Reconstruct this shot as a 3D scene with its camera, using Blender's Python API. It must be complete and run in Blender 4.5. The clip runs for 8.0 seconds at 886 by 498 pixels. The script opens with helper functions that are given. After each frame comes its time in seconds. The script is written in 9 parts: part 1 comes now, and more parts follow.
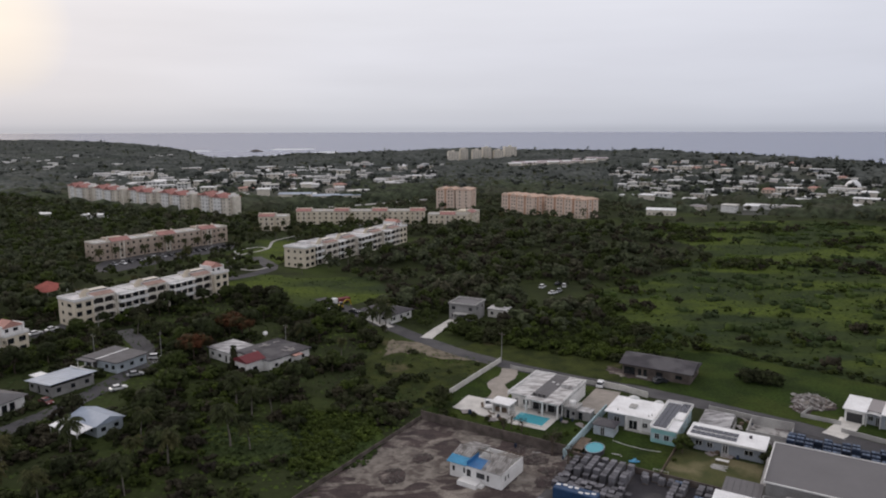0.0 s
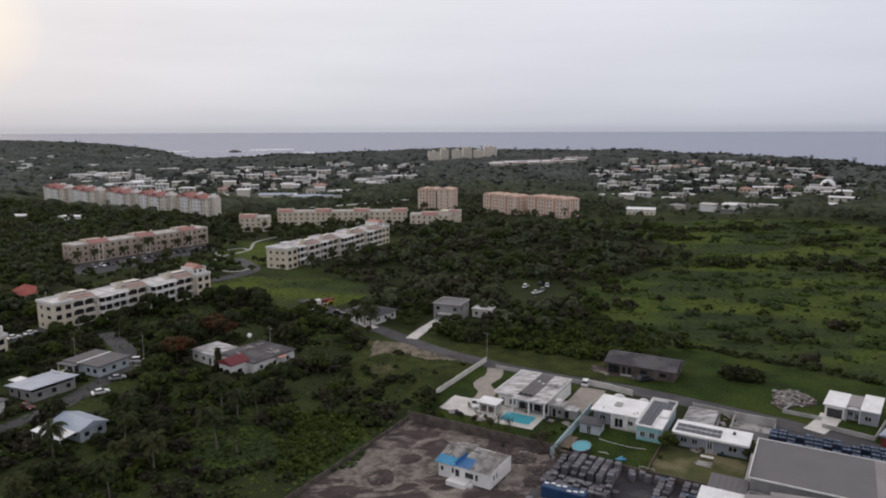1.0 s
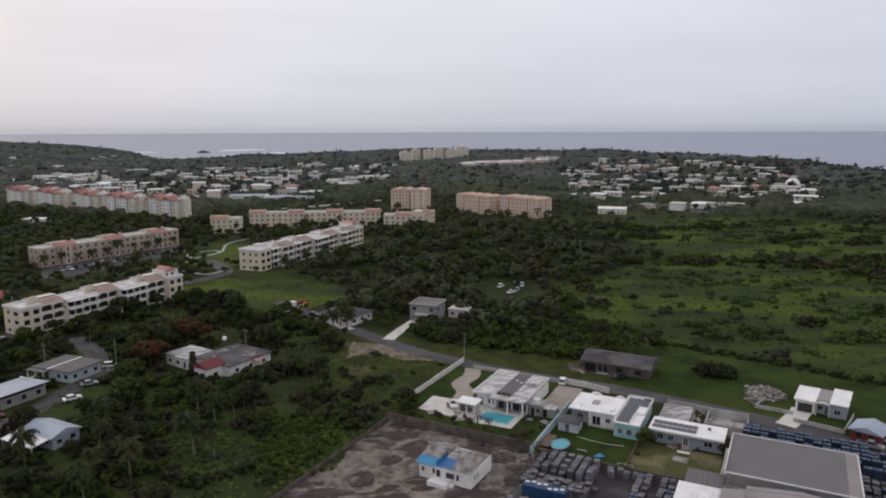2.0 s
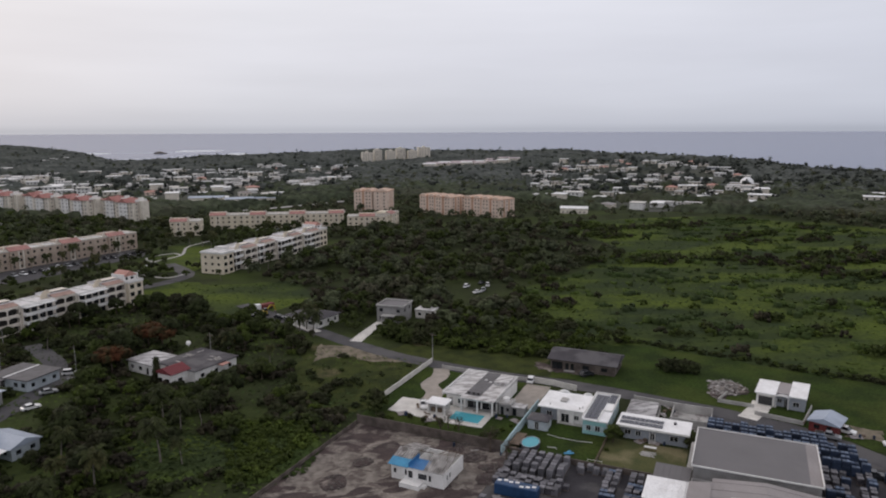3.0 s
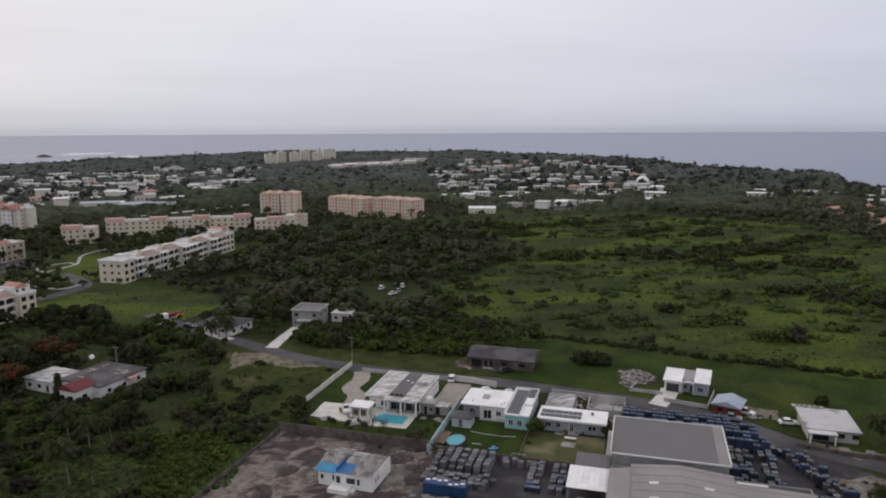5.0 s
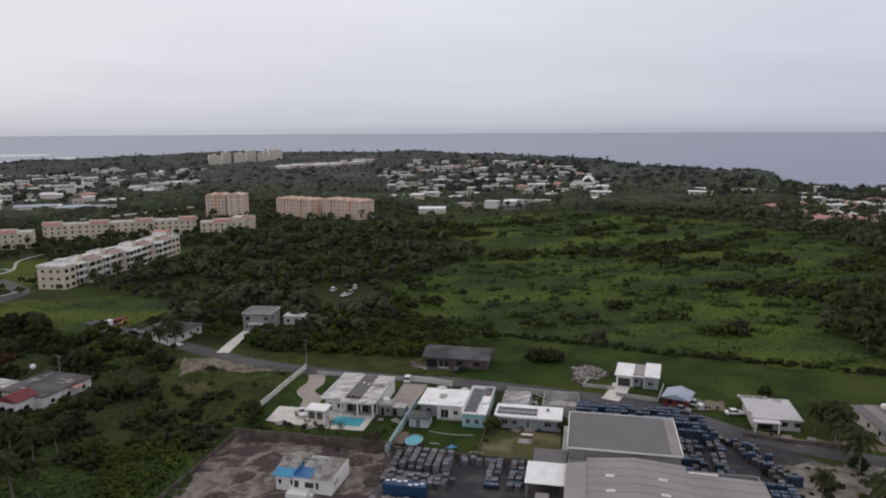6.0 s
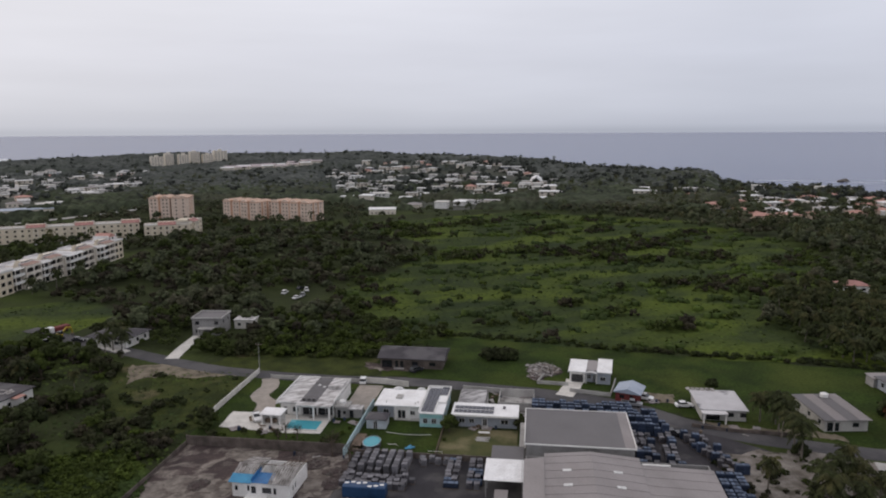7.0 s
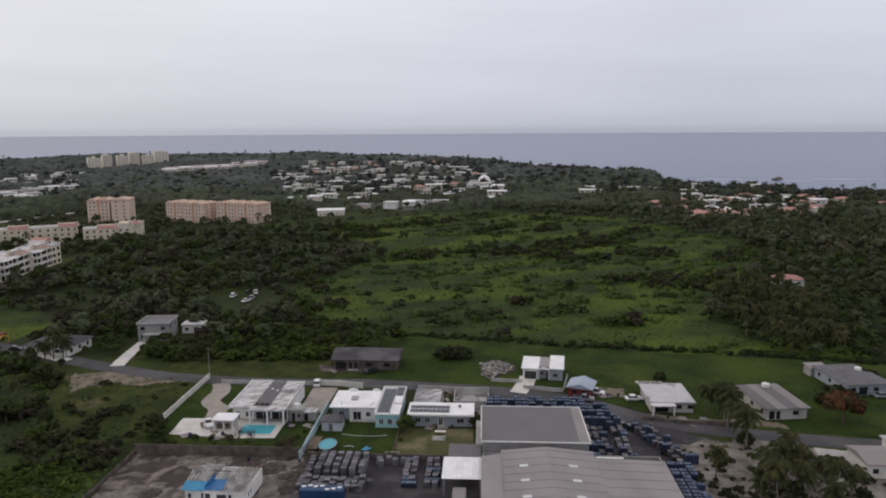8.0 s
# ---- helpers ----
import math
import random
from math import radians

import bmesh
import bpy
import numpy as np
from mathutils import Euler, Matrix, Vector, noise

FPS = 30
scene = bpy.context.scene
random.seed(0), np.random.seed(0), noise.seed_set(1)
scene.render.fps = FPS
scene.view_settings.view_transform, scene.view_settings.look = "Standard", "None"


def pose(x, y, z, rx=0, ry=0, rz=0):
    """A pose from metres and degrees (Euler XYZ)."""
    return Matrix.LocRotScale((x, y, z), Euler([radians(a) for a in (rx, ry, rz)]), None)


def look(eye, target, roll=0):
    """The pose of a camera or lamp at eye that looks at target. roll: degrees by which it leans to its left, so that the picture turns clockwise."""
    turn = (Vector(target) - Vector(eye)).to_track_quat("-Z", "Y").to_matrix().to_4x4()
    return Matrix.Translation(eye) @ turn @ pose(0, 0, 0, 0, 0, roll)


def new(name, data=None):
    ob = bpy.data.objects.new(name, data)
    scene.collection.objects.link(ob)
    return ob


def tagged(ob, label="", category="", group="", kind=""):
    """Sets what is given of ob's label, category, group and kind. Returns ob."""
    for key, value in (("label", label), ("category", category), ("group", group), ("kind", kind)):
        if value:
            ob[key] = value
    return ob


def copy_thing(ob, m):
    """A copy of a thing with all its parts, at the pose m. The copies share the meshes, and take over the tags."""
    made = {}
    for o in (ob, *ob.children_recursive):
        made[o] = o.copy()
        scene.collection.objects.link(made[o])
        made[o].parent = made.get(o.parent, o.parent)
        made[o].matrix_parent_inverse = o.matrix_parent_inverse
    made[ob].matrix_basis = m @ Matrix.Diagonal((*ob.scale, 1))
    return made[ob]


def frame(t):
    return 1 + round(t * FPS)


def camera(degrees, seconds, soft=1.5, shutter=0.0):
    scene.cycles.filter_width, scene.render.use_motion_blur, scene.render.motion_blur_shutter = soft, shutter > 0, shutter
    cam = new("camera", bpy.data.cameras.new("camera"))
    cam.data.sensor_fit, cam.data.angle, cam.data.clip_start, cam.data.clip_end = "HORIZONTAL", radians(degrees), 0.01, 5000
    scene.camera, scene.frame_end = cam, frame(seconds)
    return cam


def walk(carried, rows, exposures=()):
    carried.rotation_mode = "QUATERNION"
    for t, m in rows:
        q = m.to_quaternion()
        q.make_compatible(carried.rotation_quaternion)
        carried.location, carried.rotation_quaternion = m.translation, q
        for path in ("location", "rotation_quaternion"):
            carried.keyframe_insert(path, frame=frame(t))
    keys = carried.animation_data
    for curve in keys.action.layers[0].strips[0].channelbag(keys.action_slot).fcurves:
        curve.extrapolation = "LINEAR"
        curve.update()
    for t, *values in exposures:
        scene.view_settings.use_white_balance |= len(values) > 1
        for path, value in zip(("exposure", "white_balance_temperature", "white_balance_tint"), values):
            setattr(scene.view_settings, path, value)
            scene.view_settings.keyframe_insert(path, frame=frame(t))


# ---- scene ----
PATH = [
    (0, -3.61, 0.29, 68.26, 80.27, 0.12, 0.91),
    (0.5, -4.29, 0.16, 68.36, 80.26, 0.14, 0.17),
    (1, -5.00, 0.05, 68.46, 80.26, 0.16, -0.73),
    (1.5, -5.74, -0.04, 68.56, 80.26, 0.18, -1.83),
    (2.25, -6.89, -0.15, 68.68, 80.27, 0.20, -3.83),
    (3, -8.08, -0.22, 68.78, 80.29, 0.23, -6.24),
    (3.5, -8.89, -0.24, 68.84, 80.30, 0.24, -8.04),
    (4, -9.70, -0.25, 68.88, 80.31, 0.25, -9.95),
    (4.5, -10.51, -0.24, 68.92, 80.33, 0.27, -11.96),
    (5.25, -11.71, -0.20, 68.97, 80.35, 0.28, -15.07),
    (6, -12.87, -0.12, 69.00, 80.36, 0.30, -18.23),
    (6.5, -13.62, -0.04, 69.00, 80.37, 0.31, -20.34),
    (7, -14.34, 0.05, 69.00, 80.38, 0.31, -22.45),
    (7.5, -15.03, 0.16, 68.99, 80.38, 0.32, -24.58),
    (8, -15.68, 0.29, 68.97, 80.38, 0.33, -26.75),
]
cam = camera(64.65, 8.0, soft=2.0)
walk(cam, [(t, pose(x, y, z, rx, ry, rz)) for t, x, y, z, rx, ry, rz in PATH])

# ---- light: hazy evening sky, sun low behind thin cloud ----
SUN_AZ, SUN_EL = -42.0, 8.0        # degrees right of +y, degrees up
world = bpy.data.worlds.new("evening_sky")
scene.world = world
world.use_nodes = True
wn, wl = world.node_tree.nodes, world.node_tree.links
wn.clear()
w_out = wn.new("ShaderNodeOutputWorld")
w_sky = wn.new("ShaderNodeTexSky")
w_sky.sky_type = "NISHITA"
w_sky.sun_disc = False
w_sky.sun_elevation = radians(SUN_EL)
w_sky.sun_rotation = radians(SUN_AZ)
w_sky.air_density, w_sky.dust_density = 1.0, 4.0
w_bg = wn.new("ShaderNodeBackground")
w_bg.inputs[1].default_value = 0.05
wl.new(w_sky.outputs[0], w_bg.inputs[0])
# the cloud sheet: grey, lighter upwards, whiter towards the sun, with soft streaks
w_tc = wn.new("ShaderNodeTexCoord")
w_sep = wn.new("ShaderNodeSeparateXYZ")
wl.new(w_tc.outputs["Generated"], w_sep.inputs[0])
w_up = wn.new("ShaderNodeValToRGB")
cr = w_up.color_ramp
cr.elements[0].position, cr.elements[0].color = 0.0, (0.52, 0.535, 0.585, 1)
cr.elements[1].position, cr.elements[1].color = 1.0, (0.95, 0.89, 0.88, 1)
for p, c in ((0.007, (0.61, 0.622, 0.672, 1)), (0.03, (0.68, 0.69, 0.735, 1)), (0.1, (0.77, 0.775, 0.825, 1)), (0.2, (0.87, 0.87, 0.91, 1)), (0.45, (0.95, 0.915, 0.92, 1))):
    e = cr.elements.new(p)
    e.color = c
wl.new(w_sep.outputs[2], w_up.inputs[0])
w_dot = wn.new("ShaderNodeVectorMath")
w_dot.operation = "DOT_PRODUCT"
w_dot.inputs[1].default_value = Vector((math.sin(radians(-32.9)), math.cos(radians(-32.9)), math.tan(radians(7.0)))).normalized()
wl.new(w_tc.outputs["Generated"], w_dot.inputs[0])
w_glow = wn.new("ShaderNodeValToRGB")
cr = w_glow.color_ramp
cr.elements[0].position, cr.elements[0].color = 0.2, (0.84, 0.865, 0.93, 1)
cr.elements[1].position, cr.elements[1].color = 1.0, (1.24, 1.12, 0.95, 1)
for p, c in ((0.72, (0.925, 0.93, 0.965, 1)), (0.92, (0.98, 0.972, 0.985, 1)), (0.985, (1.025, 0.995, 0.985, 1)), (0.9975, (1.035, 1.0, 0.985, 1)), (0.9994, (1.08, 1.025, 0.965, 1))):
    e = cr.elements.new(p)
    e.color = c
wl.new(w_dot.outputs["Value"], w_glow.inputs[0])
w_mul = wn.new("ShaderNodeMix")
w_mul.data_type, w_mul.blend_type = "RGBA", "MULTIPLY"
w_mul.inputs[0].default_value = 1.0
wl.new(w_up.outputs[0], w_mul.inputs[6])
wl.new(w_glow.outputs[0], w_mul.inputs[7])
w_map = wn.new("ShaderNodeMapping")
w_map.inputs["Scale"].default_value = (1.2, 1.2, 9.0)
wl.new(w_tc.outputs["Generated"], w_map.inputs[0])
w_noise = wn.new("ShaderNodeTexNoise")
w_noise.inputs["Scale"].default_value, w_noise.inputs["Detail"].default_value = 1.6, 4.0
wl.new(w_map.outputs[0], w_noise.inputs["Vector"])
w_st = wn.new("ShaderNodeMapRange")
w_st.inputs[1].default_value, w_st.inputs[2].default_value = 0.3, 0.7
w_st.inputs[3].default_value, w_st.inputs[4].default_value = 0.95, 1.06
wl.new(w_noise.outputs["Fac"], w_st.inputs[0])
w_bg2 = wn.new("ShaderNodeBackground")
wl.new(w_mul.outputs[2], w_bg2.inputs[0])
wl.new(w_st.outputs[0], w_bg2.inputs[1])
w_add = wn.new("ShaderNodeMixShader")
w_add.inputs[0].default_value = 0.97
wl.new(w_bg.outputs[0], w_add.inputs[1])
wl.new(w_bg2.outputs[0], w_add.inputs[2])
wl.new(w_add.outputs[0], w_out.inputs[0])

sun = new("sun", bpy.data.lights.new("sun", "SUN"))
sun.data.specular_factor = 0.7
sun.data.energy, sun.data.angle, sun.data.color = 0.6, radians(12), (1.0, 0.86, 0.74)
sx, sy = math.sin(radians(SUN_AZ)), math.cos(radians(SUN_AZ))
sun.matrix_world = look((sx * 300, sy * 300, 300 * math.tan(radians(14))), (0, 0, 0))
scene.view_settings.exposure = 0.0


# ---- materials ----
def mat(name, colour, rough=0.8, dark=None, patch=1.0, grain=12.0, bump=0.15, metal=0.0, amount=0.45, random_by="", spec=0.3, third=None, stretch=(1, 1, 1), fine_amp=0.2, leafy=0.0, swirl=0.0, soft3=(0.5, 0.62)):
    """A surface whose colour wanders between colour and dark at two scales (patch and grain, per metre)."""
    m = bpy.data.materials.new(name)
    m.use_nodes = True
    n, l = m.node_tree.nodes, m.node_tree.links
    b = n["Principled BSDF"]
    dark = dark or tuple(c * 0.62 for c in colour)
    tc = n.new("ShaderNodeNewGeometry")
    mp = n.new("ShaderNodeMapping")
    mp.inputs["Scale"].default_value = stretch
    l.new(tc.outputs["Position"], mp.inputs[0])
    big = n.new("ShaderNodeTexNoise")
    big.inputs["Scale"].default_value, big.inputs["Detail"].default_value = patch, 5.0
    l.new(mp.outputs[0], big.inputs["Vector"])
    ramp = n.new("ShaderNodeMapRange")
    ramp.inputs[1].default_value, ramp.inputs[2].default_value = 0.38, 0.66
    ramp.inputs[4].default_value = amount * 1.6
    l.new(big.outputs["Fac"], ramp.inputs[0])
    mix = n.new("ShaderNodeMix")
    mix.data_type = "RGBA"
    mix.inputs[6].default_value, mix.inputs[7].default_value = (*colour, 1), (*dark, 1)
    l.new(ramp.outputs[0], mix.inputs[0])
    last = mix.outputs[2]
    if third:
        n3 = n.new("ShaderNodeTexNoise")
        n3.inputs["Scale"].default_value, n3.inputs["Detail"].default_value = patch * (0.37 if not swirl else 0.8), 4.0 if not swirl else 7.0
        n3.inputs["Distortion"].default_value = swirl
        l.new(mp.outputs[0], n3.inputs["Vector"])
        r3 = n.new("ShaderNodeMapRange")
        r3.inputs[1].default_value, r3.inputs[2].default_value = soft3
        l.new(n3.outputs["Fac"], r3.inputs[0])
        m3 = n.new("ShaderNodeMix")
        m3.data_type = "RGBA"
        m3.inputs[7].default_value = (*third, 1)
        l.new(r3.outputs[0], m3.inputs[0])
        l.new(last, m3.inputs[6])
        last = m3.outputs[2]
    fine = n.new("ShaderNodeTexNoise")
    fine.inputs["Scale"].default_value, fine.inputs["Detail"].default_value = grain, 3.0
    l.new(tc.outputs["Position"], fine.inputs["Vector"])
    fr = n.new("ShaderNodeMapRange")
    fr.inputs[1].default_value, fr.inputs[2].default_value, fr.inputs[3].default_value, fr.inputs[4].default_value = 0.25, 0.75, 1 - fine_amp, 1 + fine_amp
    l.new(fine.outputs["Fac"], fr.inputs[0])
    hs = n.new("ShaderNodeHueSaturation")
    l.new(last, hs.inputs["Color"])
    if random_by:
        rn = tc.outputs["Random Per Island"] if random_by == "island" else n.new("ShaderNodeObjectInfo").outputs["Random"]
        rr = n.new("ShaderNodeMapRange")
        rr.inputs[3].default_value, rr.inputs[4].default_value = (0.5, 1.5) if leafy else (0.82, 1.18) if random_by == "island" else (0.6, 1.4)
        l.new(rn, rr.inputs[0])
        mm = n.new("ShaderNodeMath")
        mm.operation = "MULTIPLY"
        l.new(rr.outputs[0], mm.inputs[0])
        l.new(fr.outputs[0], mm.inputs[1])
        l.new(mm.outputs[0], hs.inputs["Value"])
    else:
        l.new(fr.outputs[0], hs.inputs["Value"])
    l.new(hs.outputs[0], b.inputs["Base Color"])
    b.inputs["Roughness"].default_value = rough
    b.inputs["Metallic"].default_value = metal
    b.inputs["Specular IOR Level"].default_value = spec
    if bump:
        bp = n.new("ShaderNodeBump")
        bp.inputs["Strength"].default_value, bp.inputs["Distance"].default_value = bump, 0.05
        l.new(fine.outputs["Fac"], bp.inputs["Height"])
        l.new(bp.outputs[0], b.inputs["Normal"])
    if leafy:      # light that passes through thin leaves
        tr = n.new("ShaderNodeBsdfTranslucent")
        mx = n.new("ShaderNodeMixShader")
        mx.inputs[0].default_value = leafy
        l.new(hs.outputs[0], tr.inputs["Color"])
        l.new(b.outputs[0], mx.inputs[1])
        l.new(tr.outputs[0], mx.inputs[2])
        l.new(mx.outputs[0], n["Material Output"].inputs["Surface"])
    return m


M = {
    "ground": mat("ground_scrub", (0.037, 0.047, 0.018), 0.95, (0.024, 0.029, 0.014), 0.045, 0.8, 0.5, third=(0.047, 0.063, 0.019), amount=0.6, spec=0.05),
    "town_soil": mat("town_yards_and_streets", (0.050, 0.056, 0.040), 0.95, (0.034, 0.040, 0.026), 0.03, 0.4, 0.3, third=(0.085, 0.083, 0.078), amount=0.7, soft3=(0.52, 0.7)),
    "meadow": mat("meadow_grass", (0.043, 0.059, 0.019), 0.95, (0.029, 0.041, 0.019), 0.06, 0.6, 0.5, third=(0.071, 0.096, 0.019), amount=0.75, spec=0.04, soft3=(0.46, 0.60), stretch=(0.7, 1.5, 1), fine_amp=0.3),
    "lawn": mat("lawn_grass", (0.034, 0.054, 0.013), 0.95, (0.023, 0.035, 0.011), 0.13, 1.5, 0.4, amount=0.7, spec=0.04, third=(0.052, 0.068, 0.017), soft3=(0.47, 0.65), fine_amp=0.35),
    "dry": mat("dry_grass", (0.075, 0.078, 0.027), 0.95, (0.045, 0.056, 0.018), 0.25, 3, 0.4, third=(0.16, 0.14, 0.075)),
    "lot_grass": mat("rough_lot_grass", (0.050, 0.060, 0.018), 0.95, (0.028, 0.036, 0.013), 0.17, 2, 0.4, amount=0.7, spec=0.04, third=(0.15, 0.125, 0.075), soft3=(0.6, 0.76), fine_amp=0.3),
    "dirt": mat("bare_dirt", (0.068, 0.050, 0.047), 0.95, (0.034, 0.025, 0.025), 0.2, 2.5, 0.5, third=(0.25, 0.22, 0.19), amount=0.6, stretch=(1.0, 1.6, 1), swirl=0.9, soft3=(0.5, 0.68), fine_amp=0.35),
    "sand": mat("sandy_soil", (0.20, 0.17, 0.125), 0.95, (0.085, 0.072, 0.05), 0.3, 3, 0.4, amount=0.6),
    "track_sand": mat("pale_sand_tracks", (0.21, 0.186, 0.162), 0.95, (0.10, 0.084, 0.074), 0.5, 4, 0.4, amount=0.6, third=(0.085, 0.068, 0.06), swirl=1.0, soft3=(0.5, 0.62)),
    "asphalt": mat("asphalt", (0.066, 0.064, 0.068), 0.9, (0.046, 0.045, 0.048), 0.2, 6, 0.2, third=(0.088, 0.085, 0.087)),
    "yard": mat("yard_gravel", (0.044, 0.041, 0.046), 0.95, (0.026, 0.025, 0.028), 0.25, 4, 0.5, third=(0.092, 0.087, 0.086)),
    "paving": mat("paver_drive", (0.33, 0.295, 0.26), 0.85, (0.24, 0.215, 0.185), 0.5, 8, 0.2),
    "concrete": mat("concrete", (0.42, 0.41, 0.39), 0.85, (0.27, 0.26, 0.25), 0.35, 5, 0.2),
    "pale_concrete": mat("pale_concrete", (0.62, 0.60, 0.56), 0.8, (0.46, 0.44, 0.41), 0.4, 5, 0.2),
    "block_wall": mat("brown_stained_block_wall", (0.135, 0.112, 0.098), 0.9, (0.055, 0.044, 0.039), 0.45, 6, 0.4, amount=0.55),
    "white": mat("white_stucco", (0.74, 0.73, 0.71), 0.8, (0.58, 0.57, 0.55), 0.35, 6, 0.15),
    "roof_white": mat("white_roof_coating", (0.82, 0.82, 0.82), 0.6, (0.62, 0.61, 0.6), 0.3, 4, 0.1),
    "roof_worn": mat("worn_white_roof", (0.60, 0.59, 0.585), 0.7, (0.20, 0.185, 0.175), 0.7, 4, 0.15, amount=0.55, stretch=(0.6, 1.5, 1)),
    "roof_patched": mat("patched_grey_roof", (0.42, 0.41, 0.41), 0.8, (0.13, 0.125, 0.125), 0.8, 4, 0.15, amount=0.6, stretch=(0.5, 1.6, 1), third=(0.55, 0.54, 0.54)),
    "roof_spotted": mat("spotted_white_roof", (0.50, 0.49, 0.50), 0.7, (0.40, 0.39, 0.40), 0.3, 4, 0.15, third=(0.17, 0.17, 0.18), soft3=(0.6, 0.66)),
    "roof_patch_dark": mat("patched_dark_roof", (0.13, 0.128, 0.135), 0.75, (0.085, 0.083, 0.09), 0.4, 5, 0.15, third=(0.24, 0.235, 0.24), soft3=(0.6, 0.7)),
    "mauve_roof": mat("pale_mauve_roof", (0.50, 0.42, 0.44), 0.8, (0.38, 0.32, 0.34), 0.3, 4, 0.15),
    "roof_grey": mat("grey_roof_felt", (0.135, 0.13, 0.135), 0.85, (0.095, 0.09, 0.09), 0.4, 5, 0.15),
    "roof_dark": mat("dark_roof_felt", (0.066, 0.061, 0.068), 0.85, (0.042, 0.039, 0.044), 0.4, 5, 0.2, third=(0.10, 0.095, 0.10)),
    "metal_grey": mat("grey_metal_roof", (0.140, 0.133, 0.136), 0.6, (0.124, 0.118, 0.120), 0.15, 1.2, 0.0, fine_amp=0.04),
    "metal_light": mat("light_metal_roof", (0.265, 0.243, 0.240), 0.55, (0.20, 0.183, 0.18), 0.18, 3, 0.08, third=(0.25, 0.215, 0.205), fine_amp=0.1, stretch=(1, 0.35, 1)),
    "skylight": mat("skylight_sheet", (0.62, 0.62, 0.61), 0.5, (0.5, 0.5, 0.49), 0.4, 3, 0.05),
    "tin": mat("tin_roof", (0.34, 0.39, 0.47), 0.45, (0.25, 0.29, 0.36), 0.3, 4, 0.05, metal=0.1, fine_amp=0.1),
    "tile_red": mat("red_tile_roof", (0.34, 0.155, 0.135), 0.8, (0.24, 0.11, 0.095), 0.4, 5, 0.3),
    "pavilion_tile": mat("bright_red_tile_roof", (0.33, 0.095, 0.075), 0.8, (0.22, 0.06, 0.05), 0.4, 5, 0.3),
    "tile_pink": mat("pink_tile_roof", (0.47, 0.26, 0.215), 0.8, (0.34, 0.18, 0.15), 0.4, 5, 0.3),
    "terrace_tile": mat("brownish_pink_tile_roof", (0.36, 0.245, 0.205), 0.85, (0.24, 0.165, 0.14), 0.4, 5, 0.3),
    "tile_dusty": mat("dusty_red_tile_roof", (0.37, 0.195, 0.17), 0.8, (0.25, 0.13, 0.115), 0.4, 5, 0.3),
    "brick_red": mat("dark_red_paint", (0.16, 0.035, 0.035), 0.8, (0.1, 0.025, 0.025), 0.6, 6, 0.2),
    "cream": mat("cream_stucco", (0.64, 0.57, 0.45), 0.85, (0.50, 0.44, 0.345), 0.3, 5, 0.15),
    "cream_white": mat("pale_cream_stucco", (0.68, 0.63, 0.55), 0.85, (0.54, 0.495, 0.425), 0.3, 5, 0.15),
    "beige": mat("beige_stucco", (0.43, 0.35, 0.285), 0.85, (0.32, 0.26, 0.21), 0.3, 5, 0.15),
    "terrace_wall": mat("aged_cream_stucco", (0.68, 0.63, 0.56), 0.85, (0.53, 0.485, 0.42), 0.25, 5, 0.15),
    "terrace_roof": mat("greyish_white_roof", (0.66, 0.645, 0.645), 0.75, (0.44, 0.425, 0.42), 0.3, 4, 0.15, amount=0.5),
    "peach_roof": mat("peach_tile_roof", (0.56, 0.40, 0.31), 0.8, (0.45, 0.315, 0.24), 0.4, 5, 0.2),
    "peach": mat("peach_stucco", (0.53, 0.315, 0.215), 0.85, (0.44, 0.26, 0.175), 0.3, 5, 0.15),
    "pink": mat("pale_peach_stucco", (0.68, 0.545, 0.455), 0.85, (0.57, 0.455, 0.375), 0.3, 5, 0.15),
    "grey_blue": mat("grey_blue_stucco", (0.30, 0.325, 0.36), 0.85, (0.22, 0.24, 0.27), 0.4, 5, 0.15),
    "pale_blue": mat("pale_blue_stucco", (0.43, 0.48, 0.52), 0.85, (0.32, 0.36, 0.39), 0.4, 5, 0.15),
    "turquoise": mat("turquoise_stucco", (0.27, 0.50, 0.50), 0.85, (0.2, 0.38, 0.38), 0.4, 5, 0.15),
    "wall_blue": mat("pale_turquoise_wall", (0.40, 0.52, 0.55), 0.85, (0.28, 0.37, 0.39), 0.4, 5, 0.15),
    "grey": mat("grey_render", (0.27, 0.265, 0.26), 0.85, (0.19, 0.185, 0.18), 0.4, 5, 0.2),
    "tarp": mat("blue_tarpaulin", (0.035, 0.16, 0.36), 0.45, (0.025, 0.10, 0.25), 0.7, 3, 0.3),
    "tarp_dark": mat("dark_blue_tarpaulin", (0.018, 0.055, 0.13), 0.5, (0.012, 0.035, 0.085), 0.7, 3, 0.3),
    "tarp_light": mat("light_blue_tarpaulin", (0.05, 0.25, 0.42), 0.45, (0.04, 0.18, 0.33), 0.7, 3, 0.3),
    "coral_sand": mat("coral_sand", (0.25, 0.228, 0.205), 0.95, (0.10, 0.085, 0.07), 0.28, 3, 0.4, amount=0.6, third=(0.055, 0.050, 0.034), swirl=1.0, soft3=(0.54, 0.66)),
    "gable_red": mat("dark_red_roof", (0.16, 0.034, 0.04), 0.7, (0.11, 0.026, 0.03), 0.5, 5, 0.2),
    "block": mat("concrete_block_stack", (0.066, 0.063, 0.071), 0.9, (0.032, 0.030, 0.035), 0.5, 5, 0.4, random_by="object"),
    "block_light": mat("pale_block_stack", (0.155, 0.152, 0.165), 0.9, (0.085, 0.083, 0.092), 0.5, 5, 0.4, random_by="object"),
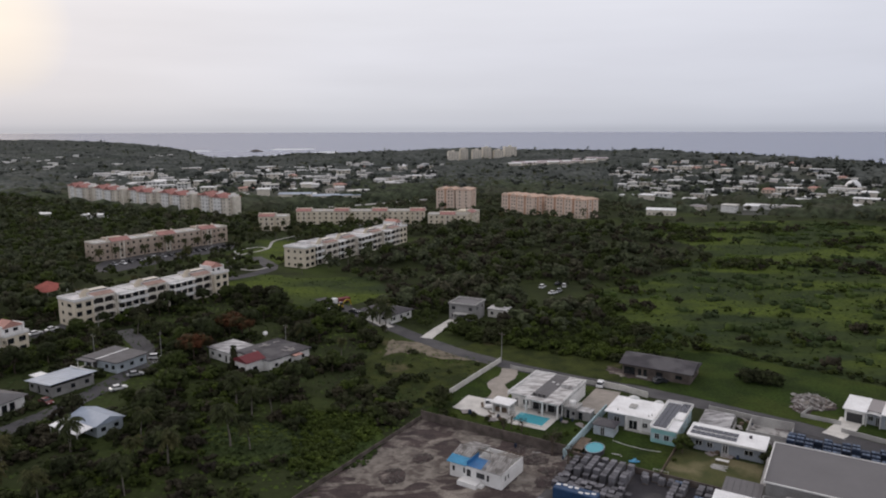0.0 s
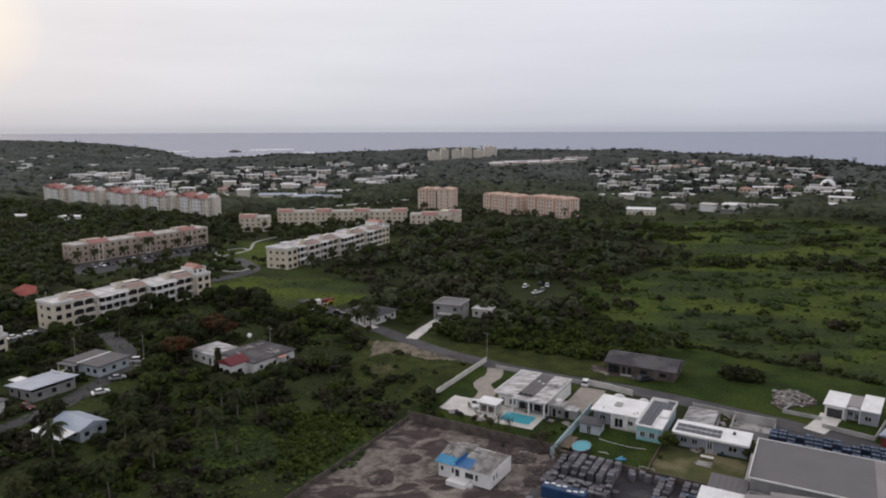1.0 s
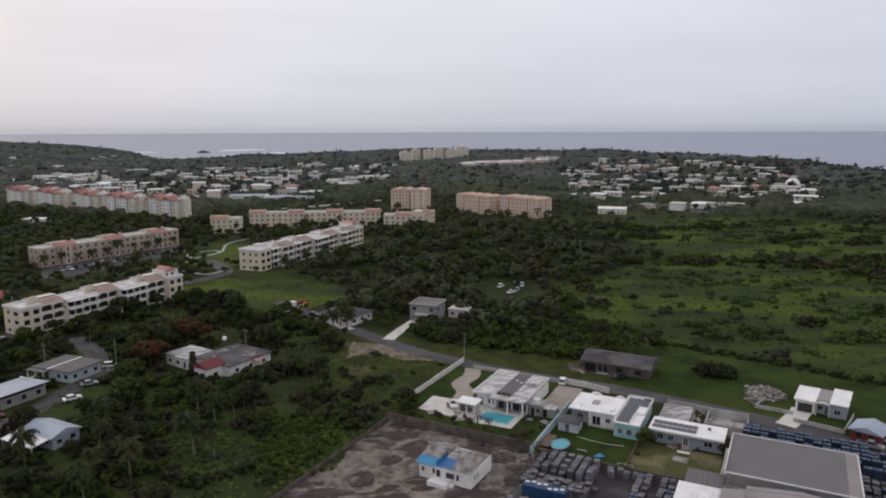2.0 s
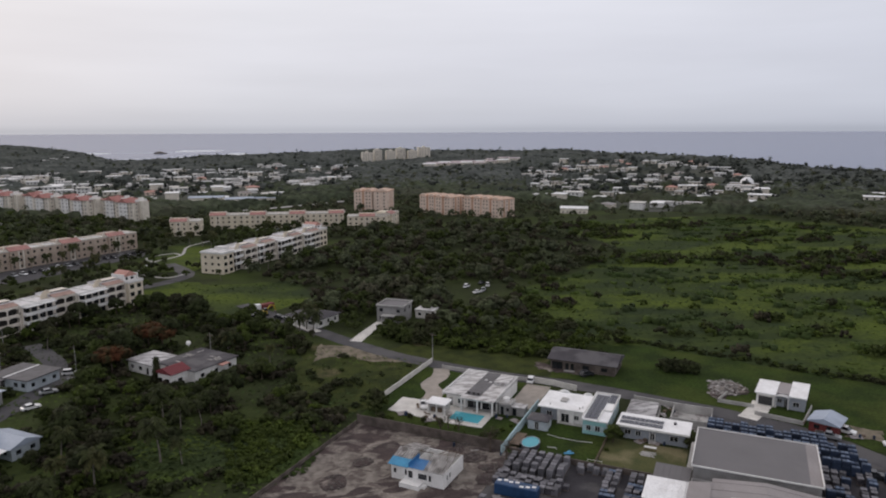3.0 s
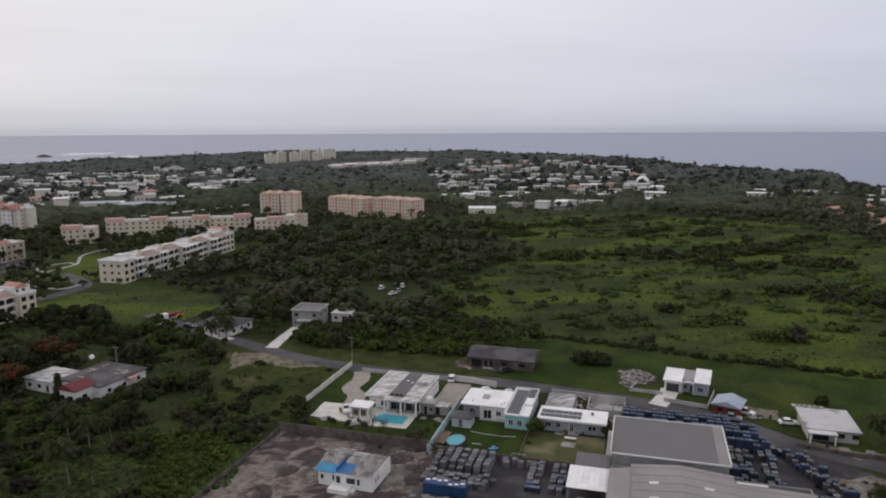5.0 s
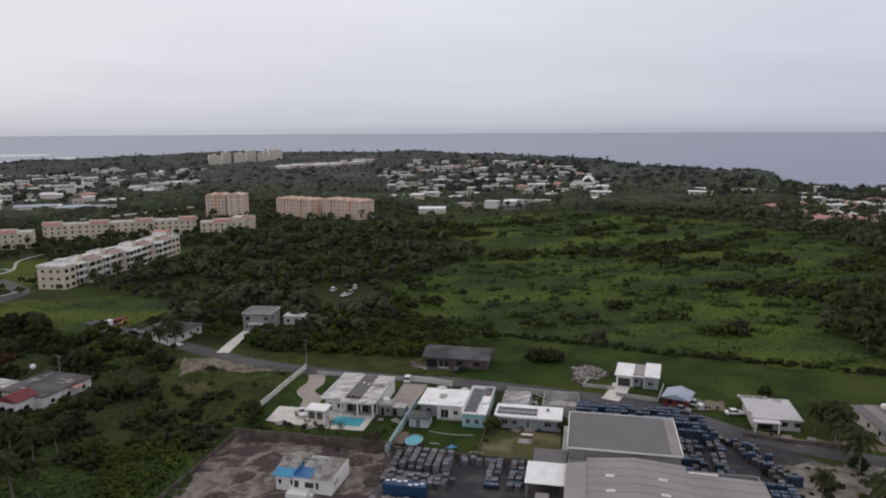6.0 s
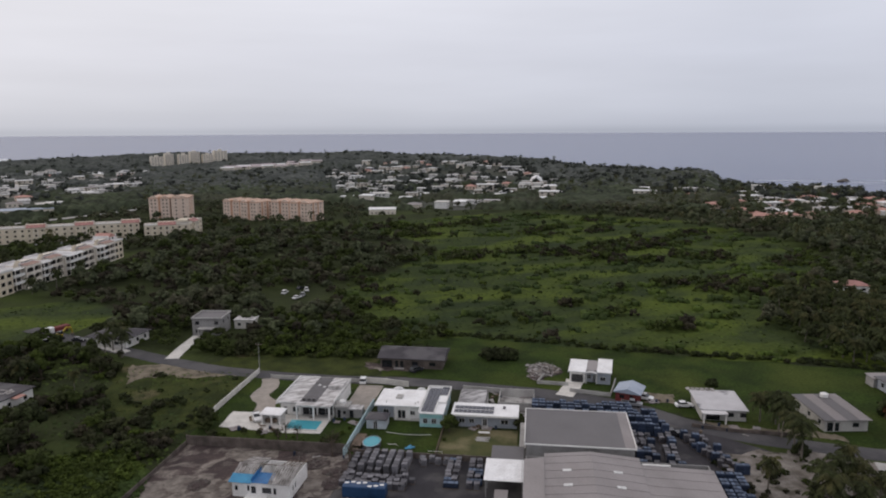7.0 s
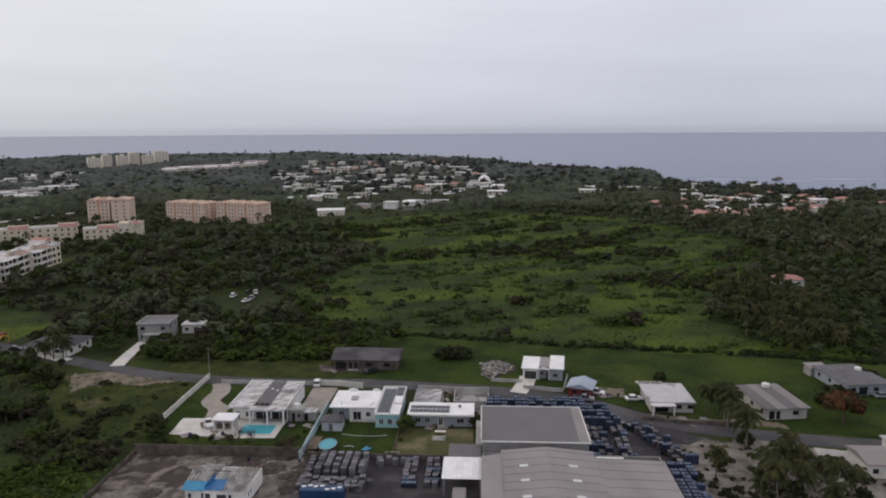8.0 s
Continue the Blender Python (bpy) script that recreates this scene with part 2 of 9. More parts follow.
    # paler copies of the stack colours: skylight on the tops, painted in
    "skylit_top": mat("painted_skylit_top", (0.165, 0.162, 0.175), 0.85, (0.085, 0.083, 0.092), 0.6, 5, 0.2, random_by="object"),
    "skylit_wrap_top": mat("painted_light_blue_top", (0.095, 0.125, 0.18), 0.7, (0.045, 0.06, 0.095), 0.6, 5, 0.2, random_by="object"),
    "wrap": mat("blue_wrapped_pallet", (0.024, 0.036, 0.066), 0.8, (0.013, 0.020, 0.036), 0.8, 4, 0.3, random_by="object", spec=0.25),
    "timber": mat("weathered_timber", (0.16, 0.12, 0.09), 0.85, (0.09, 0.07, 0.05), 1.0, 8, 0.3),
    "rubble": mat("pale_rubble", (0.40, 0.38, 0.365), 0.9, (0.14, 0.13, 0.12), 0.8, 6, 0.4, amount=0.6, random_by="island"),
    "debris": mat("dark_debris", (0.12, 0.105, 0.095), 0.9, (0.05, 0.045, 0.04), 0.8, 6, 0.4, random_by="island"),
    "glass": mat("dark_window_glass", (0.018, 0.02, 0.024), 0.12, (0.012, 0.014, 0.017), 0.8, 3, 0.0, spec=0.6),
    "curtained": mat("curtained_window_glass", (0.13, 0.118, 0.11), 0.35, (0.07, 0.065, 0.06), 0.3, 2, 0.0, spec=0.5),
    # near-black base colour that stands in for the shade inside openings
    "void": mat("interior_shade_colour", (0.045, 0.042, 0.04), 0.9, (0.03, 0.028, 0.026), 0.6, 4, 0.0),
    "solar": mat("solar_cells", (0.022, 0.026, 0.045), 0.25, (0.016, 0.018, 0.034), 1.0, 6, 0.0, spec=0.5),
    "panel_rim": mat("dark_panel_frame", (0.10, 0.10, 0.12), 0.5, (0.08, 0.08, 0.095), 1.0, 6, 0.0),
    "frame": mat("aluminium_frame", (0.50, 0.50, 0.51), 0.4, (0.4, 0.4, 0.41), 1.0, 6, 0.0, metal=0.6),
    "pool_tile": mat("pool_tiles", (0.16, 0.46, 0.52), 0.5, (0.13, 0.40, 0.47), 1.0, 6, 0.05),
    "tank": mat("white_plastic_tank", (0.72, 0.71, 0.69), 0.5, (0.6, 0.59, 0.57), 0.8, 5, 0.05),
    "bark": mat("bark", (0.11, 0.085, 0.065), 0.95, (0.06, 0.048, 0.038), 1.5, 10, 0.6),
    "palm_bark": mat("palm_bark", (0.17, 0.15, 0.13), 0.95, (0.10, 0.09, 0.075), 1.5, 10, 0.6),
    "leaf": mat("leaves", (0.058, 0.078, 0.021), 0.8, (0.037, 0.047, 0.017), 0.16, 0.7, 0.0, amount=0.6, random_by="island", spec=0.08, leafy=0.3, third=(0.046, 0.050, 0.025)),
    "leaf_dark": mat("dark_leaves", (0.042, 0.053, 0.021), 0.8, (0.029, 0.035, 0.017), 0.16, 0.7, 0.0, amount=0.6, random_by="island", spec=0.08, leafy=0.3, third=(0.042, 0.043, 0.024)),
    "leaf_light": mat("light_leaves", (0.068, 0.094, 0.019), 0.8, (0.044, 0.060, 0.016), 0.16, 0.7, 0.0, amount=0.6, random_by="island", spec=0.08, leafy=0.3),
    # distance haze is put into these two far foliage colours: paler and bluer
    "leaf_hazed": mat("hazed_far_leaves", (0.074, 0.083, 0.072), 0.8, (0.048, 0.054, 0.049), 0.03, 0.3, 0.0, amount=0.6, random_by="island", spec=0.08, leafy=0.3),
    "canopy_hazed": mat("far_canopy", (0.084, 0.092, 0.084), 0.85, (0.052, 0.058, 0.054), 0.02, 0.2, 0.0, amount=0.7, spec=0.05, third=(0.058, 0.066, 0.056), fine_amp=0.6),
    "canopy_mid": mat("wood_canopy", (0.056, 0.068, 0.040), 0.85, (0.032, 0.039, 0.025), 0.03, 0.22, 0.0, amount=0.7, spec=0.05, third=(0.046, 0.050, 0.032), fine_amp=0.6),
    "leaf_wood": mat("woodland_leaves", (0.088, 0.104, 0.054), 0.8, (0.060, 0.069, 0.042), 0.12, 0.7, 0.0, amount=0.6, random_by="island", spec=0.08, leafy=0.3, third=(0.082, 0.080, 0.052)),
    "leaf_brown": mat("brownish_leaves", (0.056, 0.051, 0.032), 0.8, (0.034, 0.030, 0.024), 0.16, 0.7, 0.0, amount=0.6, random_by="island", spec=0.08, leafy=0.3),
    "leaf_red": mat("flame_blossom", (0.105, 0.042, 0.022), 0.8, (0.040, 0.040, 0.018), 0.35, 1.2, 0.0, amount=0.75, random_by="island", spec=0.08, leafy=0.3),
    "leaf_yellow": mat("yellow_foliage", (0.30, 0.17, 0.02), 0.8, (0.15, 0.11, 0.02), 0.3, 0.9, 0.0, amount=0.6, random_by="island"),
    "palm_leaf": mat("palm_leaves", (0.052, 0.062, 0.024), 0.8, (0.030, 0.036, 0.016), 0.3, 0.9, 0.0, amount=0.6, random_by="island", spec=0.12, leafy=0.3, third=(0.074, 0.072, 0.030)),
    "weeds": mat("tall_weeds", (0.042, 0.063, 0.021), 0.9, (0.031, 0.043, 0.019), 0.055, 0.6, 0.0, amount=0.75, random_by="island", spec=0.04, third=(0.064, 0.093, 0.021), soft3=(0.46, 0.60), stretch=(0.7, 1.5, 1)),
    "car_white": mat("white_car_paint", (0.72, 0.72, 0.72), 0.25, (0.66, 0.66, 0.66), 1, 6, 0.0, spec=0.5),
    "car_silver": mat("silver_car_paint", (0.36, 0.37, 0.39), 0.3, (0.32, 0.33, 0.35), 1, 6, 0.0, metal=0.4),
    "car_dark": mat("dark_car_paint", (0.03, 0.032, 0.038), 0.25, (0.025, 0.027, 0.03), 1, 6, 0.0, spec=0.5),
    "car_red": mat("red_car_paint", (0.13, 0.022, 0.024), 0.3, (0.1, 0.018, 0.02), 1, 6, 0.0, spec=0.5),
    "yellow": mat("yellow_machine_paint", (0.42, 0.30, 0.02), 0.5, (0.3, 0.21, 0.015), 1, 6, 0.05),
    "rubber": mat("tyre_rubber", (0.02, 0.02, 0.02), 0.9, (0.014, 0.014, 0.014), 2, 9, 0.1),
}


def water(name, colour, rough, scale, strength, dist=0.3):
    m = bpy.data.materials.new(name)
    m.use_nodes = True
    n, l = m.node_tree.nodes, m.node_tree.links
    b = n["Principled BSDF"]
    g = n.new("ShaderNodeNewGeometry")
    mp = n.new("ShaderNodeMapping")
    mp.inputs["Scale"].default_value = (1, 2.2, 1)
    mp.inputs["Rotation"].default_value = (0, 0, 0.5)
    l.new(g.outputs["Position"], mp.inputs[0])
    w = n.new("ShaderNodeTexNoise")
    w.inputs["Scale"].default_value, w.inputs["Detail"].default_value = scale, 6.0
    l.new(mp.outputs[0], w.inputs["Vector"])
    c = n.new("ShaderNodeMix")
    c.data_type = "RGBA"
    c.inputs[6].default_value, c.inputs[7].default_value = (*colour, 1), (*(v * 0.7 for v in colour), 1)
    w2 = n.new("ShaderNodeTexNoise")
    w2.inputs["Scale"].default_value, w2.inputs["Detail"].default_value = scale * 0.05, 4.0
    l.new(mp.outputs[0], w2.inputs["Vector"])
    l.new(w2.outputs["Fac"], c.inputs[0])
    l.new(c.outputs[2], b.inputs["Base Color"])
    b.inputs["Roughness"].default_value = rough
    b.inputs["IOR"].default_value = 1.33
    b.inputs["Specular IOR Level"].default_value = 0.4
    bp = n.new("ShaderNodeBump")
    bp.inputs["Strength"].default_value, bp.inputs["Distance"].default_value = strength, dist
    l.new(w.outputs["Fac"], bp.inputs["Height"])
    l.new(bp.outputs[0], b.inputs["Normal"])
    return m


M["sea"] = water("sea_water", (0.042, 0.070, 0.185), 0.25, 0.12, 0.4, 0.6)
M["pool"] = water("pool_water", (0.085, 0.39, 0.47), 0.06, 2.0, 0.15, 0.05)
M["foam"] = mat("surf_foam", (0.75, 0.76, 0.78), 0.8, (0.4, 0.45, 0.5), 0.05, 0.6, 0.2, amount=0.6)


from mathutils.geometry import tessellate_polygon


# ---- small tools ----
def box(bm, x0, y0, z0, x1, y1, z1):
    vs = [bm.verts.new((x, y, z)) for z in (z0, z1) for x, y in ((x0, y0), (x1, y0), (x1, y1), (x0, y1))]
    for q in ((3, 2, 1, 0), (4, 5, 6, 7), (0, 1, 5, 4), (1, 2, 6, 5), (2, 3, 7, 6), (3, 0, 4, 7)):
        bm.faces.new([vs[i] for i in q])


def boxes(*list_of):
    bm = bmesh.new()
    for b in list_of:
        box(bm, *b)
    return bm


def prism(bm, outline, z0, z1):
    """An upright prism over a convex or simple outline."""
    lo = [bm.verts.new((x, y, z0)) for x, y in outline]
    hi = [bm.verts.new((x, y, z1)) for x, y in outline]
    n = len(outline)
    bm.faces.new(hi)
    bm.faces.new(lo[::-1])
    for i in range(n):
        bm.faces.new((lo[i], lo[(i + 1) % n], hi[(i + 1) % n], hi[i]))


def ring(bm, x, y, z0, z1, r0, r1, n=12, cap=True):
    lo = [bm.verts.new((x + r0 * math.cos(2 * math.pi * i / n), y + r0 * math.sin(2 * math.pi * i / n), z0)) for i in range(n)]
    hi = [bm.verts.new((x + r1 * math.cos(2 * math.pi * i / n), y + r1 * math.sin(2 * math.pi * i / n), z1)) for i in range(n)]
    for i in range(n):
        bm.faces.new((lo[i], lo[(i + 1) % n], hi[(i + 1) % n], hi[i]))
    if cap:
        bm.faces.new(hi)
        bm.faces.new(lo[::-1])


def tube(bm, pts, radii, n=6):
    """A tapered tube along points."""
    rings = []
    for i, p in enumerate(pts):
        d = (Vector(pts[min(i + 1, len(pts) - 1)]) - Vector(pts[max(i - 1, 0)])).normalized()
        a = d.orthogonal().normalized()
        b = d.cross(a)
        rings.append([bm.verts.new(Vector(p) + radii[i] * (math.cos(2 * math.pi * k / n) * a + math.sin(2 * math.pi * k / n) * b)) for k in range(n)])
    for r0, r1 in zip(rings, rings[1:]):
        for k in range(n):
            bm.faces.new((r0[k], r0[(k + 1) % n], r1[(k + 1) % n], r1[k]))
    bm.faces.new(rings[-1])
    bm.faces.new(rings[0][::-1])


def bevel(bm, w):
    bmesh.ops.bevel(bm, geom=bm.edges[:], offset=w, segments=1, affect="EDGES")
    return bm


def part(name, bm, material, parent=None, label="", smooth=False):
    me = bpy.data.meshes.new(name)
    bmesh.ops.recalc_face_normals(bm, faces=bm.faces[:])
    bm.to_mesh(me)
    bm.free()
    me.materials.append(M[material] if isinstance(material, str) else material)
    if smooth:
        me.polygons.foreach_set("use_smooth", [True] * len(me.polygons))
    ob = new(name, me)
    ob.parent = parent
    if label:
        tagged(ob, label)
    return ob


def shared(name, like, parent, m):
    """Another part on the mesh of one that is there."""
    ob = new(name, like.data)
    ob.parent = parent
    ob.matrix_basis = m
    return ob


def thing(name, x, y, z, rz, label, category, group="", kind=""):
    ob = new(name)
    ob.matrix_basis = pose(x, y, z, 0, 0, rz)
    return tagged(ob, label, category, group, kind)


C30, S30 = math.cos(radians(30)), math.sin(radians(30))


def lot(u, v):
    """From the street grid (u along the street, v away from the yard) to the world."""
    return C30 * u + S30 * v, -S30 * u + C30 * v


def lot_thing(name, u, v, label, category, group="", kind="", z=0.0, turn=0.0):
    x, y = lot(u, v)
    return thing(name, x, y, z, -30 + turn, label, category, group, kind)


def numbers(name, verts, faces, material, smooth=False, normals=None):
    """A mesh object from numpy arrays of vertices and quads or triangles."""
    me = bpy.data.meshes.new(name)
    k = faces.shape[1]
    me.vertices.add(len(verts))
    me.vertices.foreach_set("co", np.ascontiguousarray(verts, dtype=np.float32).ravel())
    me.loops.add(faces.size)
    me.loops.foreach_set("vertex_index", np.ascontiguousarray(faces, dtype=np.int32).ravel())
    me.polygons.add(len(faces))
    me.polygons.foreach_set("loop_start", np.arange(0, faces.size, k, dtype=np.int32))
    me.update(calc_edges=True)
    me.materials.append(M[material])
    if smooth or normals is not None:
        me.polygons.foreach_set("use_smooth", np.ones(len(me.polygons), dtype=bool))
    if normals is not None:
        me.normals_split_custom_set_from_vertices(normals.astype(np.float32))
    return me


# ---- land and sea ----
AZ = [-60, -40, -27, -22, -19, -9, 0, 6, 15, 25, 35, 42.6, 43.3, 50, 60, 90]
COAST = [3000, 3000, 2700, 2300, 1640, 1680, 1800, 1700, 1520, 1330, 1120, 985, 905, 860, 800, 760]
CREST = [34, 34, 24.5, 8.5, 0, 9, 14, 13.5, 18.5, 15.5, 9.5, 10, 1.5, 1.5, 1.5, 1.5]
RISE = [1500, 1500, 1400, 1000, 300, 500, 450, 500, 450, 400, 350, 260, 150, 150, 150, 150]


def land(x, y):
    """The height of the ground."""
    az = np.degrees(np.arctan2(x, y))
    r = np.hypot(x, y)
    wob = 25 * np.sin(az * 0.9) + 14 * np.sin(az * 2.3 + 1)
    c, top, w = (np.interp(az, AZ, a) for a in (COAST, CREST, RISE))
    c = c + wob * (r > 300)
    f = np.clip((r - (c - w)) / (w * 0.8), 0, 1)
    h = top * f * f * (3 - 2 * f)
    h = h + np.clip((r - 620) / 400, 0, 1) * 1.2 * np.sin(x * 0.013) * np.cos(y * 0.011)
    drop = np.clip((r - (c - 25)) / 25, 0, 1)
    return h * (1 - drop) - 7 * drop


TOWN_L = [(-600, 1000), (-560, 1180), (-310, 1200), (-180, 1330), (-40, 1330), (-30, 900), (-110, 700), (-215, 690), (-350, 780)]
TOWN_R = [(150, 640), (232, 560), (340, 600), (470, 760), (520, 980), (480, 1130), (330, 1220), (230, 1100), (180, 850)]
TOWN_E = [(400, 390), (520, 350), (620, 380), (640, 470), (520, 520), (420, 470)]


def point_in(poly, x, y):
    c = False
    for (x0, y0), (x1, y1) in zip(poly, poly[-1:] + poly[:-1]):
        if (y0 > y) != (y1 > y) and x < (x1 - x0) * (y - y0) / (y1 - y0) + x0:
            c = not c
    return c


def build_land():
    xs = np.concatenate([np.arange(-2400, -420, 45), np.arange(-420, 420, 14), np.arange(420, 1700, 30)])
    ys = np.concatenate([np.arange(-700, 60, 60), np.arange(60, 420, 14), np.arange(420, 3000, 28)])
    X, Y = np.meshgrid(xs, ys)
    Z = land(X, Y)
    v = np.stack([X, Y, Z], -1).reshape(-1, 3)
    n, m = len(xs), len(ys)
    i = (np.arange(m - 1)[:, None] * n + np.arange(n - 1)[None]).ravel()
    f = np.stack([i, i + 1, i + n + 1, i + n], -1)
    me = numbers("ground", v, f, "ground", True)
    me.materials.append(M["town_soil"])
    c = v[f].mean(1)
    kinds = [1 if any(point_in(p, x, y) for p in (TOWN_L, TOWN_R, TOWN_E)) else 0 for x, y, _ in c]
    me.polygons.foreach_set("material_index", np.array(kinds, dtype=np.int32))
    ob = new("ground", me)
    tagged(ob, "rough green grassland with darker scrubby patches", "ground", kind="structure")


def build_sea():
    rs = np.concatenate([[1, 400, 800], np.arange(1000, 4950, 100)])
    n = 120
    a = np.linspace(0, 2 * math.pi, n, endpoint=False)
    lift = np.clip((rs - 2600) / 2300, 0, 1)
    z = -2.5 + 48.6 * lift ** 1.7
    v = np.stack([rs[:, None] * np.sin(a), rs[:, None] * np.cos(a), np.repeat(z[:, None], n, 1)], -1).reshape(-1, 3)
    i = np.arange(len(rs) - 1)[:, None] * n
    k = np.arange(n)[None]
    f = np.stack([i + k, i + n + k, i + n + (k + 1) % n, i + (k + 1) % n], -1).reshape(-1, 4)
    ob = new("water", numbers("water", v, f, "sea", True))
    tagged(ob, "calm grey-blue sea reaching to a hazy horizon", "sea", kind="structure")


build_land()
build_sea()


def strip(name, pts, width, material, z, label, category, thick=0.06):
    """A road or path: a slab along a smooth line, with a slightly uneven edge."""
    fine = []
    for i in range(len(pts) - 1):
        p0, p1, p2, p3 = pts[max(i - 1, 0)], pts[i], pts[i + 1], pts[min(i + 2, len(pts) - 1)]
        for s in range(8):
            t = s / 8
            fine.append([0.5 * (2 * b + (c - a) * t + (2 * a - 5 * b + 4 * c - d) * t * t + (3 * b - a - 3 * c + d) * t ** 3) for a, b, c, d in zip(p0, p1, p2, p3)])
    fine.append(list(pts[-1]))
    bm = bmesh.new()
    rows = []
    for i, (x, y) in enumerate(fine):
        ax, ay = fine[min(i + 1, len(fine) - 1)][0] - fine[max(i - 1, 0)][0], fine[min(i + 1, len(fine) - 1)][1] - fine[max(i - 1, 0)][1]
        ln = math.hypot(ax, ay) or 1
        nx, ny = -ay / ln, ax / ln
        w0, w1 = width / 2 + random.uniform(-0.15, 0.15), width / 2 + random.uniform(-0.15, 0.15)
        rows.append([bm.verts.new((x + nx * a, y + ny * a, zz)) for a, zz in ((w0 + 0.3, z - thick), (w0, z), (-w1, z), (-w1 - 0.3, z - thick))])
    for a, b in zip(rows, rows[1:]):
        for k in range(3):
            bm.faces.new((a[k], a[k + 1], b[k + 1], b[k]))
    return tagged(part(name, bm, material), label, category, kind="structure")


def patch(name, outline, material, z, label, category, rough=0.8, steps=5):
    """A spread of soil, grass or paving with an uneven edge."""
    pts = []
    for (x0, y0), (x1, y1) in zip(outline, outline[1:] + outline[:1]):
        for s in range(steps):
            t = s / steps
            pts.append((x0 + (x1 - x0) * t + random.uniform(-rough, rough), y0 + (y1 - y0) * t + random.uniform(-rough, rough)))
    bm = bmesh.new()
    hi = [bm.verts.new((x, y, z)) for x, y in pts]
    lo = [bm.verts.new((x, y, z - 0.2)) for x, y in pts]
    for tri in tessellate_polygon([[Vector((x, y, 0)) for x, y in pts]]):
        bm.faces.new([hi[i] for i in tri])
    for i in range(len(pts)):
        bm.faces.new((lo[i], lo[(i + 1) % len(pts)], hi[(i + 1) % len(pts)], hi[i]))
    return tagged(part(name, bm, material), label, category, kind="structure")


def lots(*uv):
    return [lot(u, v) for u, v in uv]


strip("road_1", lots((-190, 212), (-150, 196), (-121, 184.5), (-100, 178.5), (-70, 175.5), (-47, 176), (-15, 172.5), (2, 169), (14, 163.5), (24, 156), (36, 150), (57, 145), (80, 141.5), (140, 132)), 5.6, "asphalt", 0.08, "narrow grey asphalt road with worn edges", "road")
strip("road_2", [(-118, 128), (-107, 150), (-100, 168), (-97, 184), (-96, 198), (-103, 214), (-118, 232)], 5.5, "asphalt", 0.08, "grey asphalt lane between bungalows", "road")
strip("road_3", [(-175, 196), (-150, 216), (-141, 235), (-135, 262), (-122, 300), (-100, 326), (-96, 345), (-112, 372)], 7, "asphalt", 0.08, "asphalt driveway along the apartment blocks", "road")
strip("road_4", [(-120, 610), (-60, 655), (-15, 700), (40, 770)], 8, "concrete", 0.5, "pale road on the edge of the town", "road")
patch("pavement_1", [(-186, 332), (-168, 332), (-132, 396), (-136, 420), (-150, 420), (-188, 362)], "asphalt", 0.05, "dark asphalt car park before the apartments", "car park", 0.5)
patch("ground_lawn_1", [(-110, 305), (-97, 330), (-78, 318), (-44, 322), (-30, 288), (-52, 250), (-82, 290)], "meadow", 0.05, "bright green meadow beside the apartments", "grass", 2.5)
patch("ground_lawn_2", [(-128, 350), (-95, 350), (-84, 400), (-112, 450), (-132, 430)], "meadow", 0.05, "mown green lawn between the apartment blocks", "grass", 2)
patch("ground_meadow", [(118, 505), (275, 525), (375, 400), (305, 262), (255, 205), (190, 122), (168, 138), (143, 158), (116, 179), (97, 196), (64, 210), (36, 218), (56, 250), (50, 268), (66, 306), (100, 326), (140, 387)], "meadow", 0.03, "wide green meadow of tall grass", "meadow", 5)
patch("ground_dirt_lot", lots((-89, 80), (-50.5, 80), (-50.5, 131), (-89, 131)), "dirt", 0.05, "bare building lot of dark earth and pale rubble", "dirt lot", 0.3)
patch("ground_rubble_1", lots((-60, 128.6), (-56, 129.4), (-52.4, 128.6), (-52.2, 114), (-56, 111), (-58.4, 119)), "track_sand", 0.066, "pale crushed rubble beside the unfinished house", "rubble", 0.9)
patch("ground_rubble_2", lots((-79, 129.4), (-66, 130), (-67, 126.4), (-72, 125), (-78, 126)), "track_sand", 0.066, "pale sandy spread below the block wall", "sand", 0.9)
patch("ground_rubble_3", lots((-88, 113), (-80, 119), (-74, 116), (-70, 110), (-76, 100), (-88, 99)), "track_sand", 0.066, "pale sandy spread over the bare plot", "sand", 1.3)
patch("ground_grass_lot", [(-31, 196), (-29, 224), (-13, 216), (9, 200), (-4, 175), (-13, 161), (-26, 170)], "lot_grass", 0.04, "rough lot of short grass with sandy patches", "grass", 2)
patch("ground_clearing", [(-62, 151), (-50, 157), (-40, 151), (-36, 137), (-50, 133), (-58, 141)], "meadow", 0.04, "small grassy clearing in the overgrown plot", "grass", 2)
patch("ground_dirt_forecourt", [(98.5, 123), (105.5, 116), (122, 104.4), (125, 100.6), (126.4, 104), (122.4, 108.6), (110, 115.6), (103, 123)], "sand", 0.062, "bare earth yard between houses and road", "dirt", 0.6)
patch("ground_sand_3", [(98, 138), (103, 143), (108, 139), (105, 134)], "sand", 0.07, "bare sandy patch beside the white house", "sand", 0.8)
patch("ground_dirt_yard", [(40, 190), (45, 187), (53, 183), (55, 185), (48, 190), (41, 197)], "dirt", 0.06, "reddish bare earth before the derelict house", "dirt", 0.8)
patch("ground_sand_1", [(-24, 222), (-14, 218), (6, 200), (-2, 200), (-16, 208), (-26, 206)], "sand", 0.07, "sandy bare strip beside the road", "sand", 1.4)
patch("ground_dry_yard", lots((-33, 132), (-15.5, 132), (-15.5, 147), (-33, 147)), "dry", 0.05, "patchy dry grass behind the bungalow", "grass", 0.4)
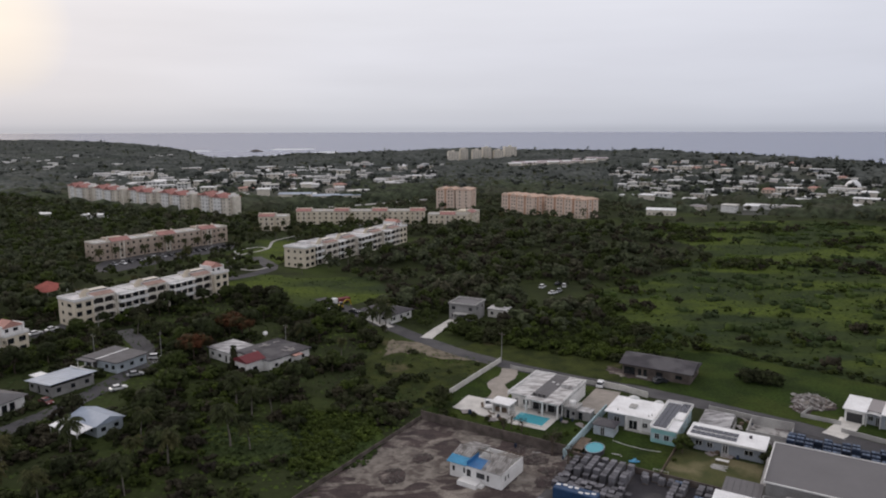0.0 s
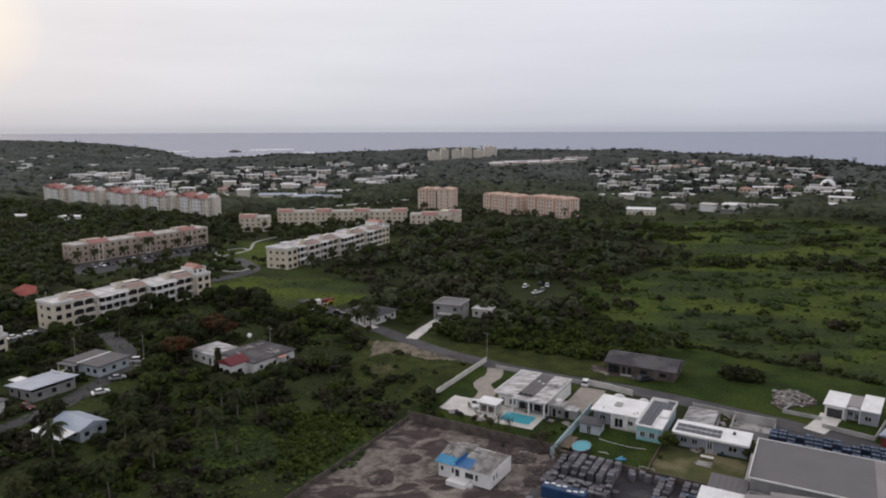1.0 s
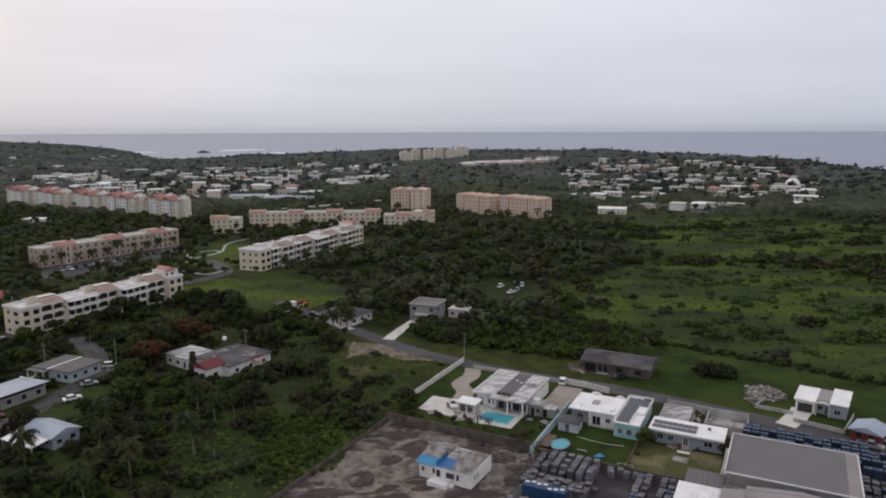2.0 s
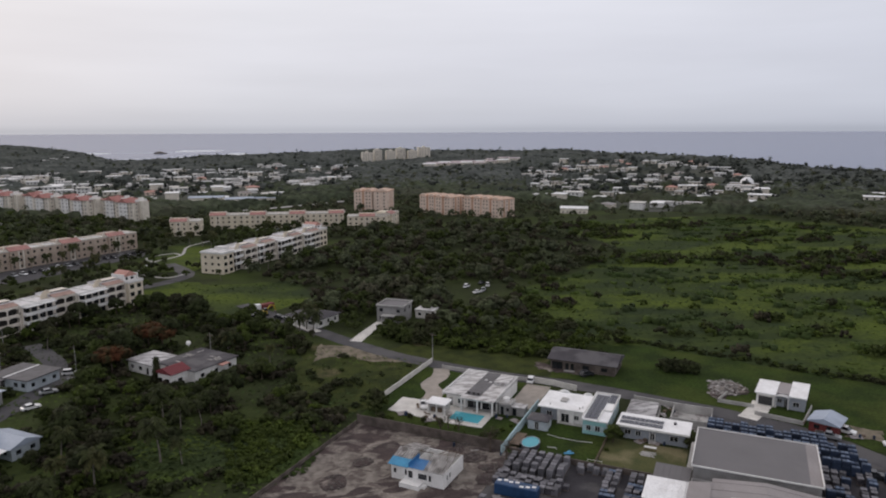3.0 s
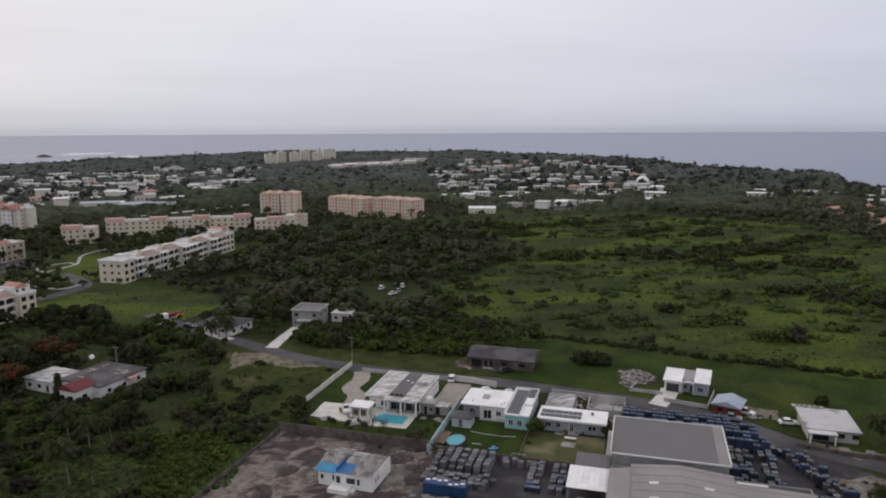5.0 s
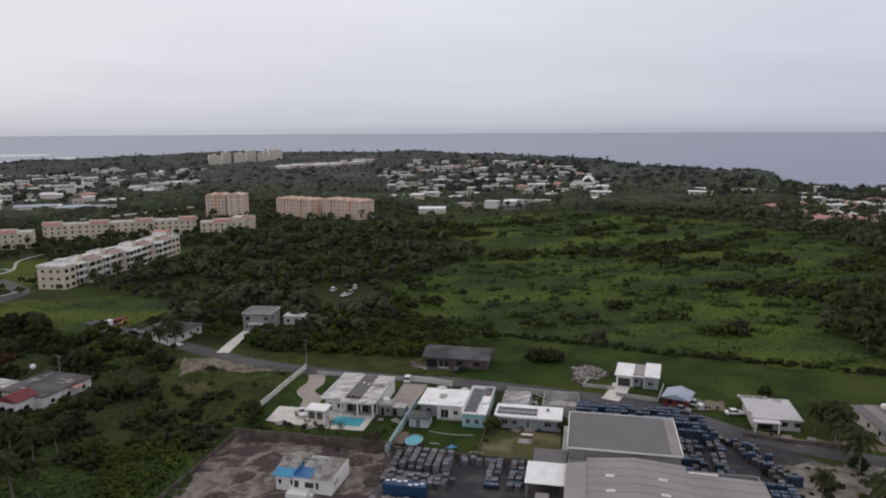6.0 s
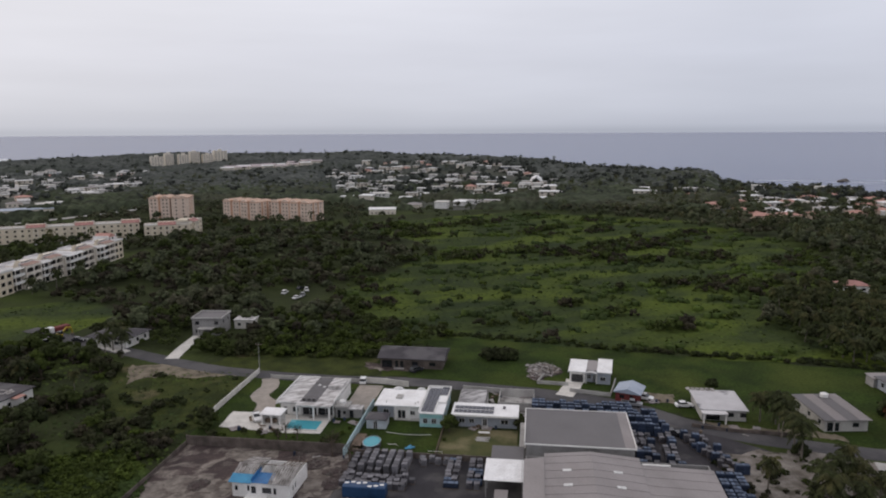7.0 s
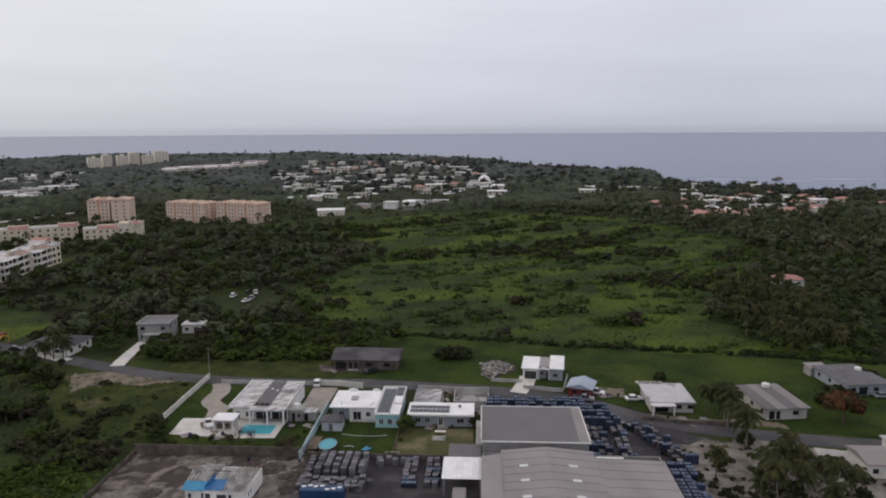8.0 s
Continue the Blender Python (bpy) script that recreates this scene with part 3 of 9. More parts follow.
patch("ground_lawn_3", lots((-52, 131), (-33, 131), (-33, 150), (-52, 150)), "lawn", 0.07, "even dark green garden lawn", "lawn", 0.2)
patch("ground_garden", lots((-91, 131.5), (-52.6, 131.5), (-52.6, 176), (-91, 176)), "lawn", 0.04, "garden grass round the white villa", "lawn", 0.3)
patch("ground_verge", lots((-56, 179.6), (-47, 179.8), (-15, 176.3), (2, 172.8), (14, 167.6), (25, 160), (37, 154), (58, 149), (81, 145.3), (120, 139)) + [(204, 100), (188, 118), (169, 135), (143, 155.5), (116, 176), (97, 193), (78, 208), (66, 210), (58, 198), (46, 197)], "lawn", 0.045, "smooth mown green verge above the road", "grass", 1.2)
patch("ground_roadside", lots((-110, 183), (-90, 179.5), (-70, 178.6), (-56, 179.6)) + [(46, 197), (30, 214), (8, 222)], "lot_grass", 0.035, "weedy roadside strip", "grass", 1.0)
patch("ground_yard", lots((-50.5, 80), (40, 80), (40, 142), (27, 152), (14, 160), (0, 168), (-14, 170), (-14, 131), (-50.5, 131)), "yard", 0.06, "grey gravel storage yard", "yard", 0.4)
patch("ground_sand_2", [(76, 78), (86, 96), (92, 105), (98, 107), (110, 103), (122, 92), (122, 70), (100, 62)], "coral_sand", 0.09, "pale sandy ground under coconut palms", "sand", 1.5)
strip("pavement_drive", lots((-86, 174), (-84, 168), (-84, 161), (-80, 156), (-79, 148)), 4.2, "paving", 0.12, "curved drive of brown pavers", "drive")
patch("pavement_deck", lots((-86, 141), (-70, 139.5), (-61, 140), (-61, 149), (-71, 149.5), (-78, 150), (-86.5, 150)), "pale_concrete", 0.14, "pale concrete pool terrace", "terrace", 0.1)
patch("pavement_court", lots((-59.6, 155), (-53, 155), (-53, 172), (-59.6, 172)), "paving", 0.12, "paved forecourt between the houses", "forecourt", 0.1)


# ---- building kit ----
def unit_mesh(name, material, b=(0, 0, 0, 1, 1, 1)):
    me = bpy.data.meshes.new(name)
    bm = boxes(b)
    bmesh.ops.recalc_face_normals(bm, faces=bm.faces[:])
    bm.to_mesh(me)
    bm.free()
    me.materials.append(M[material])
    return me


PANE = unit_mesh("pane", "glass", (0, -0.5, 0, 1, 0.5, 1))
# a near-black pane painted as the shade behind an opening
DARK = unit_mesh("dark_shade_pane", "void", (0, -0.5, 0, 1, 0.5, 1))
UNIT = {k: unit_mesh("unit_" + k, k) for k in ("white", "frame", "cream", "concrete", "grey", "roof_white", "timber")}


def block_part(name, parent, kind, x0, y0, z0, x1, y1, z1, label=""):
    ob = new(name, UNIT[kind] if kind in UNIT else unit_mesh(name, kind))
    ob.parent = parent
    ob.matrix_basis = Matrix.Translation((x0, y0, z0)) @ Matrix.Diagonal((x1 - x0, y1 - y0, z1 - z0, 1))
    if label:
        tagged(ob, label)
    return ob


SIDES = {"f": ((0, 0), (1, 0), (0, 1)), "b": ((1, 1), (-1, 0), (0, -1)), "l": ((0, 1), (0, -1), (1, 0)), "r": ((1, 0), (0, 1), (-1, 0))}


def side_frame(side, x0, y0, w, d):
    (ox, oy), a, n = SIDES[side]
    return Vector((x0 + ox * w, y0 + oy * d, 0)), Vector((*a, 0)), Vector((*n, 0)), (w if side in "fb" else d)


def obox(bm, o, a, n, a0, a1, t0, t1, z0, z1):
    vs = [bm.verts.new(o + a * p + n * t + Vector((0, 0, z))) for z in (z0, z1) for p, t in ((a0, t0), (a1, t0), (a1, t1), (a0, t1))]
    for q in ((3, 2, 1, 0), (4, 5, 6, 7), (0, 1, 5, 4), (1, 2, 6, 5), (2, 3, 7, 6), (3, 0, 4, 7)):
        bm.faces.new([vs[i] for i in q])


def wall(parent, side, x0, y0, w, d, z0, z1, material, openings=(), th=0.2, glass=True, deep=0.1, label="", frames=False, one_pane=False):
    """One wall with openings (from, to, sill, head) cut through it, each with its pane."""
    o, a, n, ln = side_frame(side, x0, y0, w, d)
    bm = bmesh.new()
    lo, hi = (0, ln) if side in "fb" else (th, ln - th)
    cols = {}
    for p0, p1, s, h in openings:
        cols.setdefault((p0, p1), []).append((s, h))
    at = lo
    for (p0, p1), rows in sorted(cols.items()):
        if p0 - at > 0.01:
            obox(bm, o, a, n, at, p0, 0, th, z0, z1)
        zz = z0
        for s, h in sorted(rows):
            if s - zz > 0.01:
                obox(bm, o, a, n, p0, p1, 0, th, zz, s)
            zz = h
        if z1 - zz > 0.01:
            obox(bm, o, a, n, p0, p1, 0, th, zz, z1)
        at = p1
    if hi - at > 0.01:
        obox(bm, o, a, n, at, hi, 0, th, z0, z1)
    bmesh.ops.remove_doubles(bm, verts=bm.verts[:], dist=0.002)
    wp = part("wall", bm, material, parent, label)
    turn = math.atan2(a.y, a.x)
    if one_pane and openings:      # far off: the panes of a wall as one sheet of glass pieces
        gb = bmesh.new()
        for p0, p1, s, h in openings:
            obox(gb, o, a, n, p0, p1, deep, deep + 0.05, s, h)
        tagged(part("window_panes", gb, "curtained", wp), kind="stuff")
        return wp
    for p0, p1, s, h in openings:
        # without glass, a near-black pane takes the place of interior shade
        pane = new("window" if s > z0 + 0.3 else "door", PANE if glass else DARK)
        pane.parent = parent
        pane.matrix_basis = Matrix.Translation(o + a * p0 + n * (deep + 0.03) + Vector((0, 0, s))) @ Matrix.Rotation(turn, 4, "Z") @ Matrix.Diagonal((p1 - p0, 0.05, h - s, 1))
        if frames:
            fb = bmesh.new()
            t0, t1, e = deep - 0.08, deep, 0.07
            obox(fb, o, a, n, p0, p0 + e, t0, t1, s, h)
            obox(fb, o, a, n, p1 - e, p1, t0, t1, s, h)
            obox(fb, o, a, n, p0 + e, p1 - e, t0, t1, h - e, h)
            obox(fb, o, a, n, (p0 + p1) / 2 - e / 2, (p0 + p1) / 2 + e / 2, t0, t1, s, h - e)
            part("window_frame", fb, "white", parent)
    return wp


def even(n, ln, width, s, h, margin=0.0):
    """n openings spread evenly along a wall."""
    gap = (ln - 2 * margin) / n
    return [(margin + gap * (i + 0.5) - width / 2, margin + gap * (i + 0.5) + width / 2, s, h) for i in range(n)]


def shell(parent, x0, y0, w, d, z0, z1, material, f=(), b=(), l=(), r=(), frames=False, th=0.2):
    for side, op in (("f", f), ("b", b), ("l", l), ("r", r)):
        wall(parent, side, x0, y0, w, d, z0, z1, material, op, th=th, frames=frames)


def flat_roof(parent, x0, y0, w, d, z, material, over=0.3, thick=0.22, parapet=0.0, rim="white", label=""):
    part("roof", bevel(boxes((x0 - over, y0 - over, z, x0 + w + over, y0 + d + over, z + thick)), 0.03), material, parent, label)
    if parapet:
        X0, Y0, X1, Y1, t = x0 - over, y0 - over, x0 + w + over, y0 + d + over, 0.22
        zt = z + thick
        bm = boxes((X0, Y0, zt, X1, Y0 + t, zt + parapet), (X0, Y1 - t, zt, X1, Y1, zt + parapet), (X0, Y0 + t, zt, X0 + t, Y1 - t, zt + parapet), (X1 - t, Y0 + t, zt, X1, Y1 - t, zt + parapet))
        part("parapet", bm, rim, parent)


def hip_roof(parent, x0, y0, w, d, z, rise, material, over=0.5, gable=False, along="x", label="", thick=0.15, name="roof"):
    X0, Y0, X1, Y1 = x0 - over, y0 - over, x0 + w + over, y0 + d + over
    W, D = X1 - X0, Y1 - Y0
    if along == "x":
        i = 0 if gable else min(D / 2, W / 2 - 0.2)
        r0, r1 = (X0 + i, (Y0 + Y1) / 2), (X1 - i, (Y0 + Y1) / 2)
    else:
        i = 0 if gable else min(W / 2, D / 2 - 0.2)
        r0, r1 = ((X0 + X1) / 2, Y0 + i), ((X0 + X1) / 2, Y1 - i)
    bm = bmesh.new()
    lo = [bm.verts.new((x, y, z)) for x, y in ((X0, Y0), (X1, Y0), (X1, Y1), (X0, Y1))]
    hi = [bm.verts.new((x, y, z + thick)) for x, y in ((X0, Y0), (X1, Y0), (X1, Y1), (X0, Y1))]
    a, b = bm.verts.new((*r0, z + thick + rise)), bm.verts.new((*r1, z + thick + rise))
    bm.faces.new(lo[::-1])
    for k in range(4):
        bm.faces.new((lo[k], lo[(k + 1) % 4], hi[(k + 1) % 4], hi[k]))
    if along == "x":
        for q in ((hi[0], hi[1], b, a), (hi[2], hi[3], a, b), (hi[1], hi[2], b), (hi[3], hi[0], a)):
            bm.faces.new(q)
    else:
        for q in ((hi[1], hi[2], b, a), (hi[3], hi[0], a, b), (hi[0], hi[1], a), (hi[2], hi[3], b)):
            bm.faces.new(q)
    return part(name, bm, material, parent, label)


def slope_roof(parent, x0, y0, x1, y1, z0, z1, material, thick=0.12, along="y", label="", ribs=0, name="roof"):
    """A single-pitch sheet roof, z0 at its start and z1 at its end, with standing ribs."""
    bm = bmesh.new()

    def zz(x, y):
        return z0 + (z1 - z0) * ((y - y0) / (y1 - y0) if along == "y" else (x - x0) / (x1 - x0))

    def slab(a0, b0, a1, b1, lift, t):
        vs = [bm.verts.new((x, y, zz(x, y) + lift + dz)) for dz in (0, t) for x, y in ((a0, b0), (a1, b0), (a1, b1), (a0, b1))]
        for q in ((3, 2, 1, 0), (4, 5, 6, 7), (0, 1, 5, 4), (1, 2, 6, 5), (2, 3, 7, 6), (3, 0, 4, 7)):
            bm.faces.new([vs[i] for i in q])

    slab(x0, y0, x1, y1, 0, thick)
    roof = part(name, bm, material, parent, label)
    for i in range(ribs):
        s = (i + 0.5) / ribs
        bm = bmesh.new()
        if along == "y":
            slab(x0 + (x1 - x0) * s - 0.04, y0, x0 + (x1 - x0) * s + 0.04, y1, thick, 0.06)
        else:
            slab(x0, y0 + (y1 - y0) * s - 0.04, x1, y0 + (y1 - y0) * s + 0.04, thick, 0.06)
        part("roof_rib", bm, material, roof)
    return roof


def solar(parent, x0, y0, nx, ny, z, pw=1.0, ph=1.7, tilt=0.0, gap=0.06):
    """Panels on a flat roof, one by one."""
    cell = None
    for i in range(nx):
        for j in range(ny):
            m = Matrix.Translation((x0 + i * (pw + gap), y0 + j * (ph + gap), z)) @ Matrix.Rotation(radians(tilt), 4, "X")
            if cell is None:
                cell = part("solar_panel", boxes((0, 0, 0.06, pw, ph, 0.1)), "solar", parent, "dark blue solar panel")
                cell.matrix_basis = m
                rim = part("panel_frame", boxes((0, 0, 0, pw, 0.03, 0.115), (0, ph - 0.03, 0, pw, ph, 0.115), (0, 0.03, 0, 0.03, ph - 0.03, 0.115), (pw - 0.03, 0.03, 0, pw, ph - 0.03, 0.115)), "panel_rim", cell)
            else:
                ob = shared("solar_panel", cell, parent, m)
                shared("panel_frame", rim, ob, Matrix())


def tank(name, x, y, z, r, h, label):
    t = thing(name, x, y, z, 0, label, "water tank")
    bm = bmesh.new()
    ring(bm, 0, 0, 0, h * 0.8, r, r, 16, False)
    ring(bm, 0, 0, h * 0.8, h, r, r * 0.45, 16)
    part("tank_body", bm, "tank", t, smooth=False)
    bm = bmesh.new()
    ring(bm, 0, 0, h, h + 0.08, r * 0.3, r * 0.28, 12)
    part("lid", bm, "tank", t)
    return t


# ---- the villa with the pool ----
def villa():
    t = lot_thing("villa", -74, 147.3, "white flat-roofed villa with weathered roof strips", "house")
    w, d, h = 13.3, 19.0, 3.3
    shell(t, 0, 2.6, 5.2, d - 2.6, 0, h, "white", f=((0.8, 1.7, 0.15, 2.2), (3.0, 4.6, 0.9, 2.2)), l=even(4, d - 2.6, 1.4, 0.9, 2.2, 1), b=even(2, 5.2, 1.2, 0.9, 2.2), frames=True)
    shell(t, 5.2, 3.2, 8.1, 15.0, 0, h, "white", f=((0.15, 3.75, 0.1, 2.95), (4.05, 7.95, 0.1, 2.95)), r=even(3, 15.0, 1.4, 0.9, 2.2, 1.5), b=even(2, 8.1, 1.2, 0.9, 2.2), frames=True)
    for x in (4.9, 9.1, 13.0):
        block_part("column", t, "white", x - 0.2, 0.1, 0, x + 0.2, 0.5, h)
    block_part("beam", t, "white", 4.7, 0.05, h, 13.3, 0.55, h + 0.28)
    part("roof", bevel(boxes((-0.5, 1.6, h, 5.0, d + 0.2, h + 0.42)), 0.04), "roof_worn", t, "white roof coating streaked grey")
    part("roof", bevel(boxes((5.0, 2.2, h + 0.02, 9.1, d + 0.1, h + 0.5)), 0.04), "roof_grey", t, "dark grey felt roof strip")
    part("roof", bevel(boxes((9.1, 2.4, h, 13.7, d - 0.6, h + 0.44)), 0.04), "roof_worn", t, "white roof coating streaked grey")
    part("porch_roof", bevel(boxes((4.7, -0.2, h + 0.28, 13.6, 2.4, h + 0.46)), 0.03), "roof_worn", t, "weathered porch roof")
    bm = boxes((-0.7, 1.4, h - 0.1, -0.5, d + 0.4, h + 0.75), (-0.5, d + 0.2, h, 5.0, d + 0.4, h + 0.7))
    part("parapet", bm, "white", t)
    block_part("parapet", t, "white", 13.5, 2.4, h + 0.44, 13.7, d - 0.6, h + 0.95)
    block_part("parapet", t, "white", 9.1, d - 0.8, h + 0.44, 13.5, d - 0.6, h + 0.8)
    for x in (5.6, 6.9, 8.1):
        c = part("air_conditioner", bevel(boxes((x, 2.6, h + 0.5, x + 0.85, 3.2, h + 1.2)), 0.05), "metal_grey", t, "grey rooftop air conditioner")
        part("fan_grille", boxes((x + 0.15, 2.57, h + 0.62, x + 0.65, 2.6, h + 1.1)), "void", c)
    for x, y in ((6.6, 13.5), (8.2, 12.4), (10.2, 16)):
        bm = bmesh.new()
        bmesh.ops.create_uvsphere(bm, u_segments=10, v_segments=6, radius=0.42, matrix=Matrix.Translation((x, y, h + 0.5)) @ Matrix.Diagonal((1, 1, 0.5, 1)))
        part("skylight_dome", bm, "skylight", t, "white skylight dome", True)
    part("roof_room", bevel(boxes((9.6, 11.0, h + 0.44, 13.4, 16.5, h + 1.35)), 0.05), "roof_worn", t, "low white rooftop room")
    part("side_wall", boxes((13.3, 2.2, 0, 13.55, 18.2, h)), "white", t)
    # roof lumber and worn sheets towards the back
    for i in range(9):
        x, y = random.uniform(9.6, 12.6), random.uniform(9, 17)
        bm = boxes((-0.7, -0.1, 0, 0.7, 0.1, 0.08))
        p = part("roof_board", bm, "rubble", t)
        p.matrix_basis = pose(x, y, h + 0.44, 0, 0, random.uniform(0, 180))
    block_part("floor_slab", t, "concrete", 4.6, 0, 0, 13.3, 3.2, 0.1)


villa()


def swimming_pool():
    t = lot_thing("swimming_pool", -70, 141.6, "rectangular turquoise swimming pool with pale coping", "pool", z=0.15)
    part("pool_shell", boxes((0, 0, -0.02, 7.6, 5.0, 0.06)), "pool_tile", t)
    bm = boxes((-0.3, -0.3, 0, 7.9, 0, 0.13), (-0.3, 5.0, 0, 7.9, 5.3, 0.13), (-0.3, 0, 0, 0, 5.0, 0.13), (7.6, 0, 0, 7.9, 5.0, 0.13))
    part("coping", bm, "pale_concrete", t)
    part("water", boxes((0, 0, 0.062, 7.6, 5.0, 0.1)), "pool", t, "clear turquoise water")
    part("step", boxes((0, 3.6, 0.1, 1.2, 5.0, 0.115)), "pool_tile", t)


swimming_pool()


def cabana():
    t = lot_thing("cabana", -76.3, 143.2, "small white flat-roofed pool cabana", "cabana", z=0.14)
    wall(t, "l", 0, 0, 4.6, 3.6, 0, 2.5, "white")
    wall(t, "b", 0, 0, 4.6, 3.6, 0, 2.5, "white", ((0.8, 1.9, 1.0, 2.0),))
    for x in (2.2, 4.3):
        block_part("column", t, "white", x, 0.1, 0, x + 0.3, 0.4, 2.5)
    part("roof", bevel(boxes((-0.4, -0.4, 2.5, 5.0, 4.0, 2.8)), 0.05), "roof_white", t)
    part("counter", boxes((0.4, 1.2, 0, 3.2, 1.8, 1.0)), "timber", t)


cabana()


def outhouse():
    t = lot_thing("outhouse", -60, 149.5, "small grey concrete outbuilding with flat roof", "outbuilding")
    shell(t, 0, 0, 3.0, 3.2, 0, 2.7, "grey", f=((0.5, 1.3, 0.05, 2.1), (1.9, 2.6, 1.0, 1.9)))
    flat_roof(t, 0, 0, 3.0, 3.2, 2.7, "concrete", 0.25, 0.18, 0.25, "concrete")
    shell(t, 3.0, 0.4, 3.4, 2.6, 0, 2.2, "grey", f=((0.4, 1.4, 0.05, 1.9),))
    flat_roof(t, 3.0, 0.4, 3.4, 2.6, 2.2, "roof_worn", 0.1, 0.15)
    x, y = lot(-58.6, 151.3)
    tank("water_tank", x, y, 2.88, 0.85, 1.1, "white round water tank on the outbuilding roof")


outhouse()


def low_wall(name, pts, h, th, material, label, z=0.0):
    """A free-standing wall along points of the street grid, each stretch a part."""
    t = lot_thing(name, 0, 0, label, "wall", z=z)
    for (u0, v0), (u1, v1) in zip(pts, pts[1:]):
        a = Vector((u1 - u0, v1 - v0, 0))
        ln = a.length
        a.normalize()
        n = Vector((-a.y, a.x, 0))
        k = max(1, round(ln / 6))
        for i in range(k):
            bm = bmesh.new()
            hh = h + random.uniform(-0.04, 0.04)
            obox(bm, Vector((u0, v0, 0)), a, n, ln * i / k, ln * (i + 1) / k - 0.02, -th / 2, th / 2, 0, hh)
            obox(bm, Vector((u0, v0, 0)), a, n, ln * i / k, ln * i / k + 0.3, -th / 2 - 0.05, th / 2 + 0.05, 0, hh + 0.1)
            part("wall_panel", bm, material, t)
    return t


low_wall("garden_wall", [(-91, 178), (-91, 147)], 1.5, 0.22, "pale_concrete", "long white concrete garden wall beside the villa")
low_wall("block_wall", [(-89, 131.2), (-52.5, 131.2)], 2.2, 0.2, "block_wall", "weathered grey block wall behind the building lot")
low_wall("block_wall", [(-89, 78), (-89, 131)], 1.0, 0.15, "block_wall", "weathered grey block wall along the overgrown plot")
low_wall("block_wall", [(-50.5, 130.6), (-15, 130.6)], 1.4, 0.2, "block_wall", "low grey block wall between lawn and storage yard")
low_wall("blue_wall", [(-52.4, 129.5), (-52.4, 158)], 1.9, 0.25, "wall_blue", "pale turquoise boundary wall between two gardens")
low_wall("street_wall", [(-86, 174.2), (-60, 173.8)], 1.1, 0.2, "concrete", "low grey concrete wall along the street")
low_wall("street_wall", [(-60, 173.8), (-52.5, 173.5), (-46, 172)], 1.6, 0.2, "pale_concrete", "pale concrete wall with gateway on the street")
low_wall("street_wall", [(-31, 171.5), (-12, 170)], 1.3, 0.2, "concrete", "grey concrete wall round a ruined plot")
low_wall("street_wall", [(-33, 148), (-33, 131)], 0.9, 0.12, "timber", "dark timber fence between two lawns")


# ---- white house with solar roof ----
def solar_house():
    t = lot_thing("solar_house", -50, 149.6, "white flat-roofed house with turquoise walls and solar panels", "house")
    h = 3.2
    shell(t, 0, 2.0, 4.2, 9.0, 0, h, "grey_blue", f=((1.4, 2.8, 1.0, 2.1),), l=even(2, 9, 1.2, 1, 2.1), frames=True)
    shell(t, 4.2, 1.4, 7.0, 10.0, 0, h, "white", f=((0.9, 2.9, 0.1, 2.2), (4.0, 5.2, 1, 2.1)), b=even(2, 7, 1.2, 1, 2.1), frames=True)
    shell(t, 11.2, -2.8, 5.4, 16.2, 0, h + 0.1, "wall_blue", f=((0.8, 1.9, 0.9, 2.2), (2.8, 4.0, 0.9, 2.2)), r=even(4, 16.2, 1.3, 1, 2.1, 1), frames=True)
    part("roof", bevel(boxes((-0.5, 0.8, h, 11.0, 11.6, h + 0.35)), 0.05), "roof_white", t, "bright white roof coating")
    part("roof", bevel(boxes((10.9, -3.1, h + 0.1, 16.9, 13.7, h + 0.42)), 0.05), "roof_white", t, "bright white roof coating")
    zt = h + 0.42
    part("parapet", boxes((10.9, -3.1, zt, 11.1, 13.7, zt + 0.35), (16.7, 3.2, zt, 16.9, 13.7, zt + 0.5), (11.1, 13.5, zt, 16.7, 13.7, zt + 0.5), (14.6, -3.1, zt, 14.8, 3.2, zt + 0.4), (14.8, 3.0, zt, 16.7, 3.2, zt + 0.4)), "white", t)
    solar(t, 11.5, -2.4, 3, 9, zt + 0.05, 0.98, 1.62)
    solar(t, 14.7, 8.4, 2, 3, zt + 0.05, 0.98, 1.62)
    part("front_panel", boxes((11.3, -2.86, 0, 16.5, -2.8, 0.85), (11.3, -2.86, 2.25, 16.5, -2.8, h)), "turquoise", t, "bright turquoise front")
    for x in (4.6, 8.0, 10.8):
        block_part("column", t, "white", x, 0.6, 0, x + 0.25, 0.85, h)
    part("hatch", bevel(boxes((4.0, 5.0, h + 0.35, 5.6, 7.2, h + 0.75)), 0.05), "concrete", t, "grey roof hatch")
    for x, y in ((9.4, 2.2), (9.9, 3.0), (2.2, 2.4)):
        bm = bmesh.new()
        ring(bm, x, y, h + 0.35, h + 0.8, 0.12, 0.1, 8)
        part("vent_pipe", bm, "concrete", t)
    for x, y, s in ((3.4, 11.4, 1.2), (9.3, 11.7, 1.0)):
        bm = bmesh.new()
        bmesh.ops.create_icosphere(bm, subdivisions=2, radius=s, matrix=Matrix.Translation((x, y + 0.4, h + 0.1)) @ Matrix.Diagonal((1.2, 0.8, 0.7, 1)))
        part("roof_tarp", bm, "skylight", t, "crumpled pale roof sheet", True)
    block_part("step", t, "concrete", 4.4, 0.2, 0, 11.2, 1.4, 0.15)


solar_house()


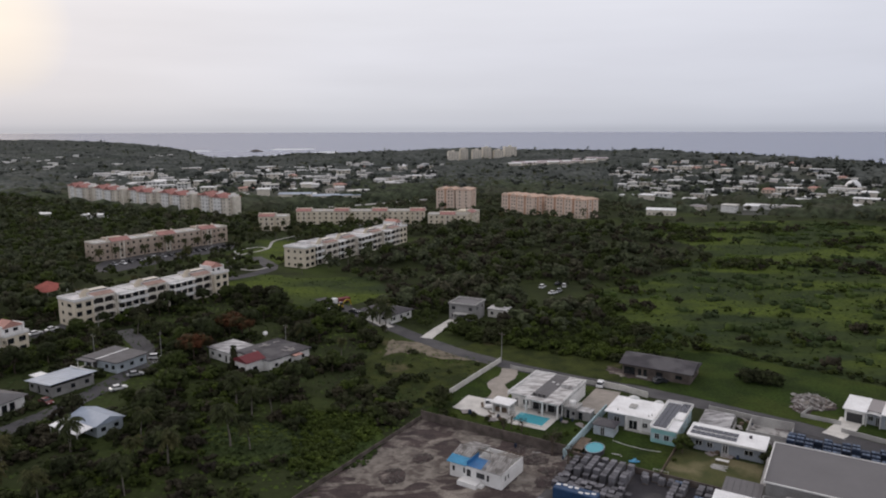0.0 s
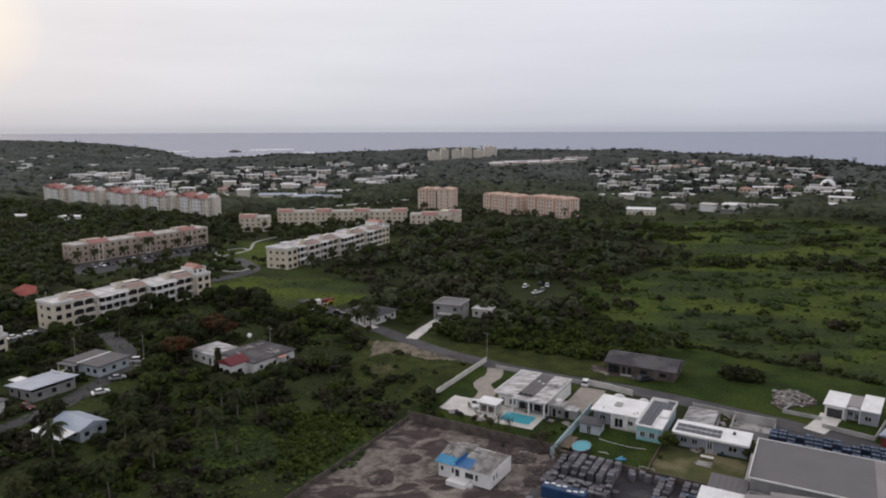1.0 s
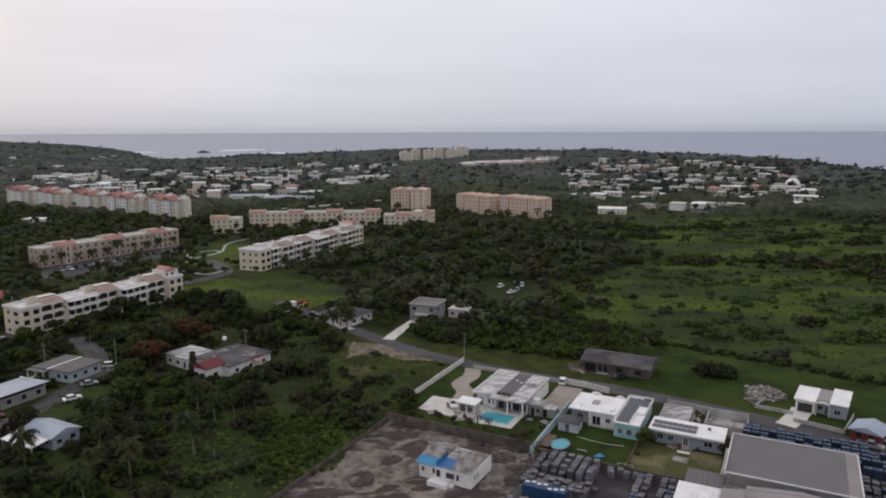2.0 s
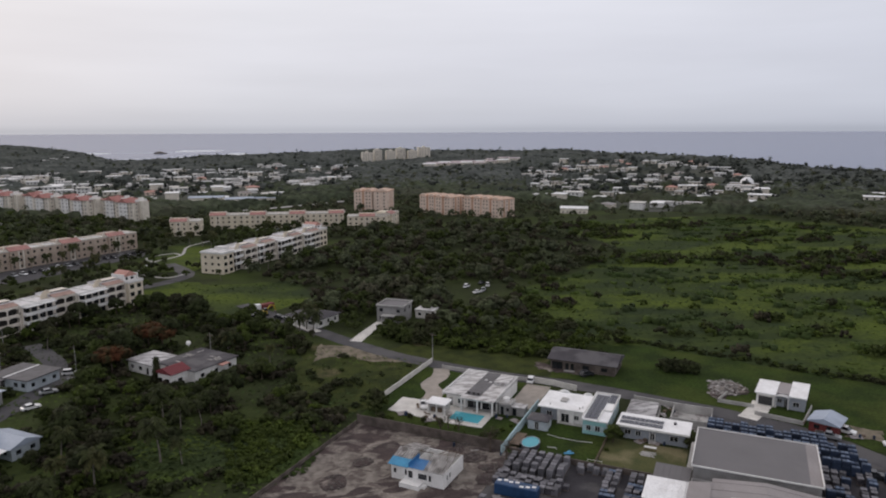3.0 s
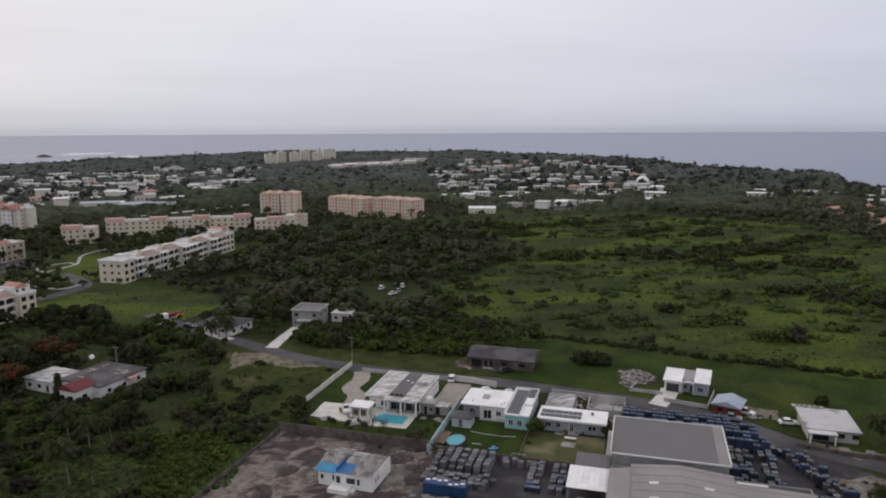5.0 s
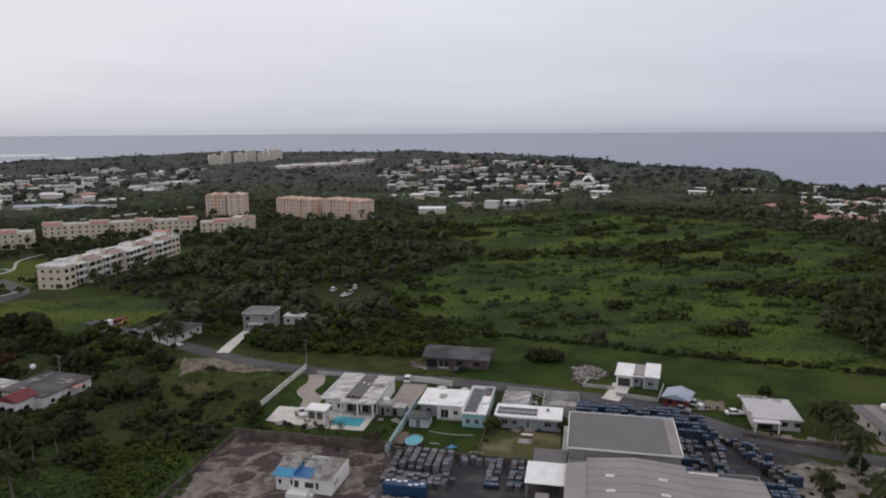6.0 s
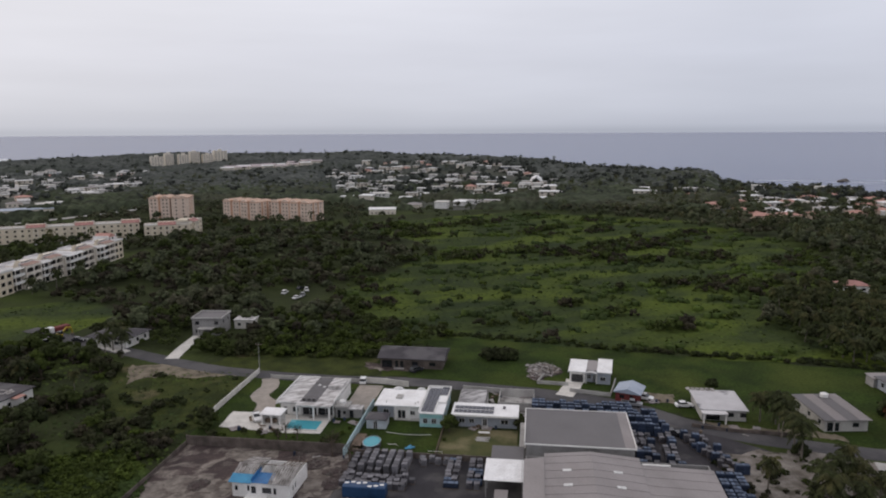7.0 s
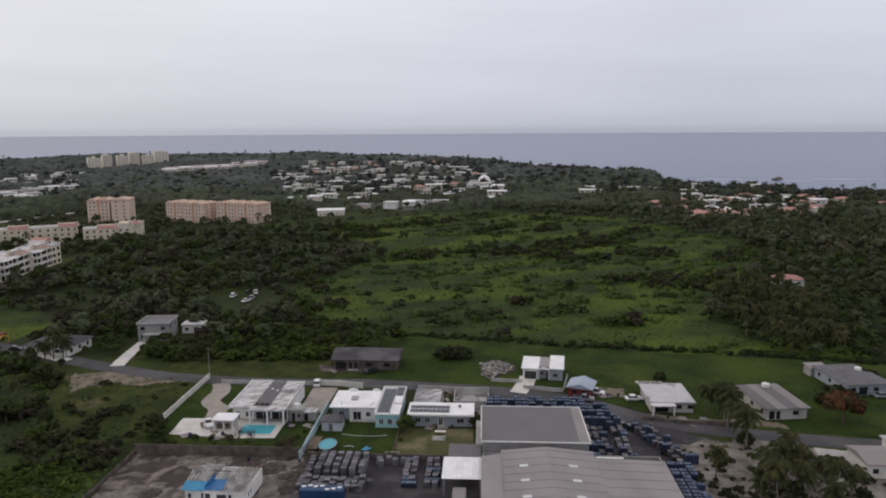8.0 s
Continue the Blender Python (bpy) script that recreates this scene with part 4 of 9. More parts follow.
def hut():
    t = lot_thing("garden_hut", -51, 144.3, "pale blue garden hut with dark hipped roof", "hut")
    shell(t, 0, 0, 4.6, 3.8, 0, 2.3, "pale_blue", f=((1.6, 2.6, 0.1, 2.0),), r=((1.2, 2.4, 0.9, 1.9),), frames=True)
    hip_roof(t, 0, 0, 4.6, 3.8, 2.3, 1.0, "roof_dark", 0.35)


hut()


def round_pool():
    t = lot_thing("round_pool", -47.6, 135.2, "raised turquoise garden pool with dark wall", "pool")
    t.scale = (0.8, 1.15, 1)
    bm = bmesh.new()
    ring(bm, 0, 0, 0, 1.15, 2.45, 2.45, 20)
    part("pool_wall", bm, "roof_dark", t)
    bm = bmesh.new()
    ring(bm, 0, 0, 1.15, 1.2, 2.3, 2.3, 20)
    part("water", bm, "pool", t, "turquoise water")
    bm = bmesh.new()
    n = 20
    for i in range(n):
        a0, a1 = 2 * math.pi * i / n, 2 * math.pi * (i + 1) / n
        q = [bm.verts.new((r * math.cos(a), r * math.sin(a), z)) for r, a, z in ((2.3, a0, 1.26), (2.55, a0, 1.24), (2.55, a1, 1.24), (2.3, a1, 1.26))]
        bm.faces.new(q)
    bmesh.ops.solidify(bm, geom=bm.faces[:], thickness=0.08)
    part("rim", bm, "pale_blue", t)
    d = lot_thing("pool_deck", -52, 133.0, "grey timber deck beside the raised pool", "deck")
    for i in range(10):
        block_part("board", d, "timber", 0.1, i * 0.62, 1.0, 2.4, i * 0.62 + 0.58, 1.08)
    for x in (0.2, 2.2):
        for y in (0.1, 3.0, 5.9):
            block_part("post", d, "timber", x, y, 0, x + 0.12, y + 0.12, 1.0)


round_pool()


def bungalow_solar():
    t = lot_thing("bungalow", -30.6, 148.2, "grey-blue bungalow with white roof and two rows of solar panels", "house")
    h = 3.0
    shell(t, 0, 0, 14.6, 6.0, 0, h, "grey_blue", f=((1.0, 2.4, 1.0, 2.1), (3.4, 4.6, 1.0, 2.1), (6.6, 7.6, 0.1, 2.1), (10.8, 12.6, 1.0, 2.1)), r=((2.0, 3.4, 1, 2.1),), l=((2.0, 3.4, 1, 2.1),), frames=True)
    part("roof", bevel(boxes((-0.8, -0.9, h, 15.0, 6.6, h + 0.3)), 0.05), "roof_white", t, "white roof coating")
    part("roof_edge", boxes((-0.8, -0.95, h - 0.12, 15.0, -0.9, h + 0.32)), "white", t)
    solar(t, -0.2, 0.4, 9, 1, h + 0.3, 0.98, 1.7)
    solar(t, -0.2, 2.7, 9, 1, h + 0.3, 0.98, 1.7)
    part("vent_box", bevel(boxes((11.2, 3.6, h + 0.3, 11.8, 4.2, h + 0.75)), 0.04), "roof_dark", t)
    # railings and stair of the back door
    for i in range(4):
        block_part("step", t, "concrete", 6.4, -0.45 - i * 0.3, 0, 8.0, -0.15 - i * 0.3, 0.6 - i * 0.15)
    for x in (6.5, 7.1, 7.7):
        block_part("post", t, "white", x, -0.6, 0.6, x + 0.08, -0.52, 3.0)


bungalow_solar()


# ---- workshop and warehouse ----
def workshop():
    t = lot_thing("workshop", -13.6, 127.8, "tall grey workshop with flat metal roof and white edge", "workshop")
    w, d, h = 21.6, 17.0, 6.0
    shell(t, 0, 0, w, d, 0, h, "grey", r=((3, 6.5, 0.1, 4.2), (10, 12, 2.5, 3.6)), l=((4, 6, 2.5, 3.6), (10, 12, 2.5, 3.6)))
    slope_roof(t, -0.2, -0.2, w - 1.8, d + 0.2, h, h + 0.35, "metal_grey", 0.14, "y", "plain grey sheet roof", 0)
    slope_roof(t, w - 1.8, -0.2, w + 0.2, 8.8, h + 0.004, h + 0.19, "metal_light", 0.15, "y", "pale sheet bay of the roof", 0)
    slope_roof(t, w - 1.8, 8.84, w + 0.2, d + 0.2, h + 0.19, h + 0.36, "metal_light", 0.14, "y", "pale sheet bay of the roof", 0)
    bm = boxes((-0.4, -0.4, h - 0.05, w + 0.4, -0.2, h + 0.22), (-0.4, -0.2, h - 0.25, -0.2, d + 0.2, h + 0.6), (w + 0.2, -0.2, h - 0.25, w + 0.4, d + 0.2, h + 0.55), (-0.4, d + 0.2, h - 0.25, w + 0.4, d + 0.4, h + 0.6))
    part("roof_trim", bm, "white", t, "white roof edge")
    for i in range(9):
        block_part("wall_rib", t, "grey", 1.2 + i * 2.4, -0.06, 0, 1.32 + i * 2.4, 0, h - 0.25)


workshop()


def warehouse():
    t = lot_thing("warehouse", -13.6, 84, "wide warehouse with pale weathered sheet roof", "warehouse")
    d, h = 40.5, 5.0
    shell(t, 0, 0, 35, d, 0, h, "grey", l=even(4, d, 1.5, 2.5, 3.6, 2))
    slope_roof(t, -0.3, -0.3, 3.6, d - 1.6, h, h + 0.6, "metal_light", 0.12, "x", "pinkish grey lean-to roof")
    slope_roof(t, 3.6, -0.3, 12.6, d + 0.3, h + 0.45, h + 1.35, "metal_light", 0.12, "x", "weathered pale sheet roof", 14)
    slope_roof(t, 12.6, -0.3, 22.0, d + 0.3, h + 1.35, h + 0.5, "metal_light", 0.12, "x", "weathered pale sheet roof", 14)
    slope_roof(t, 22.0, -0.3, 35.4, d - 2.2, h + 0.35, h + 0.0, "metal_light", 0.12, "x", "weathered pale sheet roof", 12)
    bm = bmesh.new()
    tri = [(3.6, h), (22.0, h), (22.0, h + 0.5), (12.6, h + 1.35), (3.6, h + 0.45)]
    a = [bm.verts.new((x, d, z)) for x, z in tri]
    b = [bm.verts.new((x, d - 0.2, z)) for x, z in tri]
    bm.faces.new(a)
    bm.faces.new(b[::-1])
    for i in range(5):
        bm.faces.new((a[i], a[(i + 1) % 5], b[(i + 1) % 5], b[i]))
    part("gable", bm, "grey", t)
    for y in (33.0, 27.4, 21.6):
        for x0, x1, z in ((7.0, 8.6, 0.94), (16.4, 18.0, 0.98)):
            p = part("skylight", boxes((x0, y, 0, x1, y + 0.9, 0.06)), "skylight", t, "translucent roof sheet")
            p.matrix_basis = pose(0, 0, 0)
            zz = h + 0.45 + 0.12 + (x0 - 3.6) * 0.1 if x0 < 12 else h + 1.35 + 0.12 - (x0 - 12.6) * 0.0904
            p.matrix_basis = Matrix.Translation((x0, y, zz + 0.02)) @ Matrix.Rotation(radians(-5.7 if x0 < 12 else 5.2), 4, "Y") @ Matrix.Translation((-x0, -y, 0))
    block_part("roof_trim", t, "white", 22.2, d - 2.3, h + 0.1, 27.5, d - 1.9, h + 0.62)


warehouse()


def lean_tos():
    t = lot_thing("shed", -20.4, 124.6, "low grey shed with sheet roof", "shed")
    shell(t, 0, 0, 6.2, 5.8, 0, 3.3, "grey")
    slope_roof(t, -0.2, -0.2, 6.4, 6.0, 3.4, 3.9, "metal_grey", 0.1, "y", "", 6)
    t = lot_thing("awning", -21.4, 116, "white sheet awning on posts", "awning")
    slope_roof(t, 0, 0, 7.6, 8.0, 3.7, 4.2, "roof_white", 0.1, "y", "white sheet roof", 7)
    for x in (0.3, 7.2):
        for y in (0.3, 3.9, 7.5):
            block_part("post", t, "grey", x, y, 0, x + 0.15, y + 0.15, 3.72 + 0.06 * y)
    block_part("back_wall", t, "grey", 7.4, 0, 0, 7.6, 8, 3.6)
    t = lot_thing("container", -19.2, 106, "pale steel container beside the awning", "container")
    part("container_body", bevel(boxes((0, 0, 0, 2.5, 9, 2.6)), 0.05), "metal_light", t)
    for i in range(14):
        block_part("rib", t, "frame", -0.03, 0.4 + i * 0.62, 0.1, 0, 0.6 + i * 0.62, 2.5)


lean_tos()


# ---- unfinished house under a blue tarpaulin ----
def tarp_house():
    t = thing("unfinished_house", -4.4, 130.8, 0.05, -32, "unfinished white house with blue tarpaulin and open rafters", "house")
    w, d, h = 11.6, 9.2, 3.1
    shell(t, 0, 0, w, d, 0, h, "white", f=((0.5, 1.1, 1.2, 2.2), (3.0, 3.5, 1.2, 2.4), (3.8, 4.8, 0.2, 2.3), (6.0, 7.9, 1.0, 2.2), (8.3, 8.9, 0.9, 2.2)), r=((1.4, 2.0, 1.1, 2.2), (2.6, 3.2, 1.1, 2.2)), l=even(2, d, 1.2, 1, 2.1))
    bm = boxes((3.9, 0.2, 0.05, 4.1, d - 0.2, h), (7.8, 0.2, 0.05, 8.0, d - 0.2, h), (0.2, 4.5, 0.05, 3.9, 4.7, h), (8.0, 4.5, 0.05, w - 0.2, 4.7, h))
    part("partition", bm, "white", t)
    block_part("floor_slab", t, "concrete", 0.2, 0.2, 0, w - 0.2, d - 0.2, 0.05)
    slope_roof(t, -0.5, -0.6, 4.0, 1.7, h, h + 0.66, "tarp_light", 0.08, "y", "bright blue tarpaulin sheet")
    for i in range(8):
        slope_roof(t, -0.4 + i * 0.55, 1.72 + (i % 3) * 0.12, -0.02 + i * 0.55, 4.6, h + 0.67, h + 1.5, "rubble", 0.09, "y", "", 0, "roof_board")
    slope_roof(t, 3.9, -0.3, 7.6, 3.6, h + 0.05, h + 0.2, "tarp", 0.06, "y", "sagging blue tarpaulin")
    part("roof_side", boxes((3.9, 0.0, h, 4.02, 4.6, h + 0.9)), "tarp", t)
    for i in range(8):
        slope_roof(t, 0.0 + i * 0.52, 4.6, 0.34 + i * 0.52, d + 0.4, h + 1.45, h + 0.2, "rubble", 0.09, "y", "", 0, "roof_board")
    for i in range(9):
        slope_roof(t, 7.4 + i * 0.5, -0.5, 7.72 + i * 0.5, 4.6, h + 0.1, h + 1.5, "rubble", 0.09, "y", "", 0, "roof_board")
    for i in range(5):
        slope_roof(t, 8.2 + i * 0.8, 4.7, 8.4 + i * 0.8, d + 0.3, h + 1.4, h + 0.15, "timber", 0.12, "y", "", 0, "rafter")
    block_part("ridge_beam", t, "timber", 0, 4.56, h + 1.36, w, 4.7, h + 1.5)
    block_part("porch", t, "white", 3.2, -2.6, 0, 7.4, -0.02, 0.9)
    block_part("step", t, "white", 7.4, -1.6, 0, 8.2, -0.4, 0.5)


tarp_house()


# ---- houses along the street ----
def old_house():
    t = thing("old_house", 44.0, 190.6, 0, -31, "derelict grey house with dark gabled roof", "house")
    w, d = 18.5, 10.5
    shell(t, 0, 0, w, d, 0, 3.0, "block_wall", f=((0.4, 3.6, 0.1, 2.3), (4.4, 5.4, 0.1, 2.2), (5.9, 6.9, 0.2, 2.2), (9.4, 11.2, 1.0, 2.1), (14.6, 16.4, 1.0, 2.1)), r=((3, 4.6, 1, 2.1), (6.4, 7.8, 1, 2.1)), l=even(2, d, 1.2, 1, 2.1))
    hip_roof(t, 0, 0, w, d, 3.0, 1.7, "roof_dark", 0.8, True, "x", "dark weathered gabled roof")
    bm = bmesh.new()
    for x in (0.1, w - 0.3):
        a = [bm.verts.new((xx, y, z)) for xx in (x, x + 0.2) for y, z in ((0.2, 3.0), (d - 0.2, 3.0), (d / 2, 4.5))]
        bm.faces.new(a[:3])
        bm.faces.new(a[3:][::-1])
    part("gable", bm, "grey", t)
    block_part("step", t, "concrete", 4.2, -1.2, 0, 7.2, 0, 0.2)


old_house()


def garage_house():
    t = thing("garage_house", 88.6, 158.2, 0, -37, "white-roofed house with open garage and pale drive", "house")
    t.scale = (0.9, 0.95, 1.0)
    h = 3.1
    shell(t, 0, 0, 4.6, 10, 0, h, "white", f=((0.5, 4.1, 0.1, 2.4),), l=even(2, 10, 1.2, 1, 2.1))
    shell(t, 4.6, 1.2, 3.6, 9, 0, h, "grey_blue", f=((0.6, 1.8, 1, 2.1), (2.3, 3.2, 0.1, 2.1)), frames=True)
    shell(t, 8.2, 0, 4.0, 11.5, 0, h + 0.2, "grey_blue", f=((1.0, 2.6, 1, 2.1),), r=even(3, 11.5, 1.2, 1, 2.1), frames=True)
    part("roof", bevel(boxes((-0.5, -0.6, h, 4.9, 10.6, h + 0.28)), 0.04), "roof_white", t, "white flat roof")
    part("roof", bevel(boxes((4.9, 1.4, h + 0.02, 8.1, 10.4, h + 0.3)), 0.04), "metal_light", t, "grey flat roof")
    part("roof", bevel(boxes((8.1, -0.5, h + 0.2, 12.6, 12, h + 0.5)), 0.04), "roof_white", t, "white flat roof")
    bm = bmesh.new()
    for i in range(8):
        a0, a1 = math.pi * i / 8, math.pi * (i + 1) / 8
        q = [bm.verts.new((6.5 - 1.8 * math.cos(a), y, 2.7 + 0.55 * math.sin(a))) for a, y in ((a0, -0.6), (a1, -0.6), (a1, 1.4), (a0, 1.4))]
        bm.faces.new(q)
    bmesh.ops.solidify(bm, geom=bm.faces[:], thickness=0.12)
    part("porch_roof", bm, "roof_white", t, "curved white porch roof")
    for x in (4.9, 8.0):
        block_part("column", t, "white", x, -0.5, 0, x + 0.2, -0.3, 2.75)


garage_house()
strip("pavement_garage_drive", [(90.8, 158.6), (86.6, 154.2), (81.5, 149.6)], 4.2, "pale_concrete", 0.12, "pale concrete garage drive", "drive")


def free_wall(name, pts, h, th, material, label):
    t = thing(name, 0, 0, 0, 0, label, "wall")
    for (x0, y0), (x1, y1) in zip(pts, pts[1:]):
        a = Vector((x1 - x0, y1 - y0, 0))
        ln = a.length
        a.normalize()
        bm = bmesh.new()
        obox(bm, Vector((x0, y0, 0)), a, Vector((-a.y, a.x, 0)), 0, ln, -th / 2, th / 2, 0, h)
        part("wall_panel", bm, material, t)
    return t


free_wall("yard_wall", [(84.4, 151.6), (92.3, 144.4), (100.3, 153.3)], 1.1, 0.2, "concrete", "low grey concrete yard wall before the garage house")
free_wall("yard_wall", [(98.6, 121.4), (105.4, 115), (116, 108)], 0.9, 0.2, "block_wall", "low brown block wall before the white house")
free_wall("yard_wall", [(84.6, 165), (79.6, 160.4), (86.6, 155.6)], 1.0, 0.2, "concrete", "low grey concrete wall round a rubble heap")


def simple_house(name, x, y, rz, w, d, h, walls, roof, label, fop=(), rop=(), lop=(), bop=(), over=0.5, parapet=0.0, kind="flat", rise=1.2, along="x", ribs=0, group=""):
    t = thing(name, x, y, float(land(x, y)) - 0.02 if math.hypot(x, y) > 400 else 0, rz, label, "house", group)
    shell(t, 0, 0, w, d, 0, h, walls, fop, bop, lop, rop, frames=False)
    if kind == "flat":
        flat_roof(t, 0, 0, w, d, h, roof, over, 0.28, parapet, "concrete" if walls == "grey" else "white")
    elif kind == "slope":
        slope_roof(t, -over, -over, w + over, d + over, h, h + rise, roof, 0.12, along, "", ribs)
        block_part("gable_wall", t, "white", 0, d - 0.2, h, w, d, h + rise * 0.9)
    else:
        hip_roof(t, 0, 0, w, d, h, rise, roof, over, kind == "gable", along)
    return t


t = simple_house("red_cottage", 91.9, 141.8, -48, 6.0, 6.2, 2.5, "brick_red", "tin", "dark red cottage with grey hipped sheet roof", ((1.0, 2.2, 0.9, 1.9), (3.6, 4.5, 0.1, 2.0)), ((2, 3, 0.9, 1.9),), kind="gable", rise=1.1, along="y", over=0.5)
t = simple_house("white_house", 103.6, 123.6, -30, 10.0, 12.0, 2.7, "concrete", "roof_spotted", "low white house with patched pale roof and porch", ((1, 4.2, 0.1, 2.3), (6, 7.4, 1, 2.1), (8.8, 10.2, 1, 2.1)), ((4, 5.4, 1, 2.1),), over=0.6)
part("porch_roof", boxes((-0.4, -2.6, 2.5, 5.4, -0.6, 2.7)), "terrace_roof", t, "pale porch roof")
for px in (-0.1, 4.9):
    block_part("column", t, "white", px, -2.4, 0, px + 0.25, -2.1, 2.5)
for i in range(6):
    part("roof_board", boxes((-1.2 + i * 1.2, 11.8, 2.99, -0.3 + i * 1.2, 13.6, 3.09)), "rubble", t, "loose pale roof board")
t = thing("long_house", 124.6, 107.2, 0, -22, "long low grey house with ridged sheet roof", "house")
shell(t, 0, 0, 10.0, 14.0, 0, 2.9, "concrete", ((0.6, 2.0, 0.1, 2.2), (2.4, 3.4, 0.1, 2.2), (6.5, 8, 1, 2.1)), (), even(3, 14, 1.2, 1, 2.1), even(3, 14, 1.2, 1, 2.1))
for i, mtl in enumerate(("metal_grey", "metal_light", "metal_grey", "metal_light")):
    slope_roof(t, -0.6 + i * 2.8, -0.8, 2.1 + i * 2.8, 14.6, 2.9, 3.3, mtl, 0.16, "y", "grey sheet roof bay", 4)
x, y = 135.6, 116.6
tank("water_tank", x, y, 3.44, 0.95, 1.0, "white round water tank on the long house")
t = simple_house("grey_house", 156.4, 108.2, -22, 11.5, 14.5, 3.0, "grey_blue", "roof_patch_dark", "grey bungalow with shallow grey roof", ((1, 2.4, 1, 2.1), (3.2, 5.6, 0.1, 2.3), (7.2, 8.6, 1, 2.1)), even(3, 14, 1.2, 1, 2.1), even(3, 14, 1.2, 1, 2.1), kind="hip", rise=0.7, over=0.7)
tank("water_tank", 168.5, 113.5, 3.35, 0.9, 1.0, "white round water tank on the grey bungalow")
t = thing("lean_to", 161, 122, 0, -22, "small lean-to with white sheet roof", "shed")
shell(t, 0, 0, 5, 3.5, 0, 2.4, "grey")
slope_roof(t, -0.3, -0.3, 5.3, 3.8, 2.4, 2.8, "metal_light", 0.1)

t = simple_house("dark_roof_house", -37.8, 249.0, -36, 14.5, 11.5, 3.0, "white", "roof_dark", "white house with dark hipped roof and columned porch", ((0.6, 3.4, 0.1, 2.3), (5, 6.4, 1, 2.1), (7.2, 8.2, 0.1, 2.1), (10, 11.6, 1, 2.1)), even(3, 11.5, 1.2, 0.9, 2.2), kind="hip", rise=1.5, over=0.8)
for px in (0.4, 4.0, 8.4, 13.6):
    block_part("column", t, "white", px, -0.9, 0, px + 0.3, -0.6, 3.0)
t = simple_house("concrete_house", -5.4, 247.6, -24, 10.0, 9.5, 5.6, "grey", "metal_grey", "two-storey bare grey concrete house", ((1, 2.4, 1, 2.2), (4, 6.4, 0.1, 2.3), (7.6, 9, 1, 2.2), (1, 2.4, 3.8, 5), (7.6, 9, 3.8, 5)), even(2, 9.5, 1.4, 3.8, 5), over=0.3, parapet=0.5)
part("porch_roof", boxes((2.5, -2.6, 2.75, 8, 0, 3.0)), "concrete", t)
for px in (2.7, 7.5):
    block_part("column", t, "concrete", px, -2.5, 0, px + 0.3, -2.2, 2.75)
t = simple_house("concrete_house", 8.8, 250.6, -24, 7, 5.5, 3.0, "pale_concrete", "roof_worn", "low pale concrete annexe among trees", ((1, 2.2, 1, 2.1), (4, 5.4, 0.1, 2.2)), over=0.3)
strip("pavement_house_drive_2", [(-26, 236), (-31, 243), (-36, 250)], 3.4, "pale_concrete", 0.1, "pale concrete drive beside the dark roofed house", "drive")


def rambling_house():
    t = thing("rambling_house", -78.0, 203.4, 0, -36, "rambling house with dark flat roofs and a red gable", "house")
    shell(t, 0, 0, 10.5, 9, 0, 3.1, "white", f=((1, 2.4, 1, 2.1), (4.5, 6, 1, 2.1), (7.8, 8.8, 0.1, 2.1)), l=even(2, 9, 1.2, 1, 2.1))
    part("roof", bevel(boxes((-0.5, -0.5, 3.1, 10.6, 9.4, 3.4)), 0.04), "roof_patched", t, "streaked grey-white flat roof")
    shell(t, 10.5, 2.2, 15, 15, 0, 3.3, "white", f=((9.5, 11, 1, 2.1),), r=even(3, 15, 1.2, 1, 2.1), b=even(4, 15, 1.2, 1, 2.1))
    part("roof", bevel(boxes((10.4, 1.6, 3.3, 26, 17.8, 3.6)), 0.04), "roof_dark", t, "dark patched flat roof")
    shell(t, 16.5, -3.6, 6.4, 6.0, 0, 3.6, "white", f=((1.2, 2.6, 1.0, 2.2), (3.8, 5.4, 0.4, 2.2)), r=((2, 3.6, 1, 2.1),))
    hip_roof(t, 16.5, -3.6, 6.4, 6.0, 3.6, 1.4, "gable_red", 0.4, True, "y", "dark red gabled roof")
    bm = bmesh.new()
    a = [bm.verts.new((x, y, z)) for y in (-3.6, -3.4) for x, z in ((16.5, 3.6), (22.9, 3.6), (19.7, 4.95))]
    bm.faces.new(a[:3])
    bm.faces.new(a[3:][::-1])
    part("gable", bm, "white", t)
    part("awning", boxes((24, 10, 3.0, 27.6, 13, 3.2)), "tile_pink", t, "faded orange awning")
    for i in range(14):
        p = part("roof_board", boxes((-1.1, -0.25, 0, 1.1, 0.25, 0.09)), "rubble", t)
        p.matrix_basis = pose(random.uniform(11.5, 24.5), random.uniform(3, 16.5), 3.6, 0, 0, random.uniform(-12, 12) + random.choice((0, 90)))
    dish = thing("satellite_dish", -63.2, 212.8, 3.6, 20, "white satellite dish on the dark roof", "satellite dish")
    bm = bmesh.new()
    bmesh.ops.create_uvsphere(bm, u_segments=14, v_segments=8, radius=0.75, matrix=Matrix.Translation((0, 0, 1.2)) @ Matrix.Rotation(radians(60), 4, "X") @ Matrix.Diagonal((1, 1, 0.45, 1)))
    part("dish", bm, "tank", dish, smooth=True)
    bm = bmesh.new()
    ring(bm, 0, 0, 0, 1.0, 0.06, 0.06, 8)
    part("mast", bm, "frame", dish)


rambling_house()
t = simple_house("wood_house", -334, 540, -8, 13, 9, 3.4, "white", "roof_white", "low white flat-roofed house among western trees", ((1, 2.4, 1, 2.1), (5, 6, 0.1, 2.1), (9, 10.6, 1, 2.1)))
t = simple_house("wood_house", -292, 534, -8, 17, 9, 3.4, "white", "roof_white", "long white flat-roofed house among western trees", ((1, 2.4, 1, 2.1), (6, 7, 0.1, 2.1), (12, 13.6, 1, 2.1)))
